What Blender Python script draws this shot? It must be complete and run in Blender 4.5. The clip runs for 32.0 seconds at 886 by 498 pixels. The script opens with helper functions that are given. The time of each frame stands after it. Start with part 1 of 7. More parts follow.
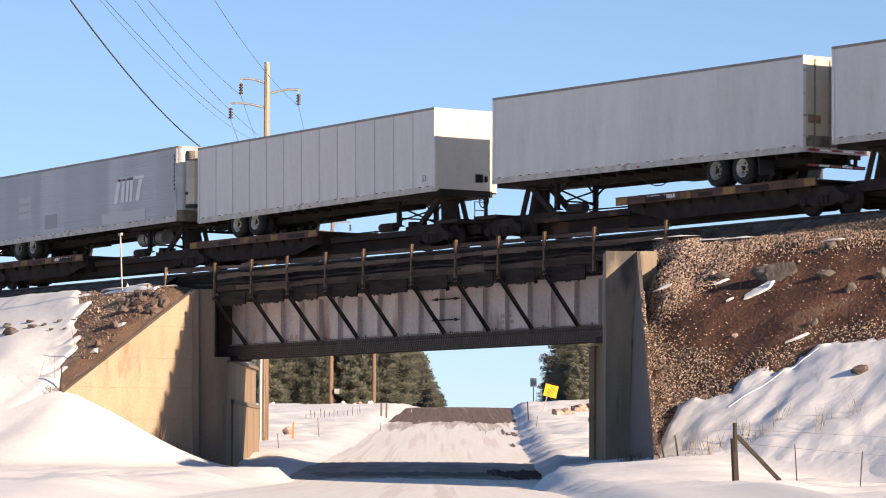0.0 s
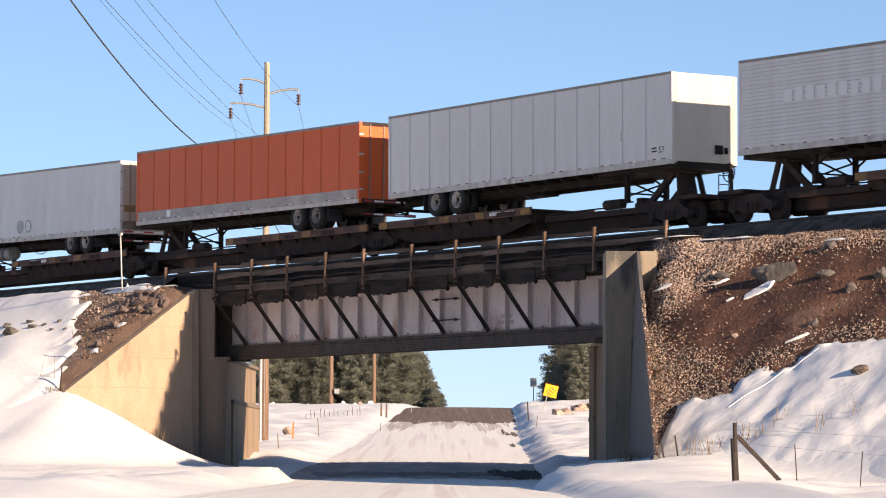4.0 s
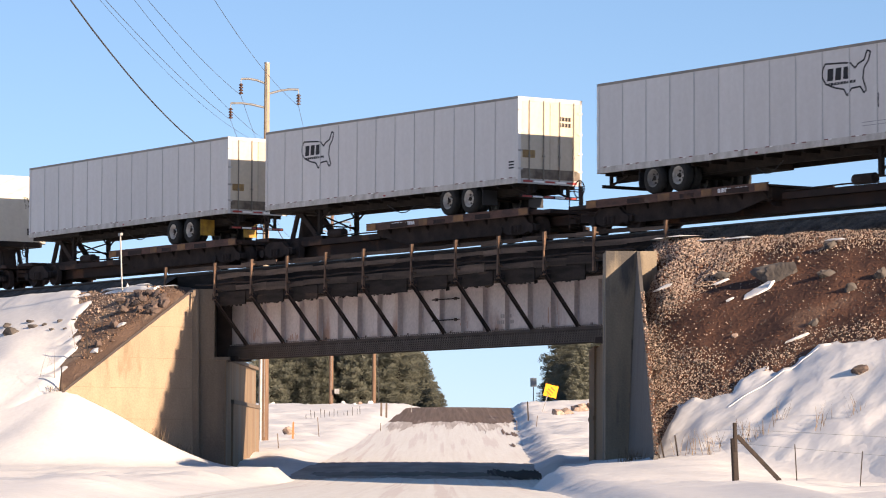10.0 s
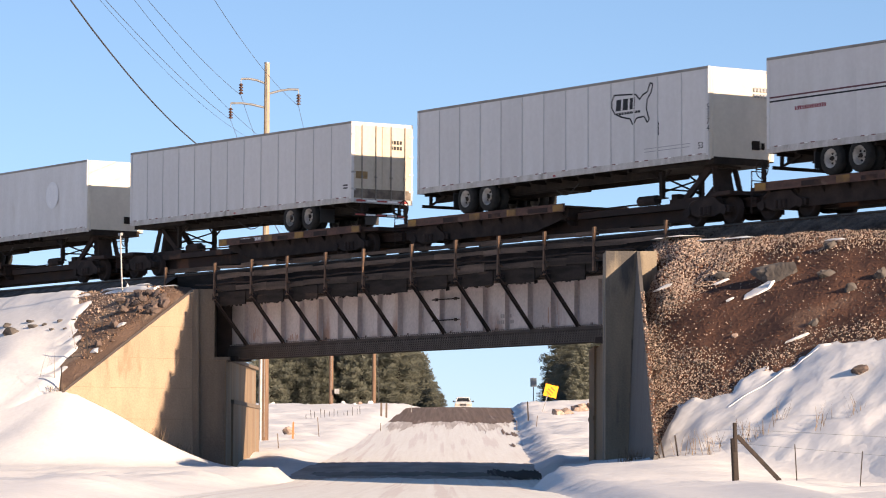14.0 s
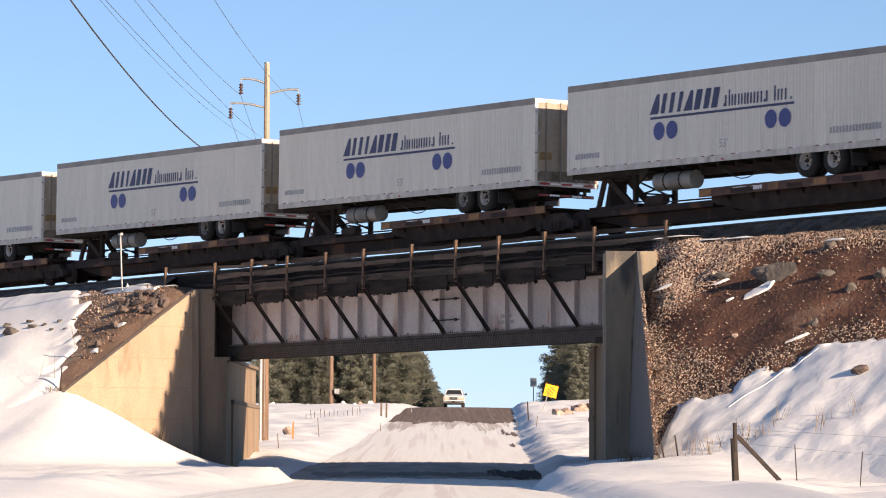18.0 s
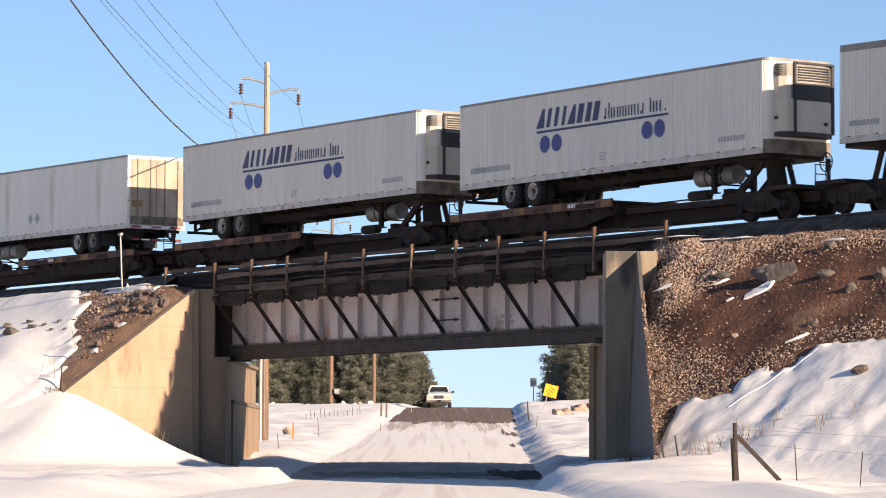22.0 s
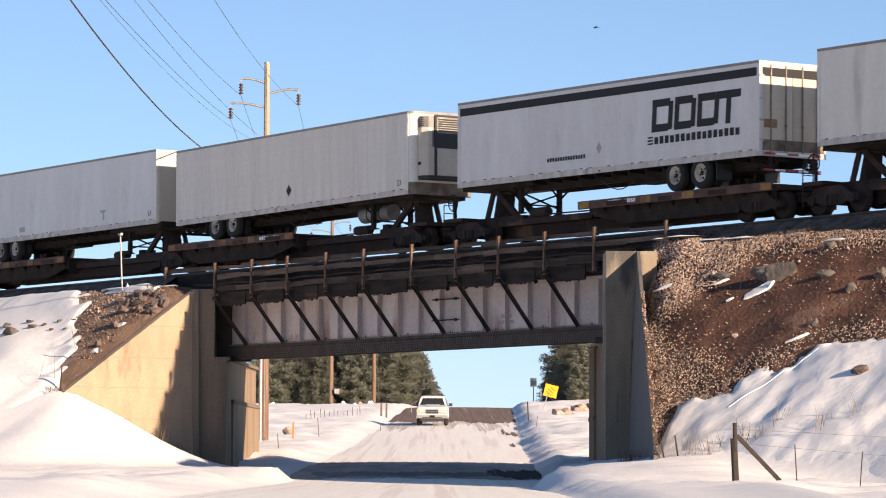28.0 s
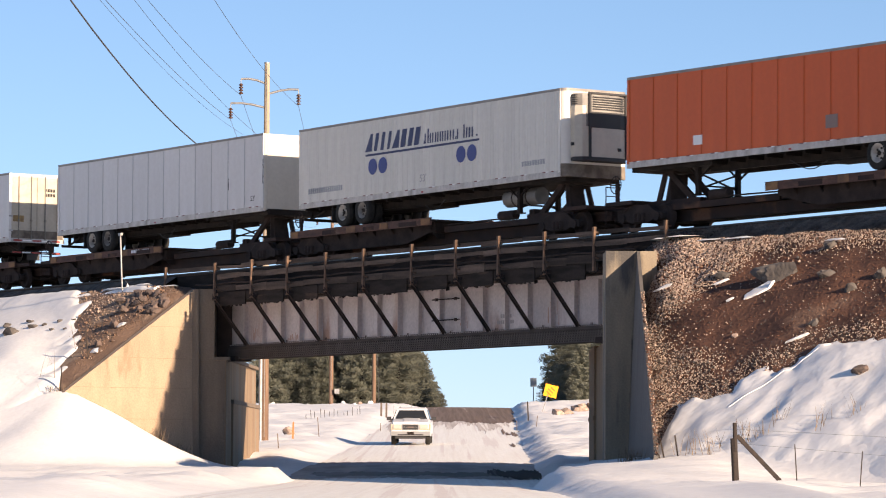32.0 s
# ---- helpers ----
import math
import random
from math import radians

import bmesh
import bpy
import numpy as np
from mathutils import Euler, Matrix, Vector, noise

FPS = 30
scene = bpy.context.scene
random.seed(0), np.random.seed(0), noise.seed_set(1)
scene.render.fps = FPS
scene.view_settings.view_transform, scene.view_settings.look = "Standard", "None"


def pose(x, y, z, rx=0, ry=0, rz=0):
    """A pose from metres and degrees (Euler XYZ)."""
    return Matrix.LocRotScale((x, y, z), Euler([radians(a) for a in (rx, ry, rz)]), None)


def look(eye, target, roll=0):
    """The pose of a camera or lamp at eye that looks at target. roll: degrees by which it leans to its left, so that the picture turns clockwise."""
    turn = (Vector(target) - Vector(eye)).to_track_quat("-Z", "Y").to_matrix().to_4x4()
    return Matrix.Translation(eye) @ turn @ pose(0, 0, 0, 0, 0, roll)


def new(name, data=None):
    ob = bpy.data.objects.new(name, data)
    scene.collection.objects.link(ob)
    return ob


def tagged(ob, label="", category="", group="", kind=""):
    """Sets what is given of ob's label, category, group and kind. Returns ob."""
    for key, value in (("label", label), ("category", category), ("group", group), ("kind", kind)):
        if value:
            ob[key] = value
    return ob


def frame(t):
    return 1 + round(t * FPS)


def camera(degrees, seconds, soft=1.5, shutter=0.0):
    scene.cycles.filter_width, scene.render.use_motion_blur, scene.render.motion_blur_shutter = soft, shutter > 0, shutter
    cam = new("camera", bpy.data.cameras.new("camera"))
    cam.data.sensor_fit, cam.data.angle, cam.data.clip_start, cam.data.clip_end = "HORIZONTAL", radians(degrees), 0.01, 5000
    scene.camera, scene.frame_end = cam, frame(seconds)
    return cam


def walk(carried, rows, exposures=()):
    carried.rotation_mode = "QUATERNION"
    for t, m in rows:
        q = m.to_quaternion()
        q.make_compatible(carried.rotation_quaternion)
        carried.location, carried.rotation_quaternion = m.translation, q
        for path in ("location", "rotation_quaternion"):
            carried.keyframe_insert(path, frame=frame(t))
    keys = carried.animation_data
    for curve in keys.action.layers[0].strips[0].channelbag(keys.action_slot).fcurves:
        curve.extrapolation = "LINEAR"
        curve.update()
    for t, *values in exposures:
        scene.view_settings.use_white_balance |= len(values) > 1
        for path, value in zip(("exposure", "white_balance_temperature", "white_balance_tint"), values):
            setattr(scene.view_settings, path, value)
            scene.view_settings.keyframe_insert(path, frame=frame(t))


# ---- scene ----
# ---- camera: it stands still beside the road, looking up at the bridge ----
TURN = 56.04                      # degrees between the railway and the picture plane
UW = pose(0, 0, 0, 0, 0, TURN)    # local x: to the camera's right, local y: along the road


def at(u, w, z=0.0):
    """World place of a point u metres to the right of the camera's axis and w metres along it."""
    return UW @ Vector((u, w, z))


EYE = Vector((0, 0, 1.6))
AIM = EYE + at(0, 99.79) + Vector((0, 0, 6.465))
cam = camera(14.30, 32.0, soft=1.05, shutter=0.1)
walk(cam, [(0, look(EYE, AIM, 0.256)), (32, look(EYE, AIM, 0.256))], exposures=((0, 1.1, 7300, 20.8), (32, 1.1, 7300, 20.8)))

# ---- sky and sun ----
SUN = Vector((1.0, 0.081, 0.28)).normalized()
world = bpy.data.worlds.new("winter_sky")
scene.world = world
world.use_nodes = True
wn = world.node_tree
sky = wn.nodes.new("ShaderNodeTexSky")
sky.sky_type = "NISHITA"
sky.sun_disc = False
sky.sun_elevation = math.asin(SUN.z)
sky.sun_rotation = math.atan2(SUN.x, SUN.y)
sky.altitude = 2000
sky.air_density = 1.0
sky.dust_density = 0.5
sky.ozone_density = 1.2
hue = wn.nodes.new("ShaderNodeHueSaturation")
hue.inputs["Hue"].default_value = 0.5
wn.links.new(sky.outputs[0], hue.inputs["Color"])
wn.links.new(hue.outputs[0], wn.nodes["Background"].inputs[0])
tc = wn.nodes.new("ShaderNodeTexCoord")
mp = wn.nodes.new("ShaderNodeMapping")
mp.inputs["Location"].default_value = (0, 0, 0.10)
wn.links.new(tc.outputs["Generated"], mp.inputs[0])
wn.links.new(mp.outputs[0], sky.inputs[0])
# paler, hazier air low over the horizon
split, haze = wn.nodes.new("ShaderNodeSeparateXYZ"), wn.nodes.new("ShaderNodeMapRange")
haze.inputs[1].default_value, haze.inputs[2].default_value, haze.inputs[3].default_value, haze.inputs[4].default_value = 0.015, 0.075, 1.0, 1.19
wn.links.new(tc.outputs["Generated"], split.inputs[0])
wn.links.new(split.outputs[2], haze.inputs[0])
wn.links.new(haze.outputs[0], hue.inputs["Saturation"])
thin = wn.nodes.new("ShaderNodeMapRange")
thin.inputs[1].default_value, thin.inputs[2].default_value, thin.inputs[3].default_value = 0.015, 0.075, 0.87
wn.links.new(split.outputs[2], thin.inputs[0])
wn.links.new(thin.outputs[0], hue.inputs["Value"])
wn.nodes["Background"].inputs[1].default_value = 0.09
sun = new("sun", bpy.data.lights.new("sun", "SUN"))
sun.data.energy, sun.data.angle, sun.data.color = 5.0, radians(0.53), (1.0, 0.86, 0.66)
sun.matrix_world = look((0, 0, 60), Vector((0, 0, 60)) - SUN)


# ---- materials ----
def mat(name, c1, c2=None, scale=3.0, rough=0.7, metal=0.0, bump=0.0, fine=40.0, stretch=(1, 1, 1), c3=None, c3_at=0.62, rand=0.0, spread=0.12, grain=0.1, detail=3, dist=0.05):
    """Two colours by a broad noise, grain by a fine one; c3: a third colour in patches; rand: tone that differs from object to object."""
    m = bpy.data.materials.new(name)
    m.use_nodes = True
    nt = m.node_tree
    n, ln = nt.nodes, nt.links
    b = n["Principled BSDF"]
    tc = n.new("ShaderNodeTexCoord")
    mp = n.new("ShaderNodeMapping")
    mp.inputs["Scale"].default_value = stretch
    ln.new(tc.outputs["Object"], mp.inputs[0])
    n1 = n.new("ShaderNodeTexNoise")
    n1.inputs["Scale"].default_value, n1.inputs["Detail"].default_value = scale, 5
    n2 = n.new("ShaderNodeTexNoise")
    n2.inputs["Scale"].default_value, n2.inputs["Detail"].default_value = fine, detail
    ln.new(mp.outputs[0], n1.inputs[0])
    ln.new(tc.outputs["Object"], n2.inputs[0])
    ramp = n.new("ShaderNodeValToRGB")
    ramp.color_ramp.elements[0].position, ramp.color_ramp.elements[1].position = 0.5 - spread, 0.5 + spread
    ramp.color_ramp.elements[0].color = (*c1, 1)
    ramp.color_ramp.elements[1].color = (*(c2 or [x * 0.8 for x in c1]), 1)
    ln.new(n1.outputs[0], ramp.inputs[0])
    col = ramp.outputs[0]
    if c3:
        n3 = n.new("ShaderNodeTexNoise")
        n3.inputs["Scale"].default_value, n3.inputs["Detail"].default_value = scale * 0.45, 8
        ln.new(mp.outputs[0], n3.inputs[0])
        r3 = n.new("ShaderNodeMapRange")
        r3.inputs[1].default_value, r3.inputs[2].default_value = c3_at, c3_at + 0.06
        ln.new(n3.outputs[0], r3.inputs[0])
        mx = n.new("ShaderNodeMix")
        mx.data_type = "RGBA"
        ln.new(r3.outputs[0], mx.inputs[0])
        ln.new(col, mx.inputs[6])
        mx.inputs[7].default_value = (*c3, 1)
        col = mx.outputs[2]
    hs = n.new("ShaderNodeHueSaturation")
    ln.new(col, hs.inputs["Color"])
    gr = n.new("ShaderNodeMapRange")
    gr.inputs[1].default_value, gr.inputs[2].default_value, gr.inputs[3].default_value, gr.inputs[4].default_value = 0.3, 0.7, 1 - grain, 1 + grain
    ln.new(n2.outputs[0], gr.inputs[0])
    val = gr.outputs[0]
    if rand:
        oi = n.new("ShaderNodeObjectInfo")
        rr = n.new("ShaderNodeMapRange")
        rr.inputs[3].default_value, rr.inputs[4].default_value = 1 - rand, 1 + rand
        ln.new(oi.outputs["Random"], rr.inputs[0])
        mu = n.new("ShaderNodeMath")
        mu.operation = "MULTIPLY"
        ln.new(val, mu.inputs[0])
        ln.new(rr.outputs[0], mu.inputs[1])
        val = mu.outputs[0]
    ln.new(val, hs.inputs["Value"])
    ln.new(hs.outputs[0], b.inputs["Base Color"])
    b.inputs["Roughness"].default_value, b.inputs["Metallic"].default_value = rough, metal
    if bump:
        bp = n.new("ShaderNodeBump")
        bp.inputs["Strength"].default_value, bp.inputs["Distance"].default_value = bump, dist
        ad = n.new("ShaderNodeMath")
        ad.operation = "ADD"
        ln.new(n1.outputs[0], ad.inputs[0])
        ln.new(n2.outputs[0], ad.inputs[1])
        ln.new(ad.outputs[0], bp.inputs["Height"])
        ln.new(bp.outputs[0], b.inputs["Normal"])
    return m


def plain(name, c, rough=0.6, metal=0.0):
    m = bpy.data.materials.new(name)
    m.use_nodes = True
    b = m.node_tree.nodes["Principled BSDF"]
    b.inputs["Base Color"].default_value = (*c, 1)
    b.inputs["Roughness"].default_value, b.inputs["Metallic"].default_value = rough, metal
    return m


SNOW = mat("snow", (0.76, 0.755, 0.745), (0.71, 0.71, 0.715), 0.6, 0.75, bump=0.2, fine=5.0, detail=9, dist=0.08, c3=(0.76, 0.735, 0.7), c3_at=0.68, grain=0.04)
ROAD = mat("packed_snow", (0.87, 0.855, 0.805), (0.8, 0.77, 0.71), 1.2, 0.6, bump=0.12, fine=6, stretch=(6.0, 0.035, 1), c3=(0.74, 0.68, 0.635), c3_at=0.57, spread=0.2)
DIRTYSNOW = mat("dirty_brown_snow", (0.66, 0.6, 0.55), (0.36, 0.3, 0.265), 1.2, 0.75, bump=0.1, fine=6, stretch=(5.0, 0.03, 1), c3=(0.78, 0.735, 0.69), c3_at=0.5, spread=0.2)
# dirty road snow under the bridge, with the bridge's shade put into its colour
SHADESLUSH = mat("shade_darkened_slush", (0.42, 0.365, 0.335), (0.28, 0.235, 0.21), 0.8, 0.85, bump=0.1, fine=6, stretch=(1.5, 0.3, 1))
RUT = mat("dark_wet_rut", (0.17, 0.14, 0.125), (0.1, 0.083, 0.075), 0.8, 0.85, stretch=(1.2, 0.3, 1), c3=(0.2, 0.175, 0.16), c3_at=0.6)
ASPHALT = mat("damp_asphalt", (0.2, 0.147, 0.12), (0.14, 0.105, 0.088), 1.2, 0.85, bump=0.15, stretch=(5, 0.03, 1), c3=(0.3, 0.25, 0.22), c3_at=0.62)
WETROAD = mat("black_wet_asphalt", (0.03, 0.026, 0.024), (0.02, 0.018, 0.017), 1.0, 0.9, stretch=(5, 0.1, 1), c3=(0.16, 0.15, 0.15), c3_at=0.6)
# stained concrete for the west abutment's unlit faces, their shade mixed into the colour
WARMCONCRETE = mat("shade_darkened_stained_concrete", (0.2, 0.15, 0.108), (0.145, 0.108, 0.08), 1.3, 0.88, bump=0.25, fine=18, stretch=(1.8, 1.8, 0.35), c3=(0.13, 0.095, 0.07), c3_at=0.6, spread=0.2)
# older grey concrete, darkened further to carry the east wing wall's shade
OLDCONCRETE = mat("shade_darkened_grey_concrete", (0.12, 0.109, 0.101), (0.092, 0.085, 0.079), 1.3, 0.88, bump=0.25, fine=18, stretch=(1.6, 1.6, 0.4), c3=(0.088, 0.081, 0.076), c3_at=0.6, spread=0.2)
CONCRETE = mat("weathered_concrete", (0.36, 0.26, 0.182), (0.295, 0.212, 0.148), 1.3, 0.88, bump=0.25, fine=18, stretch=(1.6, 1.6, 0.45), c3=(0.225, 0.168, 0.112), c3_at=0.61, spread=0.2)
STAINED = mat("stained_concrete", (0.30, 0.205, 0.125), (0.19, 0.125, 0.08), 1.1, 0.88, bump=0.2, fine=18, stretch=(2.2, 2.2, 0.1), spread=0.2, c3=(0.24, 0.19, 0.14), c3_at=0.57)
CINDER = mat("red_cinder_soil", (0.148, 0.074, 0.05), (0.09, 0.048, 0.036), 0.8, 0.95, bump=1.0, fine=9, c3=(0.19, 0.112, 0.078), c3_at=0.58)
BROWNSOIL = mat("dusty_brown_soil", (0.2, 0.122, 0.082), (0.13, 0.08, 0.056), 0.9, 0.95, bump=1.0, fine=9, c3=(0.26, 0.18, 0.125), c3_at=0.55)
BALLAST = mat("dark_ballast", (0.15, 0.126, 0.11), (0.08, 0.068, 0.06), 2.0, 0.95, bump=1.2, fine=14)
STONE = mat("pale_ballast_stone", (0.44, 0.335, 0.27), (0.25, 0.18, 0.145), 6.0, 0.9, fine=15)
ROCK = mat("basalt_rock", (0.115, 0.102, 0.094), (0.065, 0.057, 0.053), 1.6, 0.92, bump=0.8, fine=9)
GIRDER = mat("faded_silver_girder_paint", (0.63, 0.56, 0.54), (0.5, 0.43, 0.415), 0.9, 0.6, 0.1, bump=0.1, fine=12, stretch=(1, 1, 0.35), c3=(0.38, 0.235, 0.18), c3_at=0.6)
RUSTY = mat("rusty_steel", (0.10, 0.052, 0.03), (0.055, 0.032, 0.022), 2.5, 0.8, 0.3, bump=0.2, fine=25)
BLACKSTEEL = mat("grimy_black_steel", (0.05, 0.034, 0.029), (0.03, 0.021, 0.018), 2.0, 0.95, 0.0, bump=0.15, fine=20)
TIMBER = mat("creosoted_timber", (0.1, 0.071, 0.056), (0.054, 0.04, 0.032), 2.0, 0.92, bump=0.4, fine=15, stretch=(0.3, 3, 3), rand=0.6)
RAIL = mat("worn_rail_steel", (0.10, 0.078, 0.066), (0.07, 0.055, 0.047), 2.0, 0.55, 0.4)
RAILWEB = mat("rail_web_rust", (0.11, 0.06, 0.036), (0.07, 0.04, 0.028), 3.0, 0.8, 0.3)


for m in (ASPHALT, WETROAD, BLACKSTEEL, TIMBER, RUSTY, BALLAST, CINDER):      # dusty, with hardly any sheen
    m.node_tree.nodes["Principled BSDF"].inputs["Specular IOR Level"].default_value = 0.3 if m in (BLACKSTEEL, TIMBER, RUSTY) else 0.15


# ---- building helpers ----
class G:
    """Vertices and faces of one mesh."""

    def __init__(self):
        self.v, self.f, self.s = [], [], []

    def add(self, vs, fs, smooth=False):
        o = len(self.v)
        self.v += [tuple(p) for p in vs]
        for q in fs:
            self.f.append([o + i for i in q])
            self.s.append(smooth)
        return self

    def hexa(self, p):
        """Eight corners: the lower four anticlockwise, then the upper four."""
        return self.add(p, [(3, 2, 1, 0), (4, 5, 6, 7), (0, 1, 5, 4), (1, 2, 6, 5), (2, 3, 7, 6), (3, 0, 4, 7)])

    def box(self, x0, x1, y0, y1, z0, z1):
        x0, x1, y0, y1, z0, z1 = min(x0, x1), max(x0, x1), min(y0, y1), max(y0, y1), min(z0, z1), max(z0, z1)
        return self.hexa([(x0, y0, z0), (x1, y0, z0), (x1, y1, z0), (x0, y1, z0), (x0, y0, z1), (x1, y0, z1), (x1, y1, z1), (x0, y1, z1)])

    def beam(self, p, q, w, h, up=(0, 0, 1)):
        p, q = Vector(p), Vector(q)
        d = (q - p).normalized()
        a = d.cross(Vector(up))
        a = (a if a.length > 1e-4 else Vector((1, 0, 0))).normalized()
        b = a.cross(d).normalized()
        a, b = a * w / 2, b * h / 2
        return self.hexa([p - a - b, q - a - b, q + a - b, p + a - b, p - a + b, q - a + b, q + a + b, p + a + b])

    def cyl(self, p, q, r, n=12, r2=None):
        p, q = Vector(p), Vector(q)
        r2 = r if r2 is None else r2
        d = (q - p).normalized()
        a = d.orthogonal().normalized()
        b = d.cross(a)
        ring = [math.cos(2 * math.pi * i / n) * a + math.sin(2 * math.pi * i / n) * b for i in range(n)]
        self.add([p + r * k for k in ring] + [q + r2 * k for k in ring], [(i, (i + 1) % n, n + (i + 1) % n, n + i) for i in range(n)], True)
        self.add([p + r * k for k in ring], [tuple(reversed(range(n)))])
        return self.add([q + r2 * k for k in ring], [tuple(range(n))])

    def lathe(self, prof, axis_y0=0.0, n=20):
        """Profile of (radius, y) turned about the y axis."""
        m = len(prof)
        vs = [(r * math.cos(2 * math.pi * i / n), y + axis_y0, r * math.sin(2 * math.pi * i / n)) for i in range(n) for r, y in prof]
        fs = [(i * m + j, ((i + 1) % n) * m + j, ((i + 1) % n) * m + j + 1, i * m + j + 1) for i in range(n) for j in range(m - 1)]
        return self.add(vs, fs, True)

    def tube(self, pts, r, n=6):
        for p, q in zip(pts, pts[1:]):
            self.cyl(p, q, r, n)
        return self

    def prism(self, poly, y0, y1):
        """A polygon of (x, z) drawn out along y."""
        n = len(poly)
        vs = [(x, y0, z) for x, z in poly] + [(x, y1, z) for x, z in poly]
        return self.add(vs, [tuple(range(n)), tuple(reversed(range(n, 2 * n)))] + [(i + n, (i + 1) % n + n, (i + 1) % n, i) for i in range(n)])

    def column(self, poly, z0, z1):
        """A polygon of (x, y) drawn out along z."""
        n = len(poly)
        vs = [(x, y, z0) for x, y in poly] + [(x, y, z1) for x, y in poly]
        return self.add(vs, [tuple(reversed(range(n))), tuple(range(n, 2 * n))] + [(i, (i + 1) % n, (i + 1) % n + n, i + n) for i in range(n)])

    def mesh(self, name, material):
        me = bpy.data.meshes.new(name)
        me.from_pydata(self.v, [], self.f)
        me.polygons.foreach_set("use_smooth", self.s)
        me.materials.append(material)
        me.update()
        return me


def part(name, shape, material, parent=None, label="", m=None):
    """One mesh object from a G or a ready mesh, under a thing or a part."""
    me = shape.mesh(name, material) if isinstance(shape, G) else shape
    ob = new(name, me)
    if parent:
        ob.parent = parent
    if m is not None:
        ob.matrix_basis = m
    if label:
        tagged(ob, label)
    return ob


def thing(name, label, category, group="", m=None, kind=""):
    ob = new(name)
    ob.empty_display_size = 0.3
    if m is not None:
        ob.matrix_basis = m
    return tagged(ob, label, category, group, kind)


SHARED = {}


def shared(key, build, material):
    if key not in SHARED:
        SHARED[key] = build().mesh(key, material)
    return SHARED[key]


def fuzz(x, y, s, seed=0.0):
    return noise.noise(Vector((x * s + seed, y * s - seed, seed * 0.7)))


def lerp_table(rows, x):
    if x <= rows[0][0]:
        return rows[0][1]
    for (a, p), (b, q) in zip(rows, rows[1:]):
        if x <= b:
            k = (x - a) / (b - a)
            return p + (q - p) * k
    return rows[-1][1]


def smooth_table(rows, x, r=9.0):
    return sum(lerp_table(rows, x + r * k) for k in (-1, -0.5, 0, 0.5, 1)) / 5


# ---- lie of the land ----
RAIL_Z, TRACK_Y = 9.40, 68.33
RISE = ((-400, -3.0), (0, 0.0), (35, 0.85), (60, 1.21), (80, 1.3), (100, 1.365), (108, 1.40), (114, 1.54), (119, 1.69), (130, 1.98), (172, 3.12), (192, 3.82), (217, 4.75), (249, 5.9), (270, 6.74), (285, 7.28), (315, 7.75), (346, 8.45), (393, 9.0), (425, 9.1), (700, 9.0), (1500, 9), (6000, 6))
BEND = ((0, -0.9), (115, -0.9), (187, 0.0), (278, 1.35), (338, 2.4), (463, 4.7), (700, 9.0))
HALF = 4.15


def road_z(w):
    return smooth_table(RISE, w)


def road_u(w):
    return smooth_table(BEND, w, 14)


WING_END = Vector((-113.6, 60.2, 4.72))
# upper edge of the eastern drift, by the distance from the wing wall
DRIFT = ((0.0, 56.2), (0.25, 56.4), (0.54, 56.9), (0.85, 57.5), (1.3, 58.35), (2.06, 58.6), (2.64, 58.4), (3.63, 58.55), (4.07, 59.05), (4.83, 59.4), (6.14, 59.5), (6.84, 60.1), (7.61, 60.45), (8.75, 60.5), (10.1, 60.55), (60.0, 61.5))


def drift_line(near):
    return lerp_table(DRIFT, near)



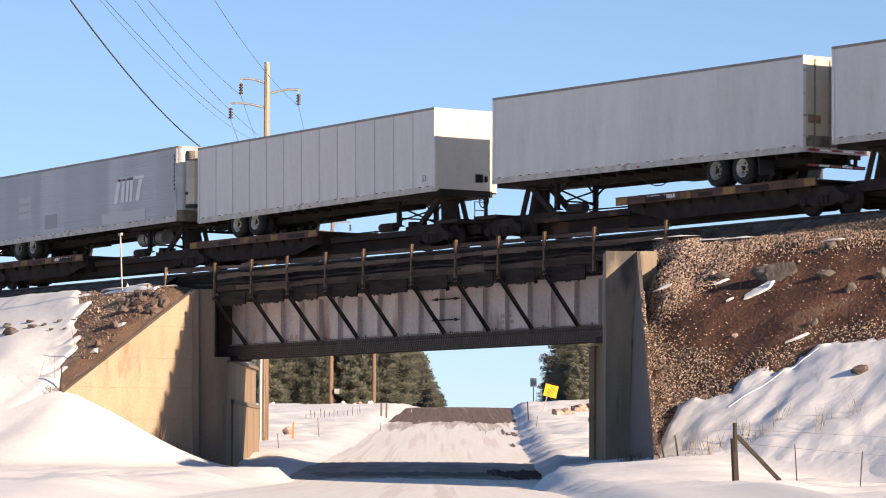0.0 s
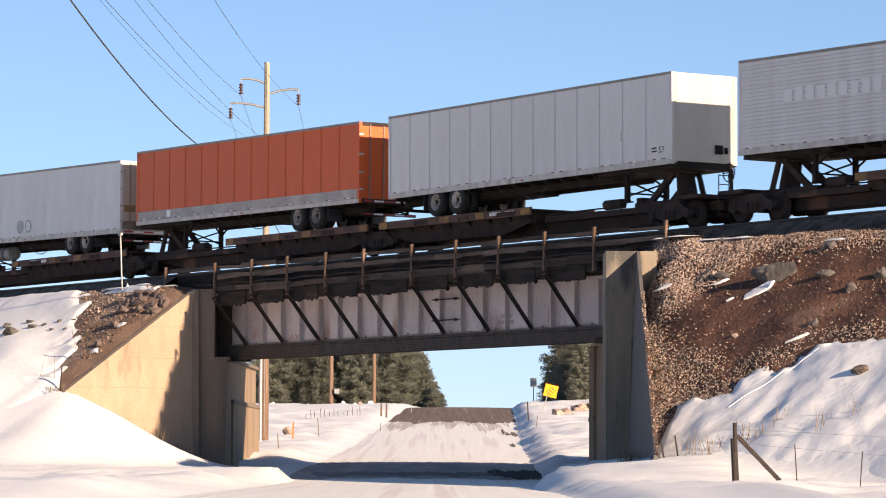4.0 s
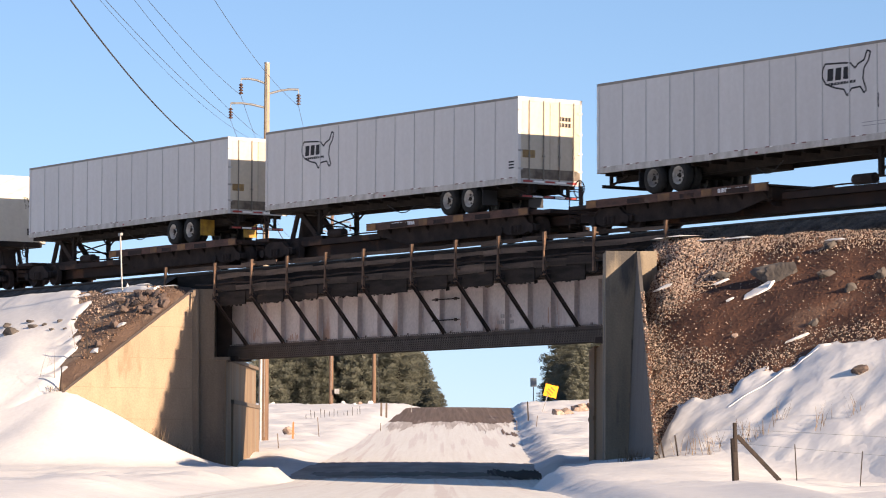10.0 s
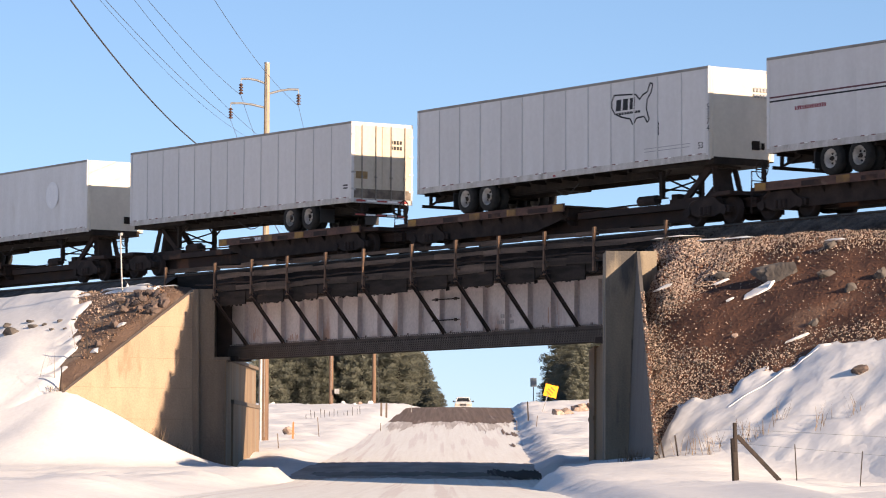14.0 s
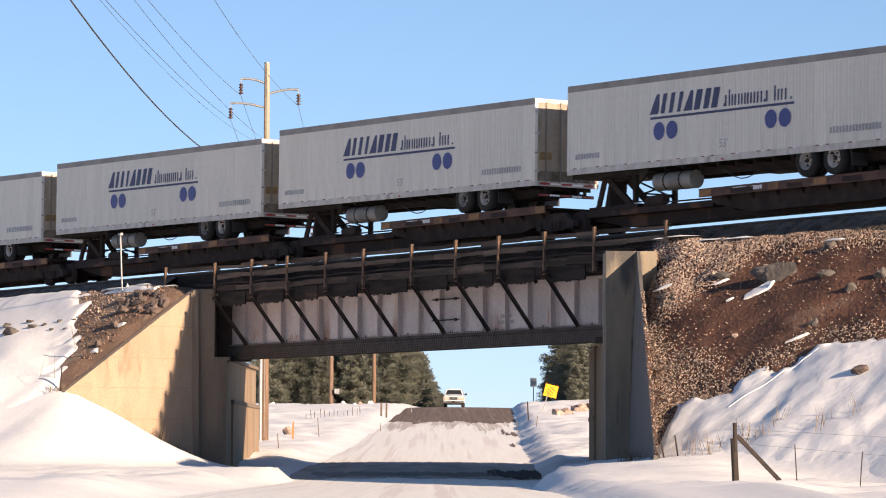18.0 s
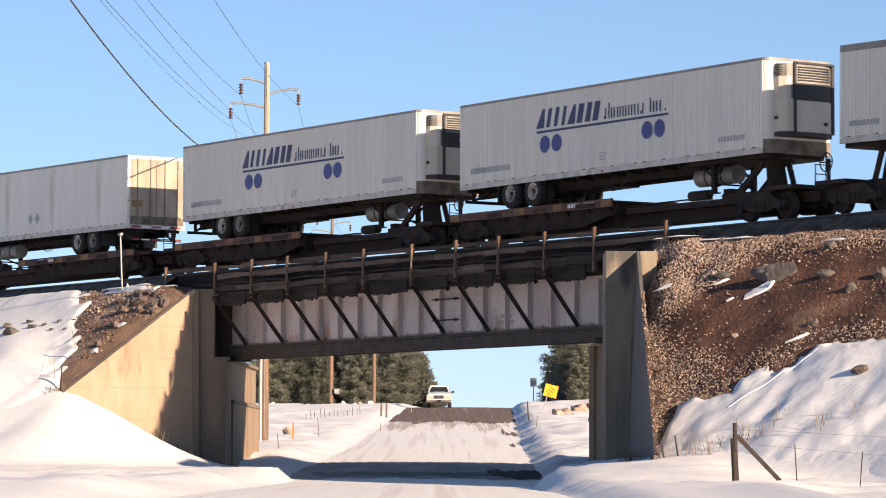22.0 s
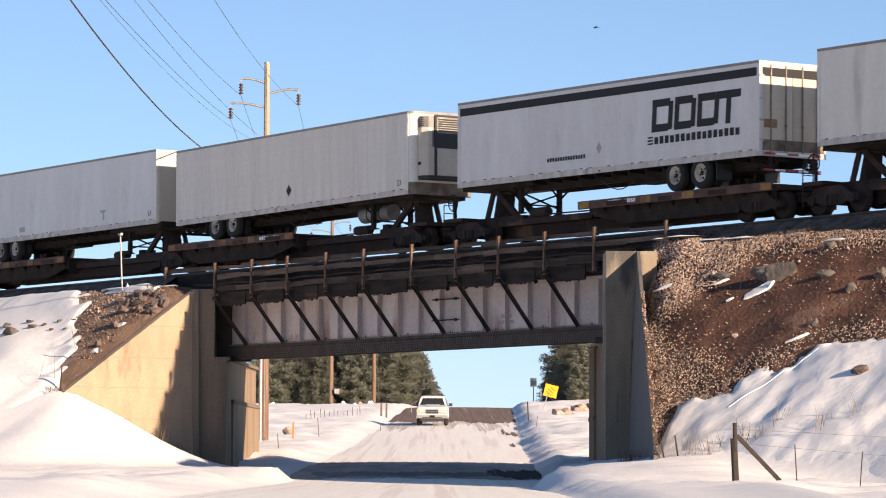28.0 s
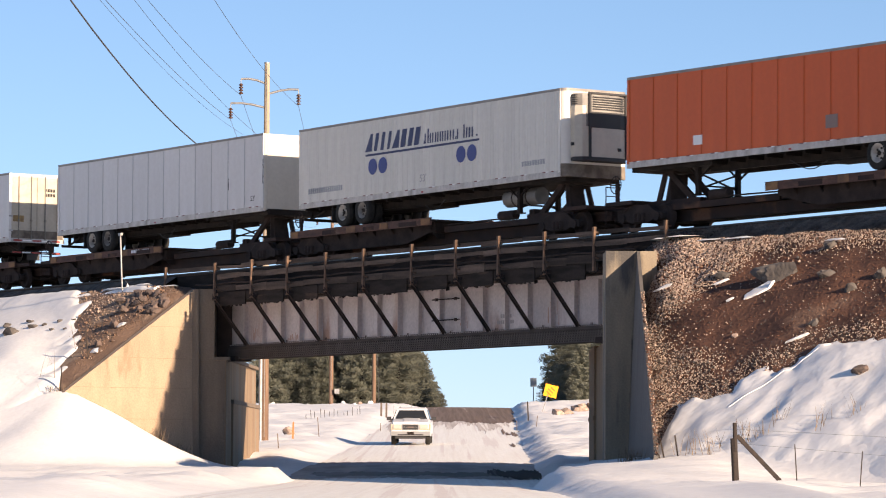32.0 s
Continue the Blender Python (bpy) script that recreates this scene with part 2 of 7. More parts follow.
def land(u, w):
    """Height of the snow-covered ground."""
    z = road_z(w)
    left = u < road_u(w)
    lat = abs(u - road_u(w)) - HALF + (0.0 if left else 0.85 * max(0.0, min(1.0, (102 - w) / 10)))
    p = at(u, w)
    if lat < 0:
        z -= 0.06
    else:
        k = min(1.0, lat / (1.6 if left else 0.9))
        berm = ((0.36 if left else 0.44) if w > 135 else 0.34) * (0.75 + 0.5 * fuzz(u * 2, w, 0.12, 3)) * k * (3 - 2 * k) * k * max(0.25, 1 - lat / 16)
        z += berm + (0.16 * abs(fuzz(u * 2.5, w, 0.5, 6)) * k if lat < 4 else 0) + min(1, lat / 3) * (0.22 * fuzz(u, w, 0.35) + 0.10 * fuzz(u, w, 1.1, 5)) + min(1, lat / 30) * 0.5 * fuzz(u, w, 0.06, 2)
        if left and 108 < w < 142:
            z -= 0.5 * berm * min(1.0, (w - 108) / 6, (142 - w) / 6)
        if not left and w > 120 and lat < 7:
            z += (0.1 * fuzz(u * 2.2, w, 0.9, 41) + 0.13 * fuzz(u * 1.6, w, 1.9, 42)) * k * max(0.0, 1 - lat / 7)
        if w > 140:
            z += min(1.0, lat / 14) * (0.05 if left else 0.9)
    if left and 114 < w < 136 and lat > 0.6:
        z -= max(0.0, z - 1.93 - 0.02 * fuzz(u, w, 1.2, 55)) * min(1.0, (w - 114) / 2, (136 - w) / 2, (lat - 0.6) / 0.5)
    away = abs(p.y - TRACK_Y)
    z = min(z, 7.4 + 0.06 * away)
    if left and 80 < w < 165:
        far = math.hypot(0.76 * max(0.0, p.x - WING_END.x), p.y - WING_END.y)
        if p.y < 66.2 and (p.x > WING_END.x or p.y < WING_END.y + 0.5):
            h = (WING_END.z + 0.16 * min(6.0, max(0.0, WING_END.x - p.x)) - 0.575 * far + 0.1 * fuzz(p.x, p.y, 0.5, 8) - z) / 0.22
            z += 0.22 * math.log(1 + math.exp(max(-20.0, min(20.0, h))))
    if left and 100 < w < 116:
        # heap that the plough left at the road's edge
        k = max(0.0, min(1.0, (w - 101) / 8, (115.5 - w) / 3)) * max(0.0, min(1.0, (-4.72 - u) / 0.35)) * max(0.0, min(1.0, (u + 13) / 4))
        z += max(0.0, 1.89 + 0.03 * fuzz(u, w, 1.3, 51) + 0.04 * fuzz(u, w, 3.0, 52) - z) * k * k * (3 - 2 * k)
    if not left and 66 < w < 125 and u < 24:
        k = max(0.0, min(1.0, (w - 74) / 18)) * max(0.0, min(1.0, (120 - w) / 8)) * max(0.0, min(1.0, (10.5 - u) / 4))
        k = k * k * (3 - 2 * k) * max(0.0, min(1.0, lat / 0.5))
        z = max(z, z + k * (1.79 + 0.0035 * (w - 80) + 0.115 * max(0.0, min(2.6, u - 3.0)) + 0.07 * fuzz(u, w, 0.7, 9) + 0.09 * fuzz(u, w, 1.7, 10) - z))
        # the drift runs out softly from the embankment's foot
        top = min(57.8, drift_line(p.x + 84.1 - (63.74 - p.y) * 1.394))
        if p.x > -84.0 + (63.74 - p.y) * 1.394 and p.y < top:
            h = (8.75 - (65.3 - p.y) / 1.38 + 0.05 - z) / 0.25
            z += 0.25 * math.log(1 + math.exp(max(-20.0, min(20.0, h)))) * min(1.0, top - p.y)
    return z


def steps(*spans):
    out = []
    for a, b, s in spans:
        k = max(1, round((b - a) / s))
        out += [a + (b - a) * i / k for i in range(k)]
    return out + [spans[-1][1]]


def sheet(us, ws, height):
    g = G()
    vs = [(u, w, height(u, w)) for w in ws for u in us]
    n = len(us)
    return g.add(vs, [(j * n + i, j * n + i + 1, (j + 1) * n + i + 1, (j + 1) * n + i) for j in range(len(ws) - 1) for i in range(n - 1)], True)


ground = part("ground", sheet(steps((-3000, -300, 300), (-300, -60, 20), (-60, -22, 2), (-22, 22, 0.42), (22, 60, 2), (60, 300, 20), (300, 3000, 300)),
                              steps((-600, 60, 60), (60, 92, 0.6), (92, 150, 0.42), (150, 250, 0.7), (250, 330, 1.5), (330, 700, 10), (700, 4000, 300)), land), SNOW, m=UW.copy())
tagged(ground, "snow-covered ground with ploughed berms beside the road", "ground", kind="structure")
road_us = [-1 + 2 * i / 14 for i in range(15)]


def strip(w0, w1, s, lift, k=1.0):
    g = G()
    ws = steps((w0, w1, s))
    vs = []
    for w in ws:
        for a in road_us:
            ragged = 1 + 0.05 * fuzz(w, a * 3, 0.5, 1) if abs(a) == 1 else 1
            vs.append((road_u(w) + a * HALF * k * ragged, w, road_z(w) + lift - 0.05 * a * a + 0.012 * fuzz(a * 8, w, 0.6, 4)))
    n = len(road_us)
    return g.add(vs, [(j * n + i, j * n + i + 1, (j + 1) * n + i + 1, (j + 1) * n + i) for j in range(len(ws) - 1) for i in range(n - 1)], True)


def patch(u0, u1, w0, w1, seed, lift=0.045, n=40, rag=9.0):
    """A ragged patch of bare asphalt on the road."""
    g = G()
    ws = 24
    vs = []
    for i in range(n + 1):
        a = u0 + (u1 - u0) * i / n
        s = w0 + rag * fuzz(a * 3, seed, 0.45, seed) + rag * 0.5 * fuzz(a * 9, seed, 0.6, seed) + rag * 0.5 * fuzz(a * 31, seed, 0.6, seed + 1) + rag * 0.8 * max(0, abs(2 * i / n - 1) - 0.75) * 4
        for j in range(ws + 1):
            e = max(w1 + rag * 0.6 * fuzz(a * 6, seed + 3, 0.7, seed) + rag * 0.5 * fuzz(a * 27, seed, 0.7, seed + 2), s + 0.3)
            w = s + (e - s) * j / ws
            vs.append((a + road_u(w), w, road_z(w) + lift - 0.05 * (a / HALF) ** 2))
    m = ws + 1
    return g.add(vs, [(i * m + j, (i + 1) * m + j, (i + 1) * m + j + 1, i * m + j + 1) for i in range(n) for j in range(ws)], True)


road = part("road", strip(-60, 700, 1.2, 0.03), ROAD, m=UW.copy())
part("bare_asphalt", patch(-4.6, 4.35, 227, 420, 2.0, n=110, rag=7.0), ASPHALT, road, "bare damp asphalt showing at the crest", m=Matrix())
part("dirty_snow", patch(-3.9, 3.7, 211, 240, 21.0, lift=0.038, n=200, rag=17.0), DIRTYSNOW, road, "brown dirty snow below the crest", m=Matrix())
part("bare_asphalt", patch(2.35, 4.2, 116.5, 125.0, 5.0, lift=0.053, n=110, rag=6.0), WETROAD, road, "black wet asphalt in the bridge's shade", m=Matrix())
# grey sheet across the road that deepens the bridge's shadow
part("slush", patch(-4.3, 4.2, 112.8, 137, 8.0, n=160, rag=2.0), SHADESLUSH, road, "dirty grey road with the bridge's shade painted in", m=Matrix())
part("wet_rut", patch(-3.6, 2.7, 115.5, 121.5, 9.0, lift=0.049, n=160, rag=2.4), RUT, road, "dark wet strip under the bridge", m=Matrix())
part("bare_asphalt", patch(3.1, 4.3, 196, 204, 11.0, n=40, rag=14.0), ASPHALT, road, m=Matrix())
part("bare_asphalt", patch(3.4, 4.4, 170, 176, 14.0, n=40, rag=10.0), ASPHALT, road, m=Matrix())
tagged(road, "narrow road of packed, rutted snow running under the bridge", "road", kind="structure")


# ---- railway embankment, in two halves with the road's gap between ----
SHOULDER, CREST = 65.3, 8.75
FALL = 1.38


def bank_z(x, y):
    if y < SHOULDER:
        z = CREST - (SHOULDER - y) / FALL
    elif y > 71.6:
        z = CREST - (y - 71.6) / 1.5
    else:
        z = CREST
    if x > -100 and y < 66.4:      # the stones have slipped away behind the east wing wall
        near = x - right_edge(y)
        z -= 0.1 * max(0.0, min(1.0, (y - 61.5) / 2.0))
        z -= 0.9 * math.exp(-(max(0.0, near) / 0.5) ** 2) * max(0.0, min(1.0, (y - 61.4) / 1.4)) * max(0.0, min(1.0, (64.4 - y) / 0.3))
        z += 0.22 * math.exp(-((near - 1.2) / 1.1) ** 2) * max(0.0, min(1.0, (y - 61.0) / 2.0))
    if x < -100 and y < 66.2:
        z -= 0.38 * math.exp(-((left_edge(y) - x) / 0.8) ** 2)
    if y < SHOULDER + 0.3:
        z += (0.16 if x > -100 else 0.06) * fuzz(x, y, 0.45, 11) + (0.07 if x > -100 else 0.03) * fuzz(x, y, 1.5, 12)
    return z


def bank(edge, far, side):
    ys = steps((47, 54, 1.0), (54, 65.6, 0.35), (65.6, 71.6, 1.5), (71.6, 84, 1.5))
    ks = [0.0]
    s = 0.35
    while ks[-1] < abs(far):
        ks.append(ks[-1] + s)
        s = 0.35 if ks[-1] < 32 else min(s * 1.25, 40)
    vs = [(edge(y) + side * k, y, bank_z(edge(y) + side * k, y)) for y in ys for k in ks]
    n = len(ks)
    fs = [(j * n + i, j * n + i + 1, (j + 1) * n + i + 1, (j + 1) * n + i) for j in range(len(ys) - 1) for i in range(n - 1)]
    if side < 0:
        fs = [tuple(reversed(q)) for q in fs]
    g = G().add(vs, fs, True)
    # the cut face behind the abutment
    vs = [(edge(y), y, bank_z(edge(y), y)) for y in ys] + [(edge(y), y, 0.0) for y in ys]
    m = len(ys)
    return g.add(vs, [(i, i + 1, m + i + 1, m + i) for i in range(m - 1)])


def left_edge(y):
    return -114.0 - max(0.0, y - 66.3) * 1.62


def right_edge(y):
    if y < 63.74:
        return -84.1 + (63.74 - y) * 1.394
    return -84.1 + (y - 63.74) * 0.43 if y < 64.25 else -83.88 - (y - 64.25) * 1.4845


bank_left = part("embankment_west", bank(left_edge, 760, -1), BROWNSOIL)
tagged(bank_left, "railway embankment of red cinder soil under patchy snow", "embankment", kind="structure")
bank_right = part("embankment_east", bank(right_edge, 760, 1), CINDER)
tagged(bank_right, "railway embankment of red cinder soil with snow on its foot", "embankment", kind="structure")


def snow_west(x, y):
    d = (-10.3 - 1.715 * y) - x + 2.2 * fuzz(x, y, 0.5, 31) + 1.2 * fuzz(x, y, 1.3, 32)
    if y > 65.0:
        d = max(d, 1.5 * fuzz(x, y, 0.6, 33) + 0.4) if x < -116.0 else d
    k = max(0.0, min(1.0, (-10.3 - 1.715 * y - x - 0.5) / 5.0, (-114.6 - x) / 5.0))
    fill = k * k * (3 - 2 * k) * max(0.0, 8.45 - 0.53 * (65.1 - y) - bank_z(x, y)) if y < 65.1 else 0.0
    return max(-0.25, min(0.12, 0.22 * d)) + fill


def snow_east(x, y):
    d = drift_line(x - right_edge(y)) - y + 0.15 * fuzz(x, y, 0.9, 35) + 0.3 * fuzz(x, y, 2.4, 36)
    return max(-0.3, min(0.14, 0.4 * d)) + (0.014 * fuzz(x, y * 1.8, 0.6, 37) + 0.02 * fuzz(x, y, 3.1, 38) if d > 0.3 else 0)


def cover(edge, side, reach, y0, y1, depth):
    ys = steps((y0, y1, 0.13))
    ks = steps((0.0, 26.0, 0.13), (26.0, 40.0, 0.7), (40.0, reach, 14.0))
    vs = [(edge(y) + side * k, y, bank_z(edge(y) + side * k, y) + depth(edge(y) + side * k, y)) for y in ys for k in ks]
    n = len(ks)
    fs = [(j * n + i, j * n + i + 1, (j + 1) * n + i + 1, (j + 1) * n + i) for j in range(len(ys) - 1) for i in range(n - 1)]
    return G().add(vs, fs if side > 0 else [tuple(reversed(q)) for q in fs], True)


tagged(part("snow_cover_west", cover(left_edge, -1, 700, 45.0, 65.9, snow_west), SNOW), "patchy snow lying on the western embankment", "snow", kind="structure")
tagged(part("snow_cover_east", cover(right_edge, 1, 700, 47.5, 63.6, snow_east), SNOW), "snow drift on the foot of the eastern embankment", "snow", kind="structure")


def bed(x0, x1):
    prof = [(65.26, 8.5), (66.3, 9.16), (70.6, 9.16), (71.9, 8.7)]
    g = G()
    xs = steps((x0, x1, 2.0 if x1 - x0 < 120 else 12.0))
    vs = [(x, y + 0.1 * fuzz(x, i * 9, 0.6), z + (0.03 * fuzz(x, i, 0.9) if i in (1, 2) else 0)) for x in xs for i, (y, z) in enumerate(prof)]
    return g.add(vs, [(j * 4 + i, (j + 1) * 4 + i, (j + 1) * 4 + i + 1, j * 4 + i + 1) for j in range(len(xs) - 1) for i in range(3)])


for nm, spans in (("ballast_bed_west", (-116.5, -150.0, -860.0)), ("ballast_bed_east", (-83.4, -60.0, 640.0))):
    g = bed(*sorted(spans[:2]))
    h = bed(*sorted(spans[1:]))
    g.add(h.v, h.f)
    tagged(part(nm, g, BALLAST), "dark crushed-stone ballast under the track", "ballast", kind="structure")

track = thing("railway_track", "steel rails on timber sleepers crossing the bridge", "railway track", kind="structure")
for side in (-1, 1):
    y = TRACK_Y + side * 0.755
    part("rail_head", G().box(-860, 640, y - 0.036, y + 0.036, RAIL_Z - 0.045, RAIL_Z), RAIL, track, "worn rail head with dull brown flanks")
    part("rail_web", G().box(-860, 640, y - 0.012, y + 0.012, RAIL_Z - 0.16, RAIL_Z - 0.045).box(-860, 640, y - 0.075, y + 0.075, RAIL_Z - 0.18, RAIL_Z - 0.16), RAILWEB, track)
TIE = G().box(-0.115, 0.115, -1.3, 1.3, -0.11, 0.0).mesh("sleeper", TIMBER)
far_ties = G()
for i in range(-860, 640):
    x = i * 1.0
    if -175 < x < -40:
        continue
    far_ties.box(x - 0.115, x + 0.115, TRACK_Y - 1.3, TRACK_Y + 1.3, RAIL_Z - 0.29, RAIL_Z - 0.18)
tagged(part("far_sleepers", far_ties, TIMBER, track), kind="stuff")
for i in range(230):
    x = -172 + i * 0.56
    if x < -40 and not -114.5 < x < -86:
        part("sleeper", TIE, None, track, m=pose(x, TRACK_Y, RAIL_Z - 0.18, 0, 0, random.uniform(-0.6, 0.6)))

# ---- abutments and wing walls ----
west = thing("abutment_west", "weathered concrete bridge abutment with a long sunlit wing wall", "bridge abutment", kind="structure")
# stem, in road-aligned axes: front at w 131, inner face beside the road
g = G().hexa([(-8.02, 131.0, 0.5), (-7.56, 143.2, 0.5), (-11.5, 143.2, 0.5), (-9.12, 131.0, 0.5), (-8.02, 131.0, 5.92), (-7.56, 143.2, 5.92), (-11.5, 143.2, 5.92), (-9.12, 131.0, 5.92)])
part("stem", g, STAINED, west, "concrete stem streaked with rust stains", m=UW.copy())
g = G().hexa([(-7.86, 133.0, 0.5), (-7.42, 143.3, 0.5), (-7.6, 143.3, 0.5), (-8.2, 133.0, 0.5), (-7.86, 133.0, 4.35), (-7.42, 143.3, 4.35), (-7.6, 143.3, 4.35), (-8.2, 133.0, 4.35)])
part("footing_wall", g, STAINED, west, m=UW.copy())
part("front_panel", G().box(-9.14, -8.07, 130.96, 131.02, 0.5, 5.9), WARMCONCRETE, west, "plain shaded concrete front", m=UW.copy())
part("footing_cap", G().hexa([(-7.82, 132.9, 4.35), (-7.36, 143.4, 4.35), (-7.6, 143.4, 4.35), (-8.2, 132.9, 4.35), (-7.84, 132.9, 4.5), (-7.4, 143.4, 4.5), (-7.6, 143.4, 4.5), (-8.2, 132.9, 4.5)]), WARMCONCRETE, west, m=UW.copy())
part("seat_ledge", G().hexa([(-7.9, 130.95, 5.92), (-7.44, 143.3, 5.92), (-11.5, 143.3, 5.92), (-9.0, 130.95, 5.92), (-7.9, 130.95, 6.04), (-7.44, 143.3, 6.04), (-11.5, 143.3, 6.04), (-9.0, 130.95, 6.04)]), WARMCONCRETE, west, m=UW.copy())
part("cheek_wall", G().hexa([(-8.46, 130.9, 5.9), (-8.46, 132.1, 5.9), (-9.2, 132.1, 5.9), (-9.2, 130.9, 5.9), (-8.46, 130.9, 8.55), (-8.46, 132.1, 8.55), (-9.2, 132.1, 8.55), (-9.2, 130.9, 8.55)]), WARMCONCRETE, west, m=UW.copy())
part("back_wall", G().hexa([(-9.0, 132.1, 5.9), (-8.3, 143.2, 5.9), (-8.9, 143.2, 5.9), (-9.6, 132.1, 5.9), (-9.0, 132.1, 8.5), (-8.3, 143.2, 8.5), (-8.9, 143.2, 8.5), (-9.6, 132.1, 8.5)]), WARMCONCRETE, west, m=UW.copy())


def wing(corner, end, z0, z1, foot, thick, base):
    """A retaining wall whose top slopes from the abutment's corner to its end; the back is towards base."""
    a, b = Vector(corner), Vector(end)
    d = (b - a).normalized()
    s = Vector((d.y, -d.x)) * thick
    if s.dot(Vector(base) - a) < 0:
        s = -s
    bat = -s.normalized() * foot
    return G().hexa([(a.x + bat.x, a.y + bat.y, 0), (b.x + bat.x, b.y + bat.y, 0), (b.x + s.x, b.y + s.y, 0), (a.x + s.x, a.y + s.y, 0),
                     (a.x, a.y, z0), (b.x, b.y, z1), (b.x + s.x, b.y + s.y, z1), (a.x + s.x, a.y + s.y, z0)])


corner = at(-9.16, 130.9)
part("wing_wall", wing((corner.x, corner.y), (WING_END.x - 0.05, WING_END.y - 0.1), 8.55, 4.66, 0.12, 0.32, (-130, 62)), CONCRETE, west, "sunlit board-marked concrete wing wall")
JOINT = mat("concrete_form_joint", (0.29, 0.203, 0.137), (0.255, 0.178, 0.12), 1.3, 0.9, fine=18)
ja, jb = Vector((corner.x, corner.y)), Vector((WING_END.x - 0.05, WING_END.y - 0.1))
jd = (jb - ja).normalized()
jn = Vector((-jd.y, jd.x)) if Vector((-jd.y, jd.x)).dot(Vector((-130, 62)) - ja) < 0 else Vector((jd.y, -jd.x))
for k in range(5):
    z = 2.5 + 1.16 * k + random.uniform(-0.1, 0.1)
    ends = []
    for t in (0.0, min(0.99, (8.5 - z) / 3.89)):
        p = ja.lerp(jb, t) + jn * (0.12 * (1 - z / (8.55 - 3.89 * t)) + 0.002)
        ends.append((p.x, p.y, z + random.uniform(-0.01, 0.01)))
    part("form_joint", G().beam(ends[0], ends[1], 0.014, 0.018), JOINT, west)
part("corner_pilaster", G().hexa([(-9.3, 130.75, 0.5), (-8.95, 130.75, 0.5), (-9.05, 131.3, 0.5), (-9.5, 131.3, 0.5), (-9.26, 130.78, 8.5), (-9.06, 130.78, 8.5), (-9.1, 131.3, 8.5), (-9.5, 131.3, 8.5)]), WARMCONCRETE, west, m=UW.copy())

CHEEK = mat("tan_grey_concrete", (0.27, 0.22, 0.162), (0.19, 0.157, 0.12), 1.3, 0.88, bump=0.25, fine=18, stretch=(1.6, 1.6, 0.35), spread=0.2, c3=(0.07, 0.064, 0.06), c3_at=0.5)
east = thing("abutment_east", "weathered concrete bridge abutment with a steep wing wall beside the road", "bridge abutment", kind="structure")
part("stem", G().box(5.12, 9.0, 105.6, 121.5, 0.5, 5.92), STAINED, east, m=UW.copy())
part("cheek_wall", G().hexa([(4.87, 105.5, 0.5), (6.4, 105.5, 0.5), (6.4, 107.4, 0.5), (4.87, 107.4, 0.5), (4.87, 105.5, 8.4), (6.4, 105.5, 8.4), (6.4, 107.4, 8.4), (4.87, 107.4, 8.4)]), CHEEK, east, "concrete end face, part sunlit", m=UW.copy())
part("back_wall", G().box(6.3, 7.0, 107.4, 121.5, 5.9, 8.4), CONCRETE, east, m=UW.copy())
part("inner_pilaster", G().box(5.05, 5.5, 117.5, 121.6, 0.5, 6.0).box(5.02, 5.5, 117.45, 121.6, 3.55, 3.68), STAINED, east, "tan concrete pilaster lit by the sun", m=UW.copy())
part("end_block", G().box(-9.3, -7.88, 132.1, 132.5, 6.0, 8.3), BLACKSTEEL, west, m=UW.copy())
a, b = at(5.8, 105.5), at(5.37, 89.6)
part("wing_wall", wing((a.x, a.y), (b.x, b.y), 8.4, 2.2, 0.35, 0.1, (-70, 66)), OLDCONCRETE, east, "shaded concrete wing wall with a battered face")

# ---- steel girder bridge ----
bridge = thing("railway_bridge", "weathered steel plate-girder railway bridge with timber deck and bracketed walkway", "bridge", kind="structure")
X0, X1 = -114.1, -90.0
FLANGE = mat("grimy_brown_flange", (0.12, 0.09, 0.078), (0.07, 0.053, 0.046), 2.5, 0.8, 0.2, bump=0.2, fine=25)
GY, PY = 67.3, 65.55
for name, y in (("near_girder", GY), ("far_girder", 69.4)):
    part(name, G().box(X0, X1, y - 0.012, y + 0.012, 6.4, 8.1), GIRDER, bridge, "faded silver web with rust streaks")
    fl = G()
    for z in (6.38, 8.08):
        fl.box(X0, X1, y - 0.21, y + 0.21, z, z + 0.035)
        if z < 7:
            fl.box(X0, X1, y - 0.10, y + 0.10, z + 0.035, z + 0.15)
    part("flange_angle", G().box(X0, X1, y - 0.10, y + 0.10, 7.98, 8.08), GIRDER, bridge)
    part("flange", fl, FLANGE, bridge, "grimy riveted flange")
    st = G().box(-0.009, 0.009, -0.19, 0.19, 6.5, 7.98).box(-0.05, 0.05, -0.03, 0.03, 6.5, 7.98).mesh("stiffener", GIRDER)
    x = -112.83
    while x < X1:
        part("stiffener", st, None, bridge, m=pose(x, y, 0))
        x += 1.2985
riv = G()
for i in range(190):
    x = X0 + 0.12 + i * 0.127
    for z in (6.5, 7.99):
        riv.box(x - 0.017, x + 0.017, GY - 0.115, GY - 0.10, z - 0.017, z + 0.017)
tagged(part("rivets", riv, GIRDER, bridge), kind="stuff")
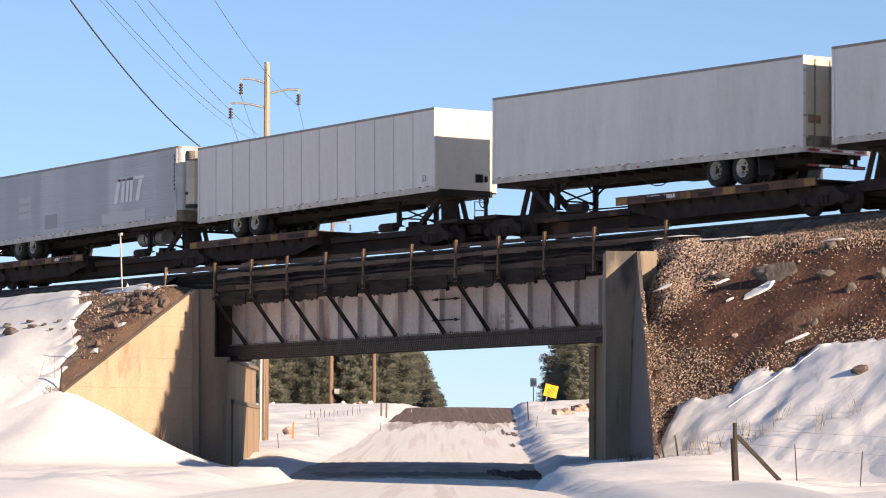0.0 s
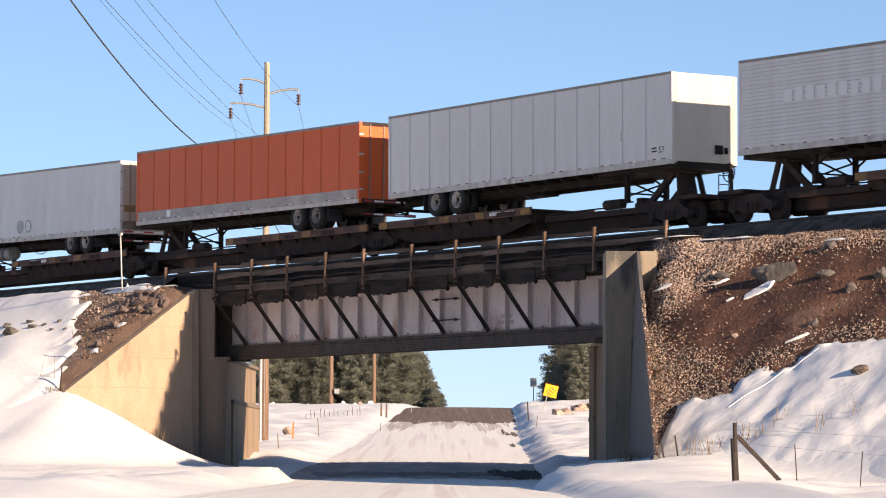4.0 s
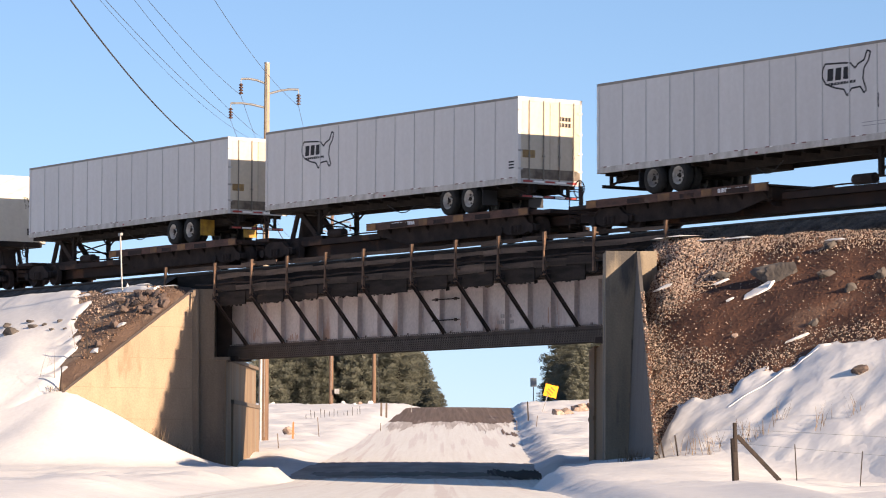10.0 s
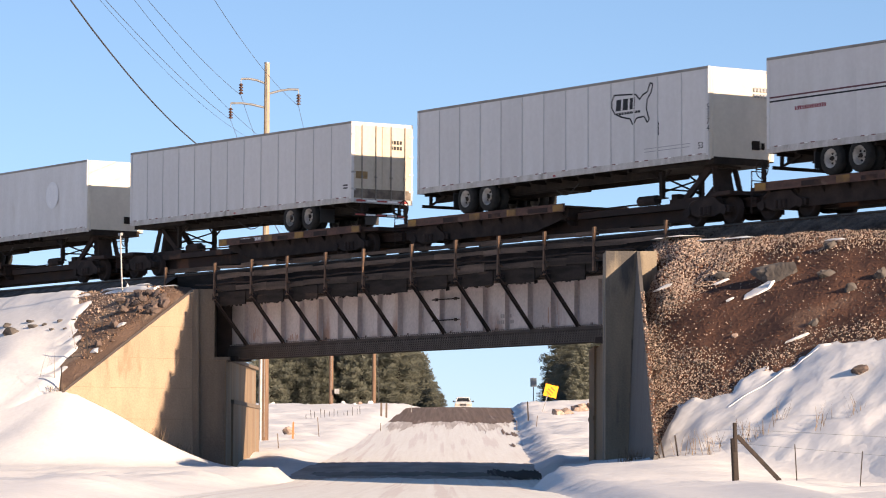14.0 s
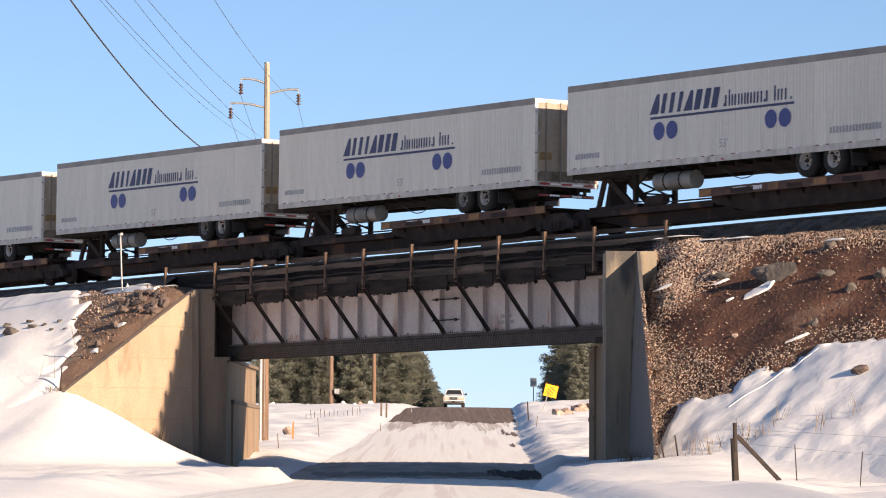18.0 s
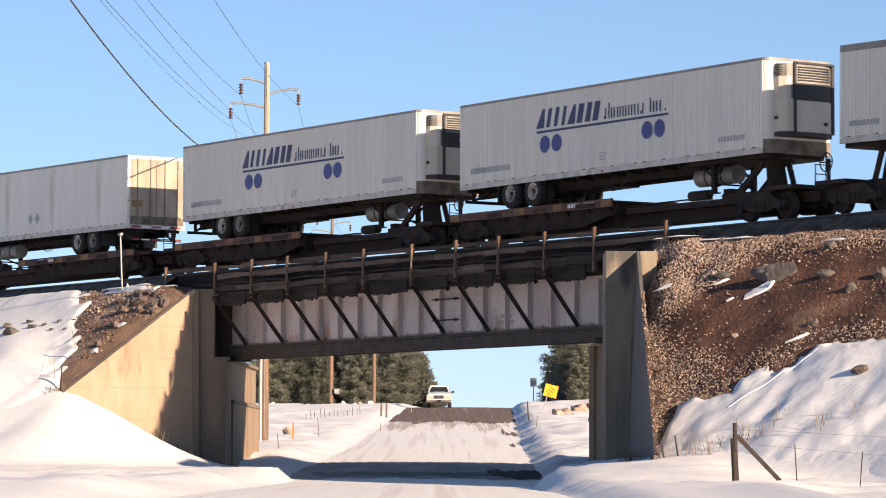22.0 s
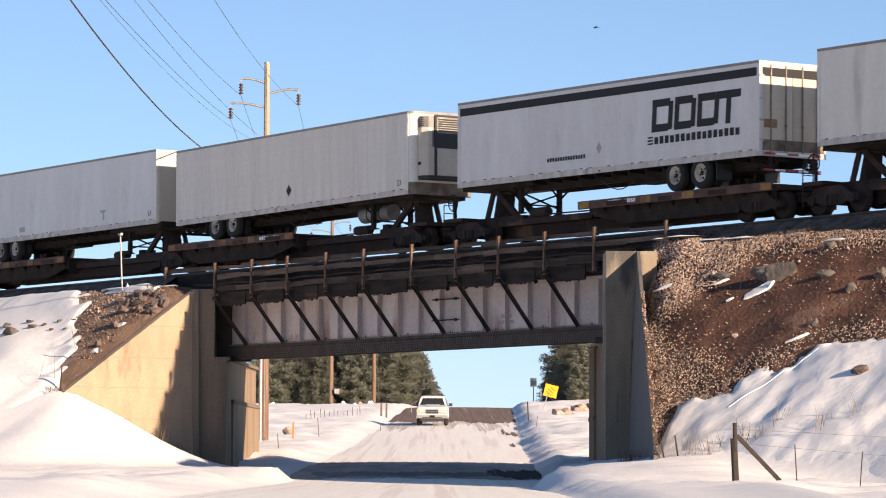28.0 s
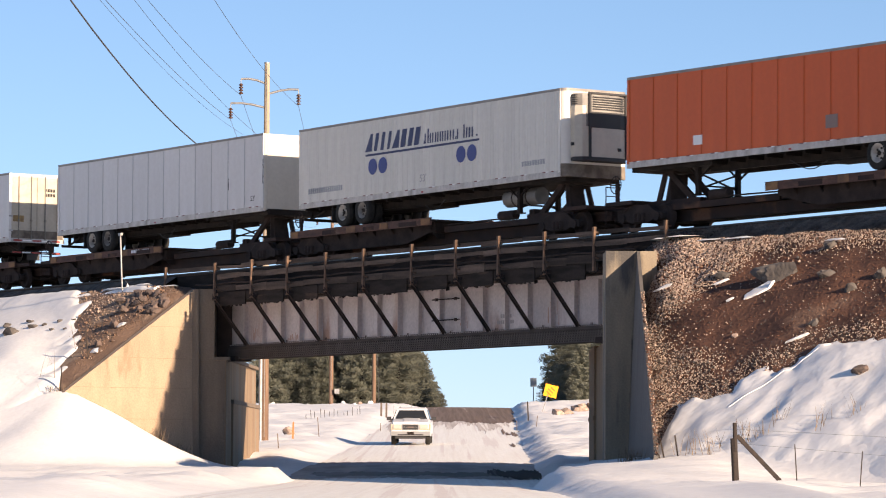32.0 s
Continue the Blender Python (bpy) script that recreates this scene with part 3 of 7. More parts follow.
# bottom lateral bracing below the girders
brace = G()
n = 18
for i in range(n):
    xa, xb = X0 + (X1 - X0) * i / n, X0 + (X1 - X0) * (i + 1) / n
    ya, yb = (GY, 69.4) if i % 2 else (69.4, GY)
    brace.beam((xa, ya, 6.55), (xb, yb, 6.55), 0.1, 0.1).beam((xa, GY, 6.55), (xa, 69.4, 6.55), 0.1, 0.1)
part("lateral_bracing", brace, RUSTY, bridge)
TRAYSTEEL = mat("dark_grey_tray_steel", (0.125, 0.1, 0.088), (0.08, 0.064, 0.056), 2.5, 0.7, 0.3, fine=20)
# lacing painted paler in place of sky showing through an open lattice
LACING = mat("sky_pale_lacing", (0.2, 0.175, 0.16), (0.1, 0.09, 0.083), 2.5, 0.7, 0.2, fine=20)
TRAY = G().box(X0, X1, -0.02, 0.02, 0, 0.042).mesh("tray_slat", TRAYSTEEL)
for k in range(5):
    part("tray_slat", TRAY, None, bridge, "dark slat of the tray along the lower flange" if k == 0 else "", m=pose(0, GY - 0.2 + 0.012 * k, 5.97 + 0.078 * k))
part("tray_back", G().box(X0, X1, GY - 0.1, GY - 0.08, 6.0, 6.38), BLACKSTEEL, bridge)
hat = G()
for i in range(170):
    x = X0 + 0.05 + i * 0.1415
    hat.beam((x, GY - 0.165, 5.98), (x + 0.1, GY - 0.165, 6.36), 0.025, 0.02)
tagged(part("tray_lacing", hat, LACING, bridge), kind="stuff")
part("tray_floor", G().box(X0, X1, GY - 0.2, GY + 0.2, 5.95, 5.97), BLACKSTEEL, bridge)
# timber deck
DTIE = G().box(-0.115, 0.115, 0, 5.8, 0, 0.25).mesh("bridge_tie", TIMBER)
i = 0
x = X0 + 0.1
while x < -84.5:
    part("bridge_tie", DTIE, None, bridge, m=pose(x, PY + 0.46 + random.uniform(-0.02, 0.06), 8.125 + random.uniform(0, 0.006), 0, 0, random.uniform(-0.4, 0.4)))
    x += 0.36
    i += 1
part("deck_ballast", G().box(X0 - 2.4, -83.2, TRACK_Y - 1.85, TRACK_Y + 1.85, 8.4, 9.12), BALLAST, bridge, "dark ballast between timber curbs")
DT2 = G().box(-0.115, 0.115, -1.3, 1.3, 0, 0.1).mesh("bridge_sleeper", TIMBER)
x = X0
while x < -83.4:
    part("sleeper", DT2, None, bridge, m=pose(x, TRACK_Y, 9.12))
    x += 0.56
# walkway posts, struts and rails
POSTS = (-116.12, -112.45, -109.82, -107.34, -104.77, -102.31, -99.30, -96.65, -94.17, -91.60, -88.93, -85.25)
POSTRUST = mat("sunlit_rusty_angle", (0.18, 0.1, 0.06), (0.075, 0.046, 0.032), 3.5, 0.75, 0.1, bump=0.2, fine=25)
post = G().hexa([(-0.025, 0, 8.85), (0.025, 0, 8.85), (0.03, 0.05, 8.85), (-0.02, 0.05, 8.85), (-0.05, 0, 9.47), (0.058, 0, 9.47), (0.066, 0.1, 9.47), (-0.042, 0.1, 9.47)]).hexa([(-0.05, 0, 8.08), (0.05, 0, 8.08), (0.06, 0.1, 8.08), (-0.04, 0.1, 8.08), (-0.025, 0, 8.85), (0.025, 0, 8.85), (0.03, 0.05, 8.85), (-0.02, 0.05, 8.85)]).beam((0.06, 0.02, 8.2), (-0.05, 0.02, 9.3), 0.035, 0.02, up=(1, 0, 0)).beam((0, 0.05, 9.3), (0, 0.26, 9.3), 0.06, 0.05).beam((0, 0.05, 8.5), (0, 0.26, 8.5), 0.06, 0.06).mesh("post", POSTRUST)
strut = G().beam((0, 0, 8.2), (-0.3, GY - PY - 0.14, 6.5), 0.15, 0.02, up=(1, 0, 0)).beam((0.04, 0, 8.2), (-0.26, GY - PY - 0.14, 6.5), 0.02, 0.12, up=(1, 0, 0)).mesh("strut", BLACKSTEEL)
arm = G().box(-0.05, 0.05, 0, GY - PY, 8.12, 8.24).mesh("bracket_arm", BLACKSTEEL)
for i, x in enumerate(POSTS):
    part("post", post, None, bridge, "rust-brown steel post" if i == 0 else "", m=pose(x, PY, 0, 0, 0, random.uniform(-3, 3)))
    if X0 < x < X1 + 1:
        part("strut", strut, None, bridge, m=pose(x, PY, 0))
        part("bracket_arm", arm, None, bridge, m=pose(x, PY, 0))
RY = PY + 0.24
for i, (xa, xb) in enumerate(zip(POSTS, POSTS[1:])):
    for name, z0, z1, t in (("top_plank", 9.205, 9.385, 0.05), ("middle_plank", 8.87, 9.07, 0.05), ("lower_plank", 8.35, 8.63, 0.07)):
        if xa < -115 and name != "top_plank":
            continue
        mid = xa + (xb - xa) * random.uniform(0.3, 0.7)
        for p, q in ((xa - 0.1, mid), (mid + 0.015, xb + random.uniform(-0.16, 0.04))):
            a, b = random.uniform(-0.03, 0.03), random.uniform(-0.03, 0.03)
            high = (z1 - z0) * random.uniform(0.6, 1.0)
            part(name, G().beam((p, RY, (z0 + z1) / 2 + a), (q, RY + random.uniform(0, 0.03), (z0 + z1) / 2 + b), t, high), TIMBER, bridge)
SOOTY = mat("sooty_black_timber", (0.036, 0.027, 0.023), (0.018, 0.0145, 0.0125), 2, 0.9, fine=14, stretch=(0.5, 1, 2.5), c3=(0.07, 0.045, 0.034), c3_at=0.6)
SOOTY.node_tree.nodes["Principled BSDF"].inputs["Specular IOR Level"].default_value = 0.2
rq = random.Random(3)
for xa, xb in zip(POSTS[1:], POSTS[2:-1]):
    k = xa + (xb - xa) * rq.uniform(0.66, 0.82)
    z = 7.88 + rq.uniform(-0.02, 0.03)
    part("fascia_plank", G().box(xa - 0.1, k, RY + 0.02, RY + 0.07, z, 8.37), SOOTY, bridge)
    part("fascia_plank", G().box(k + 0.02, xb - 0.12, RY + 0.05, RY + 0.1, z + rq.uniform(0.16, 0.26), 8.37), SOOTY, bridge)
ragged = G()
for xa, xb in zip(POSTS[1:], POSTS[2:-1]):
    for i in range(16):
        x = xa + (xb - xa) * rq.uniform(0.0, 0.95)
        z = 7.9 if x < xa + (xb - xa) * 0.7 else 8.08
        ragged.beam((x, RY + 0.06, z + 0.05), (x + rq.uniform(-0.04, 0.04), RY + 0.06, z - rq.uniform(0.0, 0.07)), rq.uniform(0.03, 0.2), 0.03, up=(0, 1, 0))
tagged(part("hanging_debris", ragged, SOOTY, bridge), kind="stuff")
part("walkway_floor", G().box(POSTS[1], POSTS[-2], RY + 0.1, RY + 0.3, 8.2, 8.26), SOOTY, bridge)
for z in (7.66, 6.95):
    part("tie_bar", G().box(-100.25, -98.6, GY - 0.24, GY - 0.2, z - 0.02, z + 0.02).box(-100.02, -99.9, GY - 0.26, GY - 0.2, z - 0.05, z + 0.05).box(-98.85, -98.75, GY - 0.26, GY - 0.2, z - 0.05, z + 0.05), BLACKSTEEL, bridge, "small dark clamp across the stiffeners")
STAINRUST = mat("rust_stained_web", (0.42, 0.24, 0.17), (0.47, 0.37, 0.34), 1.6, 0.7, 0.05, fine=10, stretch=(1.5, 1, 0.5), c3=(0.3, 0.15, 0.1), c3_at=0.6)
for xa, xb, z0, z1 in ((-112.6, -111.62, 6.55, 7.5), (-98.85, -98.3, 6.55, 7.25), (-93.75, -93.0, 6.55, 7.9), (-110.0, -109.0, 6.55, 6.85)):
    runs = G()
    x = xa
    while x < xb:
        wide = rq.uniform(0.02, 0.07)
        runs.box(x, x + wide, GY - 0.0165, GY - 0.012, z0 + rq.uniform(0, 0.3) * (z1 - z0), z0 + rq.uniform(0.35, 1.0) * (z1 - z0))
        x += wide + rq.uniform(0.01, 0.09)
    tagged(part("rust_streaks", runs, STAINRUST, bridge, "rust streaks running down the web"), kind="stuff")
worn = G()
for k in range(9):
    worn.box(-96.65 + 0.11 * k, -96.57 + 0.11 * k, GY - 0.0155, GY - 0.012, 6.72, 6.84)
for k in range(6):
    worn.box(-96.45 + 0.11 * k, -96.37 + 0.11 * k, GY - 0.0155, GY - 0.012, 6.92, 7.04)
tagged(part("worn_stencil", worn, plain("faded_stencil", (0.33, 0.29, 0.28), 0.7), bridge), kind="stuff")
part("curb", G().box(X0 - 2.4, -83.5, TRACK_Y - 2.0, TRACK_Y - 1.86, 8.38, 9.15), SOOTY, bridge)
part("curb", G().box(X0 - 2.4, -83.5, TRACK_Y + 1.86, TRACK_Y + 2.0, 8.38, 9.15), SOOTY, bridge)
part("cable", G().tube([(x, PY + 0.2, 8.72 - 0.05 * math.sin((x - X0) * 1.2) ** 2) for x in steps((X0, -87, 0.7))], 0.03), BLACKSTEEL, bridge)
part("bearing", G().box(-113.9, -113.2, 66.95, 67.65, 5.9, 6.1), BLACKSTEEL, bridge)
part("bearing", G().box(-90.7, -90.05, 66.95, 67.65, 5.9, 6.1), BLACKSTEEL, bridge)


def rim_snow(x, y, z, a, b, seed):
    rs = random.Random(seed)
    g = G()
    ring = [(a * math.cos(k * 0.628) * rs.uniform(0.75, 1.2), b * math.sin(k * 0.628) * rs.uniform(0.75, 1.2)) for k in range(10)]
    vs = [(p, q, 0.0) for p, q in ring] + [(p * 0.6, q * 0.6, 0.045 * rs.uniform(0.7, 1.3)) for p, q in ring] + [(0, 0, 0.055)]
    g.add(vs, [(k, (k + 1) % 10, 10 + (k + 1) % 10, 10 + k) for k in range(10)] + [(10 + k, 10 + (k + 1) % 10, 20) for k in range(10)], True)
    return tagged(part("snow_patch", g, SNOW, m=pose(x, y, z)), "thin strip of old snow along the ballast shoulder", "snow", "snow patches")

# ---- poles and wires ----
POLEWOOD = mat("weathered_pole_wood", (0.19, 0.115, 0.072), (0.125, 0.075, 0.05), 1.5, 0.85, bump=0.3, fine=12, stretch=(6, 6, 0.35))
DARKWOOD = mat("dark_old_wood", (0.034, 0.024, 0.02), (0.02, 0.015, 0.013), 2.5, 0.9, bump=0.4, fine=20, stretch=(5, 5, 0.4))
GALV = mat("dull_galvanised_steel", (0.34, 0.34, 0.34), (0.26, 0.26, 0.26), 4, 0.5, 0.5)
PORCELAIN = plain("brown_porcelain", (0.06, 0.028, 0.02), 0.3)
WIRE = plain("dark_wire", (0.05, 0.05, 0.055), 0.6)
GREENGREY = plain("grey_sign_back", (0.26, 0.27, 0.27), 0.6)
SIGNYELLOW = mat("faded_yellow_sign", (0.85, 0.36, 0.006), (0.78, 0.31, 0.006), 3, 0.5)
GREYWOOD = mat("grey_brown_old_wood", (0.13, 0.1, 0.082), (0.085, 0.066, 0.054), 2.5, 0.9, bump=0.3, fine=20, stretch=(5, 5, 0.4))
STAKE = plain("orange_stake", (0.5, 0.14, 0.05), 0.7)
DRYGRASS = mat("dry_grass", (0.2, 0.14, 0.09), (0.12, 0.085, 0.055), 3, 0.9)


PALEPOLE = mat("sun_bleached_pole_wood", (0.36, 0.28, 0.2), (0.26, 0.195, 0.14), 1.5, 0.85, bump=0.3, fine=12, stretch=(6, 6, 0.35))


def pole(u, w, height, label, arms=True, drop=0.3, wood=POLEWOOD):
    z = land(u, w) - drop
    root = thing("utility_pole", label, "utility pole", "poles of the power line", UW @ pose(u, w, z))
    part("shaft", G().cyl((0, 0, 0), (0, 0, height), 0.2, 12, 0.13), wood, root)
    if wood is not POLEWOOD:
        part("butt", G().cyl((0, 0, 0), (0, 0, 6.6), 0.206, 12, 0.185), POLEWOOD, root, "darker brown lower part of the pole")
    tips = []
    if arms:
        for x, zt in ((-1.26, height - 0.75), (1.53, height - 1.26), (-1.75, height - 1.94)):
            sg = 1 if x > 0 else -1
            pts = [(sg * 0.12, 0, zt - 0.2), (x * 0.4, 0, zt - 0.06), (x * 0.7, 0, zt + 0.01), (x, 0, zt)]
            arm_ = part("cross_arm", G().tube(pts, 0.055, 6), GALV, root, "curved grey steel arm")
            part("hanger", G().cyl((x, 0, zt), (x, 0, zt - 0.22), 0.02, 6), GALV, arm_)
            for k in range(4):
                zz = zt - 0.22 - k * 0.135
                part("insulator_disc", G().lathe([(0.0, 0.0), (0.04, 0.0), (0.11, 0.07), (0.11, 0.1), (0.04, 0.12), (0.0, 0.14)], n=12), PORCELAIN, arm_, m=pose(x, 0, zz, -90))
            tips.append(Vector((x, 0, zt - 0.8)))
        part("cap", G().cyl((0, 0, height), (0, 0, height + 0.06), 0.135, 10), GALV, root)
        part("ground_wire", G().beam((0.0, -0.2, 0.5), (0.0, -0.14, height), 0.02, 0.02), GALV, root)
    return [root.matrix_basis @ t for t in tips] + [root.matrix_basis @ Vector((0, 0, height - 0.1))]


P1 = pole(-8.55, 170.0, 21.87 - land(-8.55, 170.0), "tall weathered wooden utility pole with curved steel arms", wood=PALEPOLE)
P2 = pole(-9.35, 297.0, 17.0, "wooden utility pole with curved arms beyond the bridge")
P3 = pole(-6.3, 326.0, 13.5, "wooden utility pole far along the road", arms=False)
pole(-9.2, 40.0, 18.0, "wooden utility pole carrying the power line")


def wire(a, b, sag, r=0.010, label="thin dark power line wire", n=26):
    g = G()
    pts = []
    for i in range(n + 1):
        k = i / n
        p = a.lerp(b, k)
        p.z -= sag * 4 * k * (1 - k)
        pts.append(p)
    ob = part("power_line", g.tube(pts, r, 5), WIRE)
    return tagged(ob, label, "power line", "wires of the power line")


NEAR = ((-8.75, 14.21, 0.8), (-8.49, 18.66, 1.82), (-9.75, 14.18, 0.8))
for i in range(3):
    wire(P1[i], at(NEAR[i][0], 40, NEAR[i][1]), NEAR[i][2])
    wire(P1[i], P2[i], 2.2)
wire(at(-9.35, 170, 16.25), at(-10.6, 40, 17.49), 2.63, 0.026, "thick dark communication cable on the poles")
wire(at(-9.35, 170, 16.25), at(-9.6, 297, 18.5), 1.6, 0.026, "thick dark communication cable on the poles")
wire(at(-8.54, 170, 17.77), at(-9.31, 40, 15.41), 1.2, 0.008)
wire(at(-8.54, 170, 17.57), at(-9.38, 40, 14.27), 1.57, 0.006)
wire(at(-8.54, 170, 17.77), P2[3], 1.8, 0.008)
wire(P2[3], P3[0], 2.0, 0.009)
pipe = thing("standpipe", "pale grey pipe strapped beside the utility pole", "pipe", m=UW @ pose(-8.72, 169.4, land(-8.7, 169.4) - 0.2))
part("tube", G().cyl((0, 0, 0), (0, 0, 4.6), 0.09, 10), GALV, pipe)
meter = thing("meter_box", "small white box fixed to a wooden pole", "box", m=UW @ pose(-9.0, 296.6, land(-9.35, 297) + 0.95))
part("case", G().box(-0.05, 0.35, -0.1, 0.1, 0, 0.42), GALV, meter)

# ---- signs, stakes and fences ----
sign = thing("warning_sign", "leaning yellow warning sign on a thin post in the snow", "road sign", m=UW @ pose(6.75, 240, land(6.75, 240) - 0.05))
part("sign_post", G().beam((-0.1, 0, -0.3), (0.42, 0, 1.3), 0.06, 0.06), GALV, sign)
board = part("sign_board", G().hexa([(-0.45, -0.03, -0.42), (0.45, -0.03, -0.42), (0.45, 0, -0.42), (-0.45, 0, -0.42), (-0.45, -0.03, 0.42), (0.45, -0.03, 0.42), (0.45, 0, 0.42), (-0.45, 0, 0.42)]), SIGNYELLOW, sign, m=pose(0.62, 0, 1.52, 0, 14, 0))
g = G()
for k, (a, b) in enumerate(((-0.16, 0.2), (-0.24, 0.22), (-0.2, 0.24))):
    g.box(a, b, -0.036, -0.03, 0.14 - k * 0.2, 0.23 - k * 0.2)
tagged(part("sign_bars", g, plain("sign_ink", (0.42, 0.16, 0.01), 0.6), board, m=pose(0, 0, 0, 0, 30, 0)), kind="stuff")
sign = thing("small_road_sign", "small grey rectangular road sign on a thin steel post", "road sign", m=UW @ pose(7.5, 291, land(7.5, 291)))
part("sign_post", G().box(-0.04, 0.04, -0.03, 0.03, -0.3, 2.0), GREENGREY, sign)
part("sign_board", G().box(-0.26, 0.26, -0.05, -0.03, 1.25, 1.95), GREENGREY, sign)
part("sign_mark", G().box(-0.1, 0.1, -0.056, -0.05, 1.5, 1.7), GALV, sign)


def stake(u, w, h, r, material, name, label, lean=0, z0=None, group=""):
    m = UW @ pose(u, w, (land(u, w) if z0 is None else z0) - 0.2) @ pose(0, 0, 0, 0, lean, 0)
    ob = part(name, G().box(-r, r, -r, r, 0, h + 0.2).box(-r * 0.8, r * 0.8, -r * 0.8, r * 0.8, h + 0.2, h + 0.23), material, m=m)
    return tagged(ob, label, name.replace("_", " "), group)


stake(5.25, 215, 1.15, 0.04, DARKWOOD, "marker_stake", "dark thin marker stake in the roadside snow", -3)
stake(-7.4, 175, 0.85, 0.045, STAKE, "survey_stake", "orange survey stake standing in the snow", 2)
for u, w, h in ((-6.25, 180, 1.0), (-6.9, 150, 0.8), (-9.7, 150.5, 0.9), (-3.6, 205, 0.5), (4.4, 208, 0.6), (5.3, 200, 0.75)):
    stake(u, w, h, 0.02, GREYWOOD, "fence_stake", "weathered thin wooden stake in the snow", random.uniform(-6, 6), group="stakes in the snow")
for i in range(13):
    w = 226 + i * 0.9
    stake(-8.7 + i * 0.27 + random.uniform(-0.06, 0.06), w, random.uniform(0.3, 0.6), 0.017, DARKWOOD, "field_fence_post", "thin dark field fence post in the snow", random.uniform(-5, 5), group="field fence posts")
for u, w, h in ((-3.8, 240, 0.95), (-4.15, 240, 0.9)):
    stake(u, w, h, 0.065, GREYWOOD, "gate_post", "weathered tan wooden gate post in the snow", random.uniform(-2, 2), group="gate posts")

stake(-2.3, 262, 0.75, 0.02, GALV, "snow_marker", "thin pale snow marker beside the road", 3)
wire(at(-6.2, 326, 19.5), at(-5.85, 326, land(-5.85, 326)), 0.0, 0.025, "pale guy wire beside the pole", n=2)

# the near fence on the embankment's foot

def slope_z(x, y):
    p = UW.inverted() @ Vector((x, y, 0))
    if -113.7 < x < right_edge(y):
        return land(p.x, p.y)
    return max(bank_z(x, y) + (max(0.0, snow_west(x, y)) if x < -114 else 0.0), land(p.x, p.y))


fz = land(6.25, 76.0)
post_ = thing("fence_corner_post", "dark weathered wooden fence post with a leaning brace", "fence post", m=UW @ pose(6.32, 76.0, fz - 0.2) @ Matrix.Scale(0.93, 4))
part("upright", G().cyl((0.0, 0, 0), (-0.06, 0, 1.3), 0.085, 10, 0.08).cyl((-0.02, -0.05, 1.0), (-0.04, -0.05, 1.66), 0.05, 8), DARKWOOD, post_)
part("brace", G().beam((0.02, 0, 1.36), (1.06, 0.1, 0.28), 0.1, 0.09), DARKWOOD, post_)
for z, fall in ((2.67, 0.3), (2.37, 0.54)):
    a = at(6.28, 76.0, z)
    b = at(14.0, 76.4, z - fall)
    tagged(part("fence_wire", G().tube([a, a.lerp(b, 0.5) - Vector((0, 0, 0.03)), b], 0.004, 4), WIRE), "thin rusty fence wire from the corner post", "fence wire", "wires of the near fence")
for u, w, h, lean in ((5.62, 90.5, 0.42, -14), (5.75, 91, 0.4, -12), (6.05, 90.4, 0.5, -8), (7.64, 76.05, 0.85, -3), (8.97, 76.1, 0.85, 4), (12.2, 76.2, 0.9, -2)):
    p = at(u, w)
    stake(u, w, h, 0.02 if w > 80 else 0.011, DARKWOOD, "fence_stake", "weathered thin wooden stake in the snow", lean, slope_z(p.x, p.y), group="stakes in the snow")
for x, y, h, lean in ((-114.15, 60.15, 0.8, 3), (-114.7, 61.6, 0.9, -6)):
    p = UW.inverted() @ Vector((x, y, 0))
    stake(p.x, p.y, h, 0.02, DARKWOOD, "broken_stick", "dead broken stick above the wing wall's foot", lean, bank_z(x, y) + 0.1)
mp_ = Vector((-118.68, 65.15))
post_ = thing("trackside_post", "slender white trackside post with a small cap", "post", m=pose(mp_.x, mp_.y, 8.6))
part("shaft", G().box(-0.028, 0.028, -0.02, 0.02, 0, 2.25), GALV, post_, m=pose(0, 0, 0, 1.0, -3.0, 0))
part("cap", G().box(-0.1, 0.1, -0.05, 0.05, 2.2, 2.3), GALV, post_, m=pose(0, 0, 0, 1.0, -3.0, 0))


# ---- stones, boulders, dry grass ----
def pebble(g, p, r, rnd):
    k = [(1, 0, 0), (-1, 0, 0), (0, 1, 0), (0, -1, 0), (0, 0, 1), (0, 0, -1)]
    q = Euler((rnd.uniform(0, 6), rnd.uniform(0, 6), rnd.uniform(0, 6))).to_matrix()
    vs = [p + q @ (Vector(a) * r * rnd.uniform(0.65, 1.25)) for a in k]
    g.add(vs, [(0, 2, 4), (2, 1, 4), (1, 3, 4), (3, 0, 4), (2, 0, 5), (1, 2, 5), (3, 1, 5), (0, 3, 5)])


rnd = random.Random(7)
light, dark, red = G(), G(), G()


def soft(v):
    return 1 / (1 + math.exp(max(-30.0, min(30.0, v))))


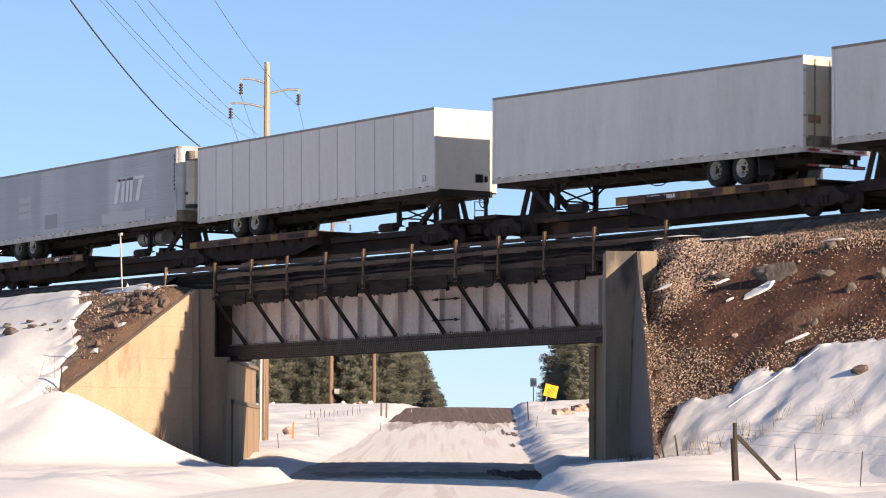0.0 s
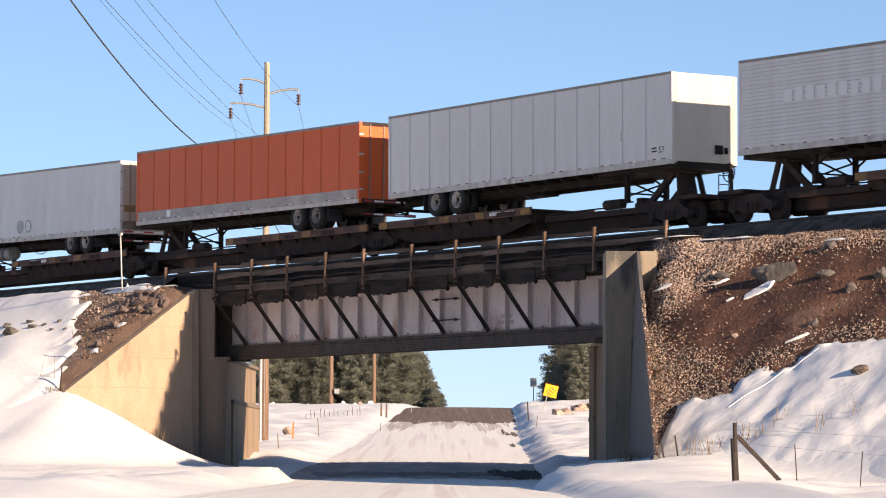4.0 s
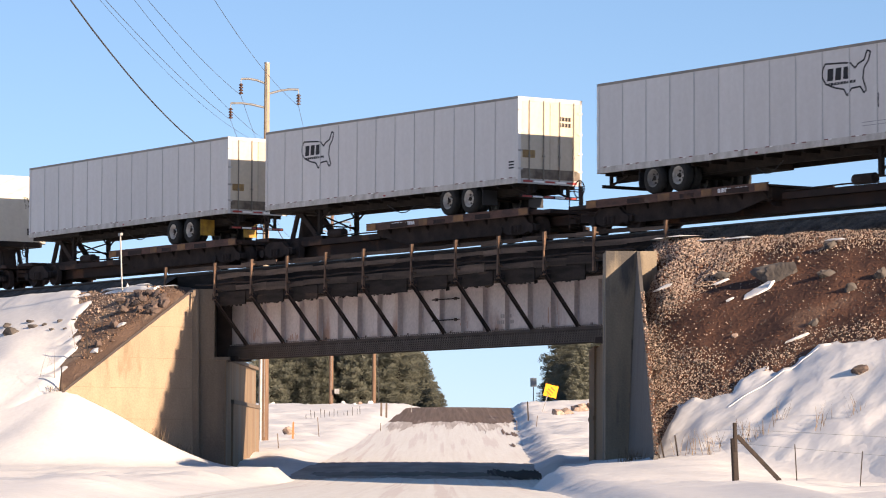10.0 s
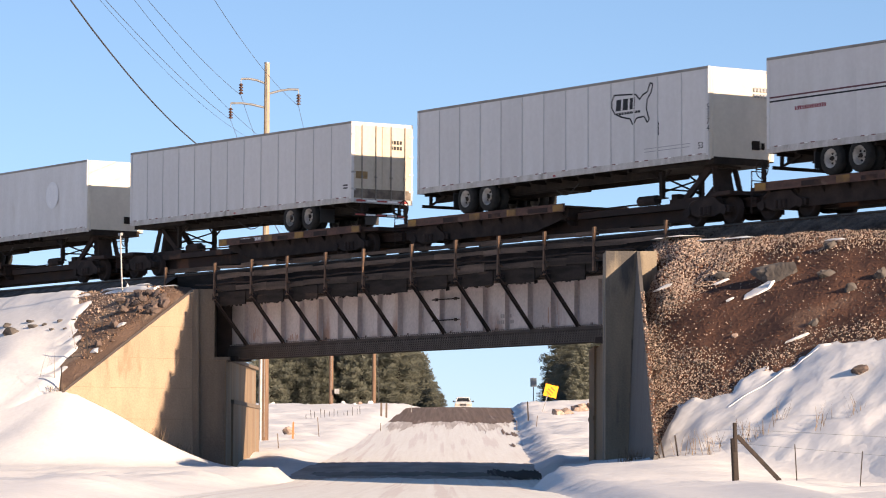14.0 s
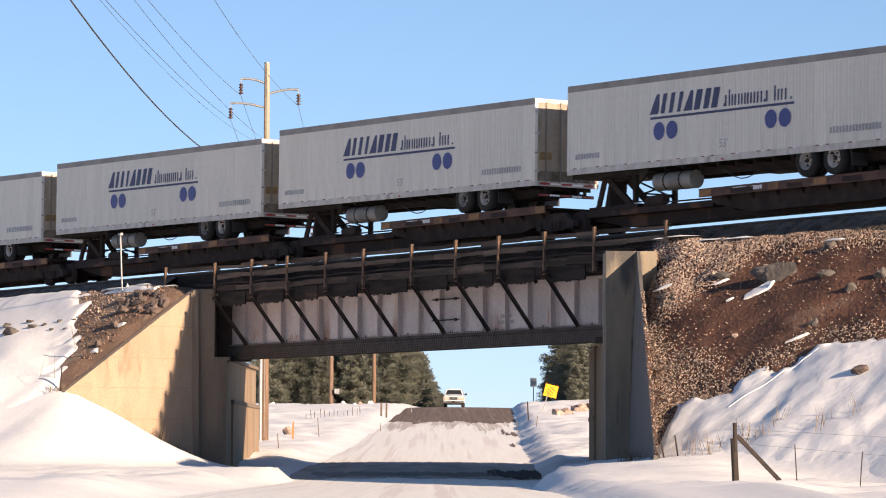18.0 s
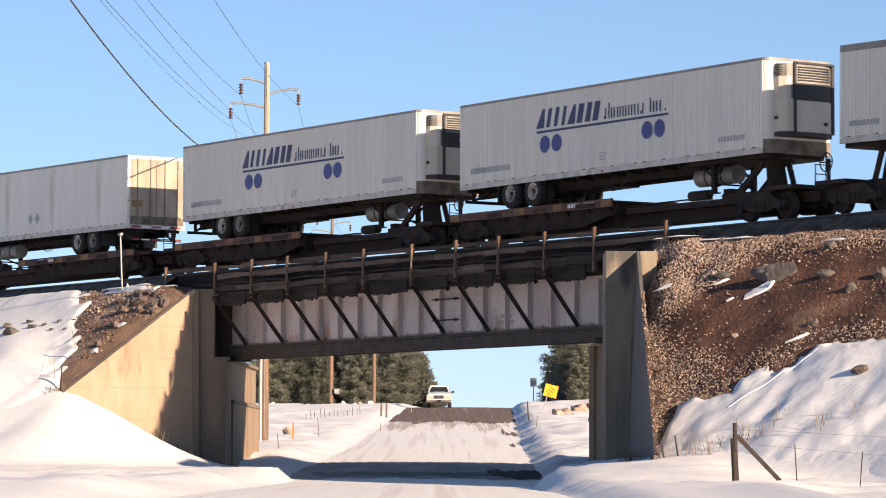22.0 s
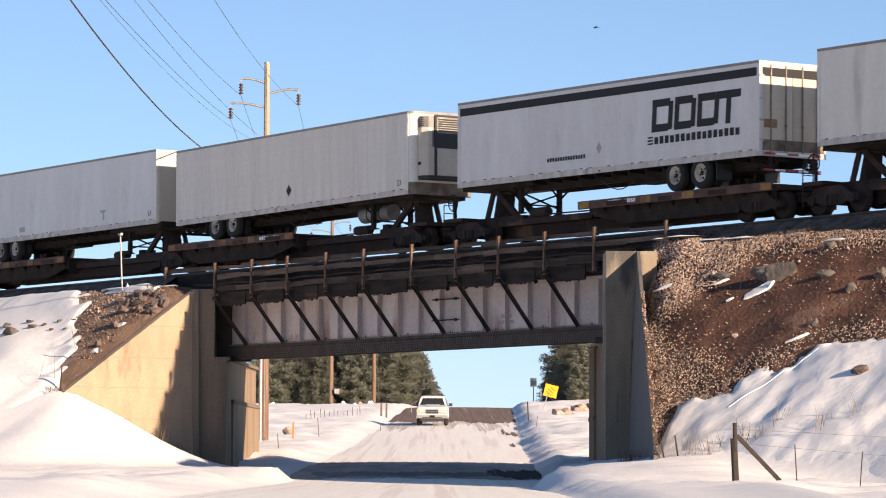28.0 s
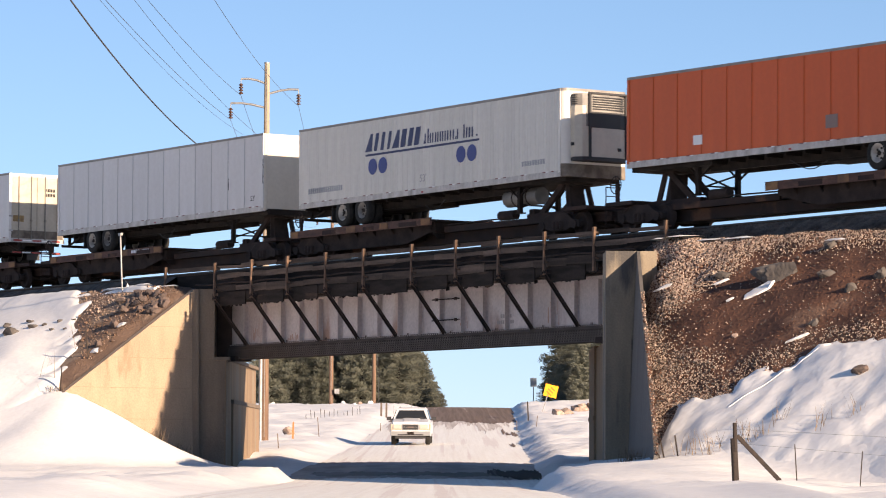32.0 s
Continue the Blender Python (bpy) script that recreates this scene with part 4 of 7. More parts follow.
count = 0
while count < 30000:
    y = rnd.uniform(55.9, 66.0)
    x = right_edge(y) + rnd.uniform(-0.05, 22)
    near = x - right_edge(y)
    clump = fuzz(x, y, 0.7, 21)
    spill = soft((x + 80.3 + 1.2 * clump) * 2.4) * soft((61.5 - y) * 3)
    rim = math.exp(-(max(0.0, 65.6 - y) / 0.8) ** 2) * math.exp(-(max(0.0, near - 9) / 8) ** 2)
    side = math.exp(-(max(0.0, near) / 0.7) ** 2)
    toe = soft((x + 77.6 - (60.5 - y) * 2.1 + 1.5 * clump) * 1.4) * soft((y - 60.5) * 3.5)
    hem = 0.35 * math.exp(-((y - drift_line(near) - 0.35) / 0.35) ** 2)
    grey = math.exp(-((x + 79.3) / 0.7) ** 2 - ((y - 62.9) / 0.45) ** 2)
    dens = max(spill, rim, side, 0.85 * toe, hem, 0.007 + 0.04 * max(0, clump)) * (1 - 0.75 * grey)
    if y > 65.33:
        dens = 0.0
    if y < drift_line(near) - 0.25:
        dens = 0.0
    if rnd.random() > dens:
        continue
    count += 1
    r = rnd.uniform(0.016, 0.03 + 0.013 * spill) if rnd.random() < 0.994 else rnd.uniform(0.04, 0.06)
    pick = rnd.random()
    pebble(light if pick < (0.66 if y > 62.5 else 0.5) else (dark if pick < 0.8 else red), Vector((x, y, bank_z(x, y) + r * rnd.uniform(0.1, 0.9))), r, rnd)
for i in range(8000):
    y = rnd.uniform(58.5, 65.2)
    x = rnd.uniform(-81, -66)
    if y < drift_line(x - right_edge(y)) or x < right_edge(y) + 0.1:
        continue
    r = rnd.uniform(0.01, 0.026)
    pebble(red if rnd.random() < 0.9 else dark, Vector((x, y, bank_z(x, y) + r * rnd.uniform(0, 0.5))), r, rnd)
wa, wb = at(5.8, 105.5), at(5.37, 89.6)
for i in range(700):
    k = rnd.uniform(0.22, 1.0)
    p = wa.lerp(wb, k)
    pebble(light if rnd.random() < 0.6 - 0.55 * k else (red if rnd.random() < 0.6 else dark), Vector((p.x + rnd.uniform(0.0, 0.14), p.y + rnd.uniform(0.0, 0.06), 8.4 - 6.2 * k + rnd.uniform(-0.02, 0.03))), rnd.uniform(0.018, 0.035), rnd)
for g, m, lb in ((light, STONE, "pale loose ballast stones on the embankment"), (dark, ROCK, "dark loose stones on the embankment"), (red, CINDER, "red cinder lumps on the embankment")):
    tagged(part("loose_stones", g, m), lb, "stones", kind="stuff")
west_light, west_red = G(), G()
for i in range(4500):
    y = rnd.uniform(60.3, 65.6)
    x = left_edge(y) - rnd.uniform(0.5, 9)
    if x < -114.0 - (y - 60.7) * 1.75 + rnd.gauss(0, 0.5):
        continue
    pale = 0.1 + 0.75 * math.exp(-((64.6 - y) / 0.8) ** 2) * max(0.0, min(1.0, (-116.5 - x) / 2))
    r = rnd.uniform(0.014, 0.036) if rnd.random() < 0.97 else rnd.uniform(0.05, 0.09)
    pebble(west_light if rnd.random() < pale else west_red, Vector((x, y, bank_z(x, y) + r * 0.3)), r, rnd)
tagged(part("loose_stones", west_light, STONE), "loose pale stones on red soil above the wing wall", "stones", kind="stuff")
tagged(part("loose_stones", west_red, BROWNSOIL), "red cinder lumps above the wing wall", "stones", kind="stuff")


def boulder(x, y, z, sx, sy, sz, label, seed, material=ROCK, turn=0):
    rb = random.Random(seed)
    bm = bmesh.new()
    bmesh.ops.create_icosphere(bm, subdivisions=3, radius=1)
    o = Vector((seed * 3.1, seed, 0))
    for v in bm.verts:
        k = 0.8 + 0.5 * noise.noise(v.co * 1.1 + o) + 0.2 * noise.noise(v.co * 2.7 + o) + 0.08 * noise.noise(v.co * 6 + o)
        v.co = Vector((v.co.x * sx, v.co.y * sy, v.co.z * sz)) * k
    for i in range(11):
        n = Vector((rb.gauss(0, 1), rb.gauss(0, 1), rb.gauss(0, 1))).normalized()
        d = rb.uniform(0.45, 0.72) * Vector((n.x * sx, n.y * sy, n.z * sz)).length
        for v in bm.verts:
            k = v.co.dot(n) - d
            if k > 0:
                v.co -= n * k
    me = bpy.data.meshes.new("boulder")
    bm.to_mesh(me)
    bm.free()
    me.materials.append(material)
    return tagged(part("boulder", me, None, m=pose(x, y, z, rb.uniform(-10, 10), rb.uniform(-10, 10), turn)), label, "rock", "boulders by the railway")


def on_bank(x, y, lift=0.0):
    return x, y, slope_z(x, y) + lift


boulder(*on_bank(-77.15, 63.42, 0.08), 1.0, 0.5, 0.46, "grey slab of rock lodged in the embankment", 3, turn=28)
boulder(*on_bank(-74.9, 63.2, 0.03), 0.4, 0.24, 0.22, "grey rock lodged in the red embankment", 4, turn=30)
boulder(*on_bank(-73.1, 62.6), 0.32, 0.22, 0.26, "dark rock lodged in the red embankment", 5)
boulder(*on_bank(-72.6, 63.2, 0.05), 0.4, 0.3, 0.3, "dark rock lodged in the red embankment", 6)
boulder(*on_bank(-79.9, 63.6), 0.42, 0.3, 0.26, "dark rock lodged in the red embankment", 8)
boulder(*on_bank(-72.9, 61.1), 0.2, 0.16, 0.18, "small dark rock on red soil", 9)
boulder(*on_bank(-76.3, 64.6), 0.3, 0.22, 0.2, "dark rock near the ballast shoulder", 10)
boulder(*on_bank(-75.9, 60.8), 0.22, 0.12, 0.12, "small tan rock on red soil", 12, STONE)
REDROCK = mat("reddish_basalt", (0.15, 0.105, 0.09), (0.085, 0.064, 0.056), 1.8, 0.92, bump=0.9, fine=8)
boulder(*on_bank(-68.75, 59.15, 0.12), 0.34, 0.3, 0.27, "brown boulder standing in the snow", 21, REDROCK)
for i in range(26):
    k = rnd.uniform(0, 1)
    x = -114.5 - 3.4 * k ** 1.3
    y = 64.95 - rnd.uniform(0, 1.15) * (1 - 0.55 * k)
    boulder(*on_bank(x, y, -0.02), rnd.uniform(0.2, 0.5), rnd.uniform(0.2, 0.36), rnd.uniform(0.16, 0.34), "dark basalt riprap boulder above the wing wall", 20 + i, REDROCK)
for i, (x, y, s) in enumerate(((-115.5, 63.1, 0.3), (-114.9, 62.1, 0.2), (-116.2, 63.9, 0.26))):
    boulder(*on_bank(x, y, 0.1), s * 1.2, s, s * 0.8, "reddish rock lying against the wing wall's coping", 140 + i, REDROCK)
for x, y, s in ((-122.4, 62.34, 0.46), (-124.0, 63.0, 0.3), (-122.6, 63.3, 0.2), (-121.7, 62.97, 0.27), (-121.2, 63.15, 0.18), (-120.1, 62.9, 0.15), (-120.5, 63.45, 0.16), (-119.2, 63.0, 0.13), (-119.6, 63.6, 0.12)):
    boulder(*on_bank(x, y), s * 1.3, s, s * 0.5, "dark rock showing through the snow", int(-x * 10))
boulder(*at(-7.9, 182, land(-7.9, 182) + 0.1), 0.55, 0.4, 0.4, "tan rock in the snowy field", 70, STONE)
for u, w, s in ((8.0, 228, 0.62), (7.3, 224, 0.45), (9.3, 238, 0.9), (9.9, 240, 0.7), (10.4, 238, 0.8)):
    boulder(*at(u, w, land(u, w) + 0.15), s * 1.4, s, s * 0.7, "tan snow-dusted rock beside the road", int(u * 17), STONE)
for i in range(14):
    u = -16 + i * 0.75 + rnd.uniform(-0.3, 0.3)
    boulder(*at(u, 310 + rnd.uniform(-6, 6), land(u, 310) + 0.05), rnd.uniform(0.3, 0.6), 0.3, rnd.uniform(0.2, 0.4), "snow-capped rock along the field's edge", 90 + i, SNOW if i % 3 else STONE)


def snow_lump(x, y, z, sx, sy, seed, turn=0):
    ob = boulder(x, y, z, sx, sy, 0.05, "remnant patch of old snow", seed, SNOW, turn)
    ob.matrix_basis = pose(x, y, z, 34 if y < 65.1 else 0) @ pose(0, 0, 0, 0, 0, turn)
    ob.name = "snow_patch"
    return tagged(ob, category="snow", group="snow patches")


for i, (x, y, a, b, t) in enumerate(((-77.3, 62.8, 0.85, 0.42, 40), (-79.6, 63.25, 0.45, 0.1, 38), (-81.9, 62.95, 0.5, 0.2, 30), (-72.9, 60.55, 0.55, 0.13, 42), (-78.0, 62.3, 0.15, 0.12, 40))):
    snow_lump(*on_bank(x, y, 0.04), a, b, 200 + i, t)
for i, (x, y, a, b) in enumerate(((-115.6, 65.45, 0.9, 0.16), (-117.4, 65.35, 0.7, 0.12), (-85.1, 65.45, 0.6, 0.35), (-84.2, 65.42, 1.0, 0.42), (-82.7, 65.36, 1.1, 0.26), (-81.3, 65.3, 0.9, 0.14), (-76.4, 64.9, 0.6, 0.09))):
    rim_snow(*on_bank(x, y, 0.04 if -90 < x < -80 else -0.02), a, b, 160 + i)
shoulder = G()
for i in range(6500):
    x, k = rnd.uniform(-86, -66), rnd.random()
    pebble(shoulder, Vector((x, 65.28 + 1.02 * k, 8.52 + 0.64 * k + 0.01)), rnd.uniform(0.025, 0.045), rnd)
tagged(part("loose_stones", shoulder, BALLAST), "dark ballast stones on the track's shoulder", "stones", kind="stuff")
for x, y, a, b in ((-115.2, 63.2, 0.5, 0.25), (-114.8, 61.9, 0.4, 0.2), (-119.5, 65.4, 2.0, 0.3)):
    snow_lump(*on_bank(x, y, 0.05), a, b, int(-x * 7))
boulder(*at(5.55, 106.5, land(5.55, 106.5) + 0.15), 0.35, 0.3, 0.28, "clod of ploughed snow by the abutment", 301, SNOW)
boulder(*at(5.75, 96.5, land(5.75, 96.5) + 0.1), 0.3, 0.3, 0.25, "clod of ploughed snow by the wing wall", 302, SNOW)


def tuft(x, y, z, n, h, spread, seed):
    rt = random.Random(seed)
    g = G()
    for i in range(n):
        a, l = rt.uniform(0, 6.28), rt.uniform(0.5, 1) * h
        o = Vector((rt.gauss(0, spread), rt.gauss(0, spread), -0.05))
        tip = o + Vector((math.cos(a) * l * 0.45, math.sin(a) * l * 0.45, l))
        s = Vector((-math.sin(a), math.cos(a), 0)) * 0.008
        mid = o.lerp(tip, 0.5) + Vector((0, 0, l * 0.08))
        g.add([o - s, o + s, mid + s * 0.8, mid - s * 0.8, tip], [(0, 1, 2, 3), (3, 2, 4)])
    return tagged(part("grass_tuft", g, DRYGRASS, m=pose(x, y, z)), "dry winter grass poking through the snow", "grass", "dry grass tufts", "stuff")


for i, (u, w, n, h, s) in enumerate(((5.02, 93.0, 70, 0.5, 0.2), (6.6, 90.3, 16, 0.9, 0.25), (7.0, 90.0, 12, 0.8, 0.2), (8.0, 89.6, 26, 0.7, 0.22), (8.6, 89.7, 14, 0.9, 0.15), (9.6, 88.0, 10, 0.8, 0.2), (10.3, 87.9, 10, 0.7, 0.2))):
    p = at(u, w)
    tuft(p.x, p.y, slope_z(p.x, p.y), n, h, s, 400 + i)
for i, (x, y, n, h, s) in enumerate(((-112.9, 63.3, 60, 0.6, 0.25), (-112.6, 64.2, 60, 0.6, 0.25), (-112.9, 65.0, 50, 0.5, 0.2), (-115.0, 60.4, 5, 1.1, 0.3), (-116.2, 62.0, 4, 1.2, 0.2), (-114.2, 60.0, 40, 0.35, 0.22))):
    p = UW.inverted() @ Vector((x, y, 0))
    tuft(x, y, slope_z(x, y) if x < -113.7 else land(p.x, p.y), n, h, s, 420 + i)

# a cable under snow, lying up the slope
trail = []
for k in range(16):
    x, y = -72.46 + 1.11 * k / 15, 57.83 + 2.54 * k / 15
    trail.append((x, y, bank_z(x, y) + snow_east(x, y) + 0.002))
tagged(part("cable", G().tube(trail, 0.013, 6), SNOW), "snow-covered cable lying up the embankment", "cable")

# ---- pines beyond the bridge ----
NEEDLES = mat("pine_needles", (0.19, 0.195, 0.15), (0.14, 0.15, 0.122), 1.2, 0.8, fine=9, c3=(0.21, 0.195, 0.15), c3_at=0.64)
nt = NEEDLES.node_tree
leaf, mixed = nt.nodes.new("ShaderNodeBsdfTranslucent"), nt.nodes.new("ShaderNodeMixShader")
solid = nt.nodes["Principled BSDF"]
nt.links.new(solid.inputs["Base Color"].links[0].from_socket, leaf.inputs["Color"])
mixed.inputs[0].default_value = 0.45
nt.links.new(solid.outputs[0], mixed.inputs[1])
nt.links.new(leaf.outputs[0], mixed.inputs[2])
nt.links.new(mixed.outputs[0], nt.nodes["Material Output"].inputs["Surface"])
BARK = mat("pine_bark", (0.05, 0.036, 0.028), (0.035, 0.027, 0.022), 3, 0.9, bump=0.5, stretch=(3, 3, 0.6))


def pine_crown(height, width, seed, low):
    rt = random.Random(seed)
    g = G()
    # limbs in uneven whorls, each carrying flat pads of needles towards its tip
    z = height * low
    while z < height * 0.97:
        k = (z / height - low) / (1 - low)
        taper = math.sin(math.pi * min(1, 0.24 + 0.76 * k)) ** 0.7 * (1 - k * 0.4)
        turn = rt.uniform(0, 6.283)
        limbs = 7 if k < 0.75 else 5
        for i in range(limbs):
            a = turn + (i + rt.uniform(-0.3, 0.3)) * 6.283 / limbs
            reach = width * max(0.12, taper) * rt.uniform(0.6, 1.12)
            lift = rt.uniform(0.0, 0.3)
            for q in (0.4, 0.72, 1.0):
                r = reach * q * rt.uniform(0.9, 1.08)
                c = Vector((math.cos(a) * r, math.sin(a) * r, z + lift * r + rt.uniform(-0.12, 0.12)))
                size = rt.uniform(0.34, 0.6) * (1.1 - 0.45 * k) * width / 2.4
                for j in range(100):
                    d = Vector((rt.gauss(0, 1), rt.gauss(0, 1), rt.gauss(0.12, 0.75))).normalized()
                    o = c + d * size * rt.uniform(0.15, 1.0)
                    t = o + (d + Vector((0, 0, 0.5))).normalized() * rt.uniform(0.12, 0.24)
                    s = d.orthogonal().normalized() * rt.uniform(0.035, 0.07)
                    g.add([o - s, o + s, t], [(0, 1, 2)])
        z += height * rt.uniform(0.045, 0.075)
    return g.mesh("crown", NEEDLES)


def pine_limbs(height, width, seed, low):
    rt = random.Random(seed)
    out = []
    for i in range(9):
        z = height * (low + (0.85 - low) * i / 9)
        a = rt.uniform(0, 6.283)
        r = width * rt.uniform(0.5, 0.85) * (1 - 0.6 * i / 9)
        out.append(((0, 0, z), (math.cos(a) * r, math.sin(a) * r, z + rt.uniform(-0.1, 0.4))))
    return out


KINDS = [(pine_crown(10, 2.6, s, l), pine_limbs(10, 2.6, s, l), G().cyl((0, 0, -0.4), (0, 0, 9.6), 0.24, 9, 0.05).mesh("trunk", BARK)) for s, l in ((1, 0.03), (2, 0.02), (3, 0.05), (4, 0.02))]
LIMB = [[G().cyl(a, b, 0.06, 5, 0.02).mesh("limb", BARK) for a, b in k[1]] for k in KINDS]


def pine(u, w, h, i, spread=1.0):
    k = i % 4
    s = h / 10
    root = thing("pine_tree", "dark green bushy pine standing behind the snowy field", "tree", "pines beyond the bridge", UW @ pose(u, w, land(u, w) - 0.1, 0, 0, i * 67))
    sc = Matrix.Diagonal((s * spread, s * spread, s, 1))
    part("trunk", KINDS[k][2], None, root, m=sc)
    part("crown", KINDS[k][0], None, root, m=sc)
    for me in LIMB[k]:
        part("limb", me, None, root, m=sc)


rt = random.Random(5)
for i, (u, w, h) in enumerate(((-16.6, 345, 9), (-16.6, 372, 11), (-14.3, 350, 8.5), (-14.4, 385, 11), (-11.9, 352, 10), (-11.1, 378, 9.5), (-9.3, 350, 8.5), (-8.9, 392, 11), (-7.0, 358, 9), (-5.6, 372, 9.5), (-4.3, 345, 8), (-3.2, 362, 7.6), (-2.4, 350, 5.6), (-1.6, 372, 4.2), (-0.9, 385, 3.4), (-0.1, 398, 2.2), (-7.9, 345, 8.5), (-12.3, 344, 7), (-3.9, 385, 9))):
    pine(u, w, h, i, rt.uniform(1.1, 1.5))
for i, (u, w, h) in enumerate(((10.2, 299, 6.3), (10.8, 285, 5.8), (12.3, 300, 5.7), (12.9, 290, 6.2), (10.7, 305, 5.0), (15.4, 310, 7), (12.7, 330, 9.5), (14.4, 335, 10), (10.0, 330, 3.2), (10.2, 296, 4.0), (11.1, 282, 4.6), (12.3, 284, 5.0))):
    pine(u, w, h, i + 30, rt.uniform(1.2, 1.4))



# ---- the train: road trailers on articulated spine cars ----
WHITE = mat("white_trailer_paint", (0.62, 0.605, 0.595), (0.565, 0.545, 0.53), 0.7, 0.45, bump=0.03, fine=8, stretch=(2.5, 1, 0.5), c3=(0.5, 0.47, 0.44), c3_at=0.70, grain=0.03, rand=0.04)
CREAM = mat("cream_trailer_paint", (0.66, 0.63, 0.57), (0.61, 0.58, 0.525), 0.7, 0.5, bump=0.03, fine=8, stretch=(2.5, 1, 0.4), c3=(0.48, 0.44, 0.38), c3_at=0.66, grain=0.03, rand=0.04)
GREY = mat("dull_aluminium_skin", (0.42, 0.42, 0.44), (0.35, 0.35, 0.37), 0.9, 0.45, 0.25, bump=0.03, fine=10, stretch=(0.6, 1, 2.0), c3=(0.5, 0.5, 0.51), c3_at=0.62, grain=0.03, rand=0.03)
ORANGE = mat("orange_trailer_paint", (0.64, 0.103, 0.014), (0.57, 0.09, 0.013), 0.7, 0.55, bump=0.03, fine=8, stretch=(2.5, 1, 0.4), c3=(0.4, 0.085, 0.03), c3_at=0.72, grain=0.03, rand=0.04)
RUSTORANGE = mat("dull_orange_trailer_paint", (0.5, 0.08, 0.017), (0.42, 0.067, 0.016), 0.7, 0.6, bump=0.03, fine=8, stretch=(2.5, 1, 0.4), c3=(0.34, 0.075, 0.03), c3_at=0.68, grain=0.03)
ALU = mat("oxidised_aluminium", (0.46, 0.45, 0.44), (0.33, 0.32, 0.31), 1.5, 0.5, 0.3, fine=12)
TANK = mat("dusty_tank_metal", (0.24, 0.225, 0.205), (0.15, 0.14, 0.128), 1.5, 0.6, 0.2, fine=12)
ROD = plain("dull_lock_rod", (0.2, 0.18, 0.155), 0.5, 0.4)
SEAM = {"white": plain("grey_seam", (0.43, 0.43, 0.43)), "orange": plain("dark_orange_seam", (0.5, 0.08, 0.014)), "rust_orange": plain("rusty_orange_seam", (0.4, 0.065, 0.017)), "cream": plain("dull_seam", (0.42, 0.4, 0.36)), "grey": plain("dark_seam", (0.2, 0.2, 0.21))}
TOPRAIL = mat("dull_top_rail", (0.28, 0.25, 0.225), (0.2, 0.178, 0.16), 1.2, 0.55, 0.2, fine=12)
BOTRAIL = mat("grime_streaked_bottom_rail", (0.54, 0.51, 0.48), (0.40, 0.365, 0.33), 1.6, 0.55, fine=12, stretch=(2, 1, 0.5), c3=(0.28, 0.25, 0.22), c3_at=0.62)
GREYBAND = mat("grimy_grey_band", (0.40, 0.37, 0.34), (0.30, 0.27, 0.25), 1.2, 0.6, fine=12, stretch=(1, 1, 2))
TYRE = mat("dusty_rubber", (0.012, 0.0115, 0.011), (0.022, 0.02, 0.018), 6, 0.95, bump=0.2)
RIM = mat("dusty_white_rim", (0.36, 0.335, 0.3), (0.2, 0.18, 0.16), 3, 0.6, 0.1, rand=0.5)
UNDER = mat("grimy_underframe", (0.02, 0.0155, 0.0135), (0.034, 0.026, 0.021), 2.5, 0.8, 0.1, fine=18)
CAR = mat("rust_brown_car_paint", (0.046, 0.022, 0.015), (0.024, 0.0135, 0.0105), 1.2, 0.8, 0.1, bump=0.1, fine=18, c3=(0.13, 0.058, 0.032), c3_at=0.63)
RIMRUST = mat("rusty_platform_edge", (0.13, 0.062, 0.044), (0.07, 0.036, 0.028), 1.5, 0.85, 0.0, bump=0.15, fine=14, stretch=(1, 1, 3), c3=(0.15, 0.095, 0.066), c3_at=0.6)
DULLYELLOW = mat("grimy_yellow_panel", (0.27, 0.13, 0.05), (0.15, 0.075, 0.036), 2.0, 0.75, fine=14)
YELLOW = mat("faded_yellow_panel", (0.33, 0.17, 0.035), (0.16, 0.08, 0.026), 2.0, 0.7, fine=14)
FLAPYELLOW = mat("grimy_yellow_flap", (0.45, 0.26, 0.03), (0.28, 0.15, 0.025), 4, 0.7)
OCHRE = mat("faded_ochre_sticker", (0.3, 0.19, 0.07), (0.2, 0.12, 0.05), 6, 0.6)
SPRAY = mat("road_grime", (0.2, 0.165, 0.13), (0.09, 0.07, 0.055), 2.2, 0.8, fine=14, c3=(0.33, 0.28, 0.22), c3_at=0.58)
DARKRED = plain("faded_red_reflector", (0.15, 0.03, 0.028), 0.5)
RED = plain("red_reflector", (0.32, 0.03, 0.025), 0.4)
PALE = plain("pale_reflector", (0.75, 0.74, 0.72), 0.4)
NAVY = plain("navy_lettering", (0.03, 0.045, 0.19), 0.5)
INK = plain("black_lettering", (0.013, 0.013, 0.016), 0.8)
BRICKRED = plain("dark_red_lettering", (0.22, 0.02, 0.035), 0.5)
GREYINK = plain("grey_lettering", (0.28, 0.28, 0.29), 0.5)
FAINTINK = plain("faint_grey_lettering", (0.47, 0.47, 0.48), 0.5)
TEXTNAVY = plain("dark_navy_lettering", (0.02, 0.026, 0.085), 0.5)
PALEINK = plain("pale_lettering", (0.66, 0.66, 0.67), 0.5)
UNITGREY = mat("grimy_grey_housing", (0.25, 0.235, 0.215), (0.16, 0.15, 0.14), 2.0, 0.6, fine=14, c3=(0.36, 0.34, 0.31), c3_at=0.62)
BLACK = plain("black_plastic", (0.02, 0.02, 0.022), 0.6)
# dusty end panels, toned down to carry the shade between trailers
ENDS = mat("dusty_gap_shaded_ends", (0.54, 0.495, 0.42), (0.45, 0.41, 0.345), 1.0, 0.55, bump=0.03, fine=8, stretch=(1, 1.5, 0.5), c3=(0.42, 0.37, 0.32), c3_at=0.66, rand=0.08, grain=0.04, spread=0.2)
